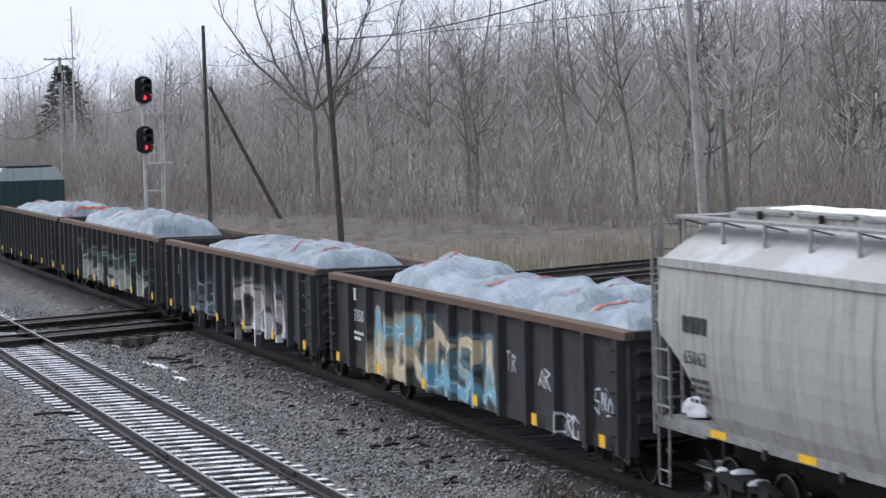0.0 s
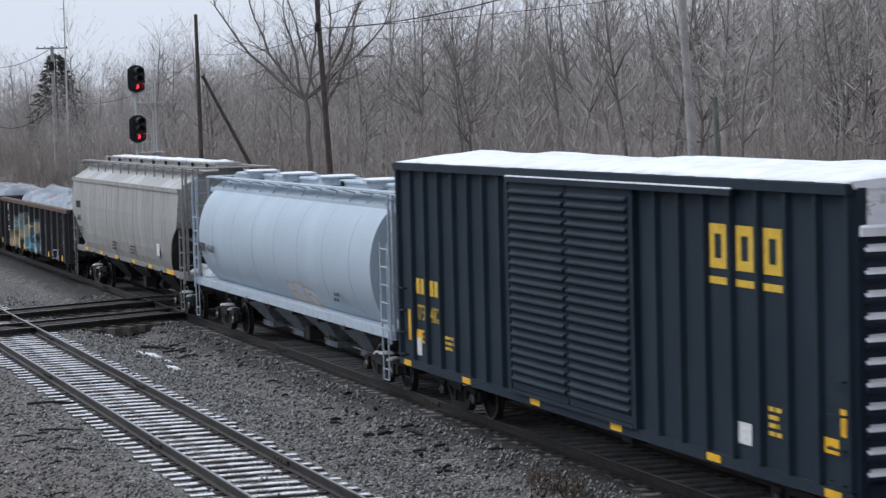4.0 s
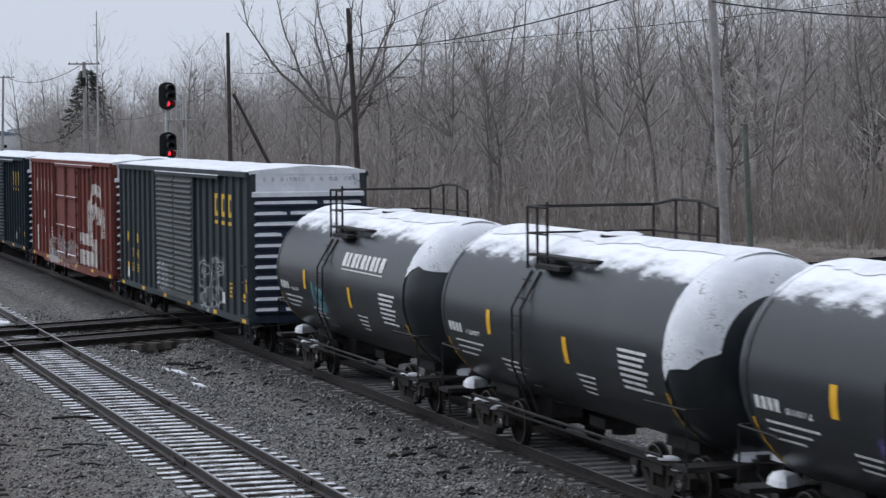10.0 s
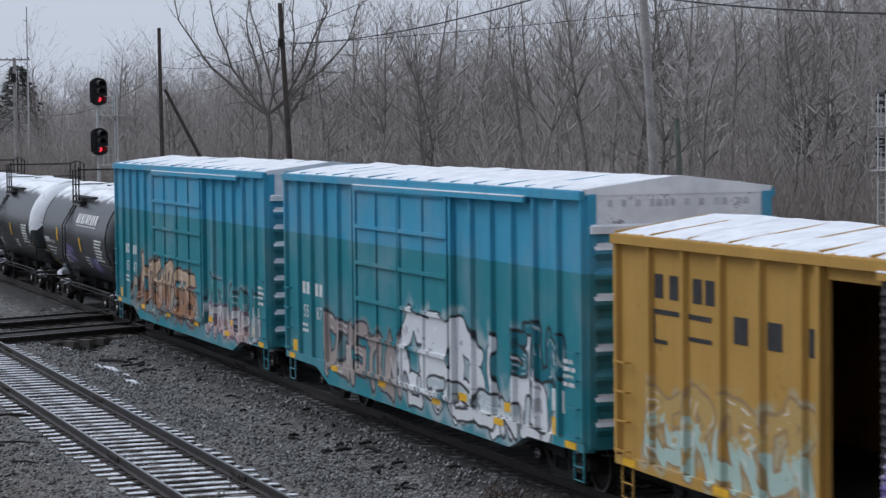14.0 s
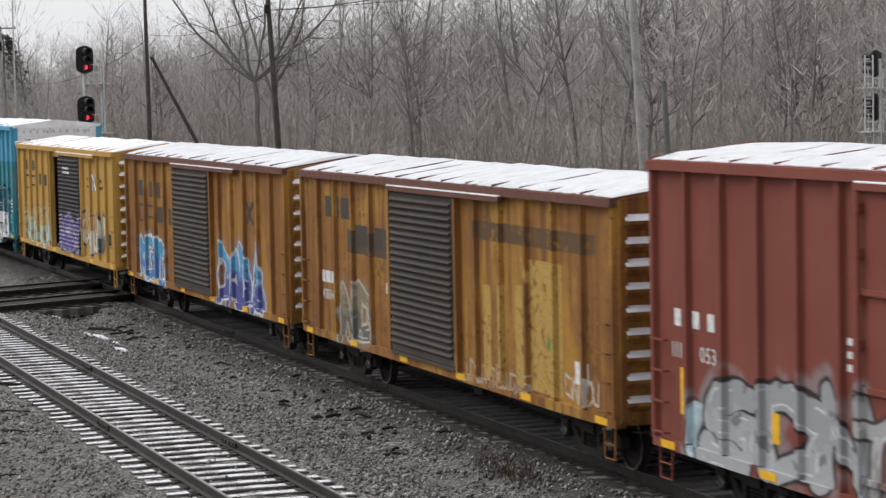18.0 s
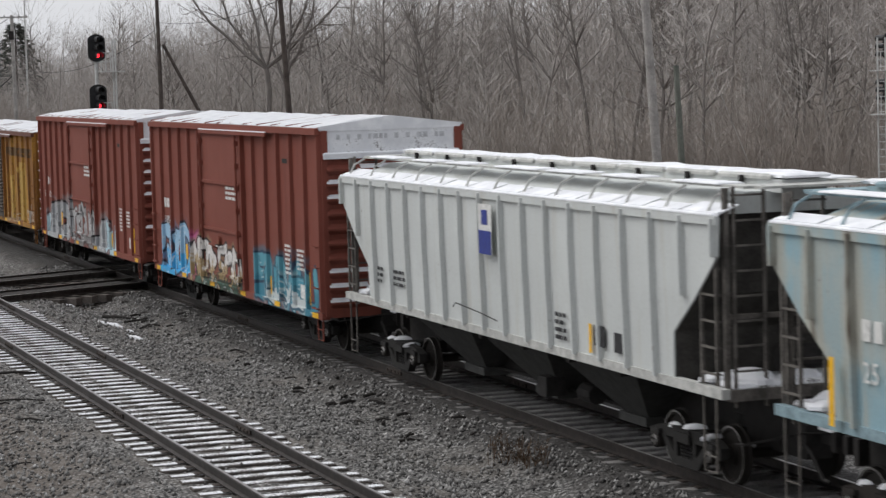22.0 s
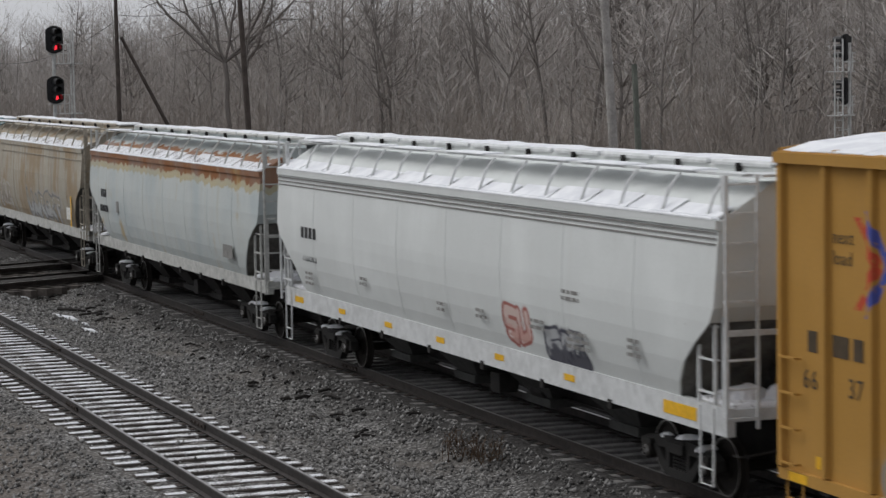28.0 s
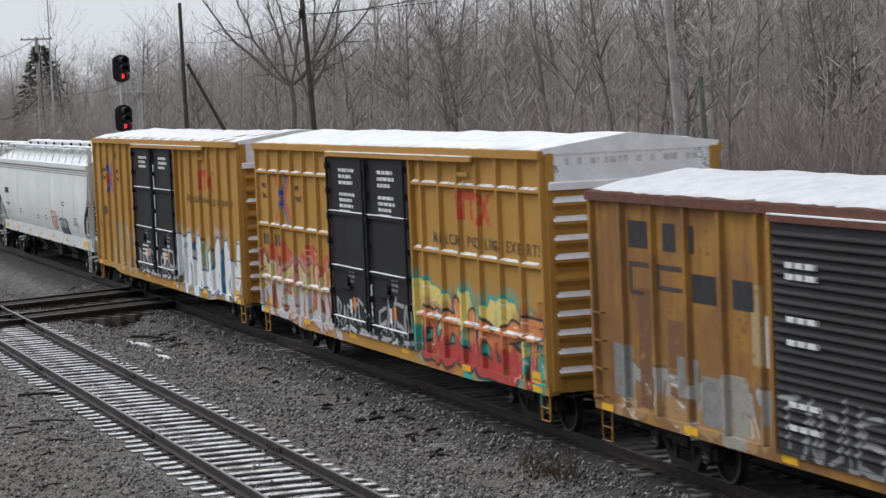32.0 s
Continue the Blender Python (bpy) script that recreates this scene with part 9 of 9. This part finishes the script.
def litter():
    """Snow patches, dropped sticks, dark clods and weeds between the tracks."""
    rng = np.random.default_rng(21)
    for x, y, r, s in ((-58.8, 11.9, 0.62, 0.5), (-55.0, 11.7, 0.45, 0.42), (-64.9, 11.95, 0.5, 0.3), (-65.6, 11.2, 0.4, 0.3), (-57.5, 12.1, 0.25, 0.3)) + tuple((-71.5 - 1.9 * k, 9.0 + 0.35 * math.sin(k * 2.3), 0.75, 0.5) for k in range(11)):
        n = 18
        a = np.linspace(0, 6.28, n + 1)[:-1]
        rad = rng.uniform(0.6, 1.15, n)
        rim = [(x + r * rad[i] * math.cos(a[i]), y + r * s * rad[i] * math.sin(a[i])) for i in range(n)]
        g = float(ground_height(x, y))
        b = Build().loft([[(px, py, float(ground_height(px, py)) - 0.02) for px, py in rim], [(px * 0.93 + x * 0.07, py * 0.93 + y * 0.07, float(ground_height(px, py)) + 0.045) for px, py in rim], [(px * 0.4 + x * 0.6, py * 0.4 + y * 0.6, g + 0.06) for px, py in rim]])
        tagged(part("snow_patch", b, SNOW if x > -70 else THIN_SNOW, None), "small patch of old snow on the ballast", "snow patch", "snow patches")
    sticks = [(-61.2, 12.6, 1.3, 30, 0.05), (-41.4, 13.4, 0.55, 10, 0.045), (-48.0, 7.6, 1.0, 75, 0.03), (-43.8, 7.1, 0.9, 60, 0.02), (-60.0, 12.9, 0.9, 100, 0.03)]
    sticks += [(x, 12.6 + 1.3 * rng.random(), rng.uniform(0.12, 0.4), rng.uniform(0, 180), rng.uniform(0.016, 0.04)) for x in rng.uniform(-66, -36, 54)]
    sticks += [(x, 5.6 + 1.6 * rng.random(), rng.uniform(0.2, 0.6), rng.uniform(0, 180), rng.uniform(0.012, 0.025)) for x in rng.uniform(-56, -34, 26)]
    for x, y, l, turn, r in sticks:
        c, s = math.cos(radians(turn)) * l / 2, math.sin(radians(turn)) * l / 2
        z = float(ground_height(x, y)) + r * 0.8 + 0.012
        b = Build().tube((x - c, y - s, z), (x + 0.1 * l * s, y - 0.1 * l * c, z + 0.03), r, 6, r * 0.9).tube((x + 0.1 * l * s, y - 0.1 * l * c, z + 0.03), (x + c, y + s, z), r * 0.9, 6, r * 0.5)
        tagged(part("broken_stick", b, SODDEN, None), "dark broken stick lying on the ballast", "stick", "broken sticks")
    stems = [tubes(bush(rng, 1.4, 20)), tubes(bush(rng, 1.0, 16))]
    place = [(k % 2, x, y, float(ground_height(x, y)) - 0.02, rng.uniform(0, 6), 0.33) for k, (x, y) in enumerate(((-33.9, 13.35), (-34.4, 13.2), (-33.5, 13.4), (-35.1, 13.45)))]
    weed = bark("weed_stems", (0.055, 0.036, 0.024), (0.10, 0.066, 0.042))
    scatter("dry_weeds", stems, place, (weed, weed), "tuft of dry brown weeds in the ballast", "weeds")

# ---- motion: the train rolls steadily away, every wheel turns ----
def run(t):
    """How far the train has gone at t seconds, in metres."""
    return 0.129 + 12.495 * t + 0.003029 * t ** 2 + 0.00011576 * t ** 3 - 5.6273e-06 * t ** 4


def motions():
    for car, x in CARS:
        walk(car, [(t, pose(x - run(t), TRAIN_Y, 0)) for t in range(0, 33)])
    for k, dx in enumerate((-0.89, 0.89)):
        first, *rest = WHEELS[k]
        walk(first, [(i / 30, pose(dx, 0, WHEEL_R, 0, -math.degrees(run(i / 30) / WHEEL_R), 0)) for i in range(0, 961)])
        keys = first.animation_data
        for w in rest:
            w.rotation_mode = "QUATERNION"
            w.animation_data_create()
            w.animation_data.action, w.animation_data.action_slot = keys.action, keys.action_slot


ground_sheet()
loose_stones()
woods()
single_trees()
far_buildings()
litter()
straight_track("track_near", NEAR_Y, NEAR_Z, -400, 60, 0.56, (-92, -26), True, "snow-dusted siding track with frosted wooden ties")
straight_track("track_train", TRAIN_Y, RAIL_Z, -900, 260, 0.52, (-84, -26), False, "dark main-line track that the freight train runs on")
curved_track()
parked_cars()
for k, xc in enumerate(CROSS_X):
    crossing_track("track_crossing_%d" % (k + 1), xc, "dark crossing track that cuts through both lines on the level")
motions()
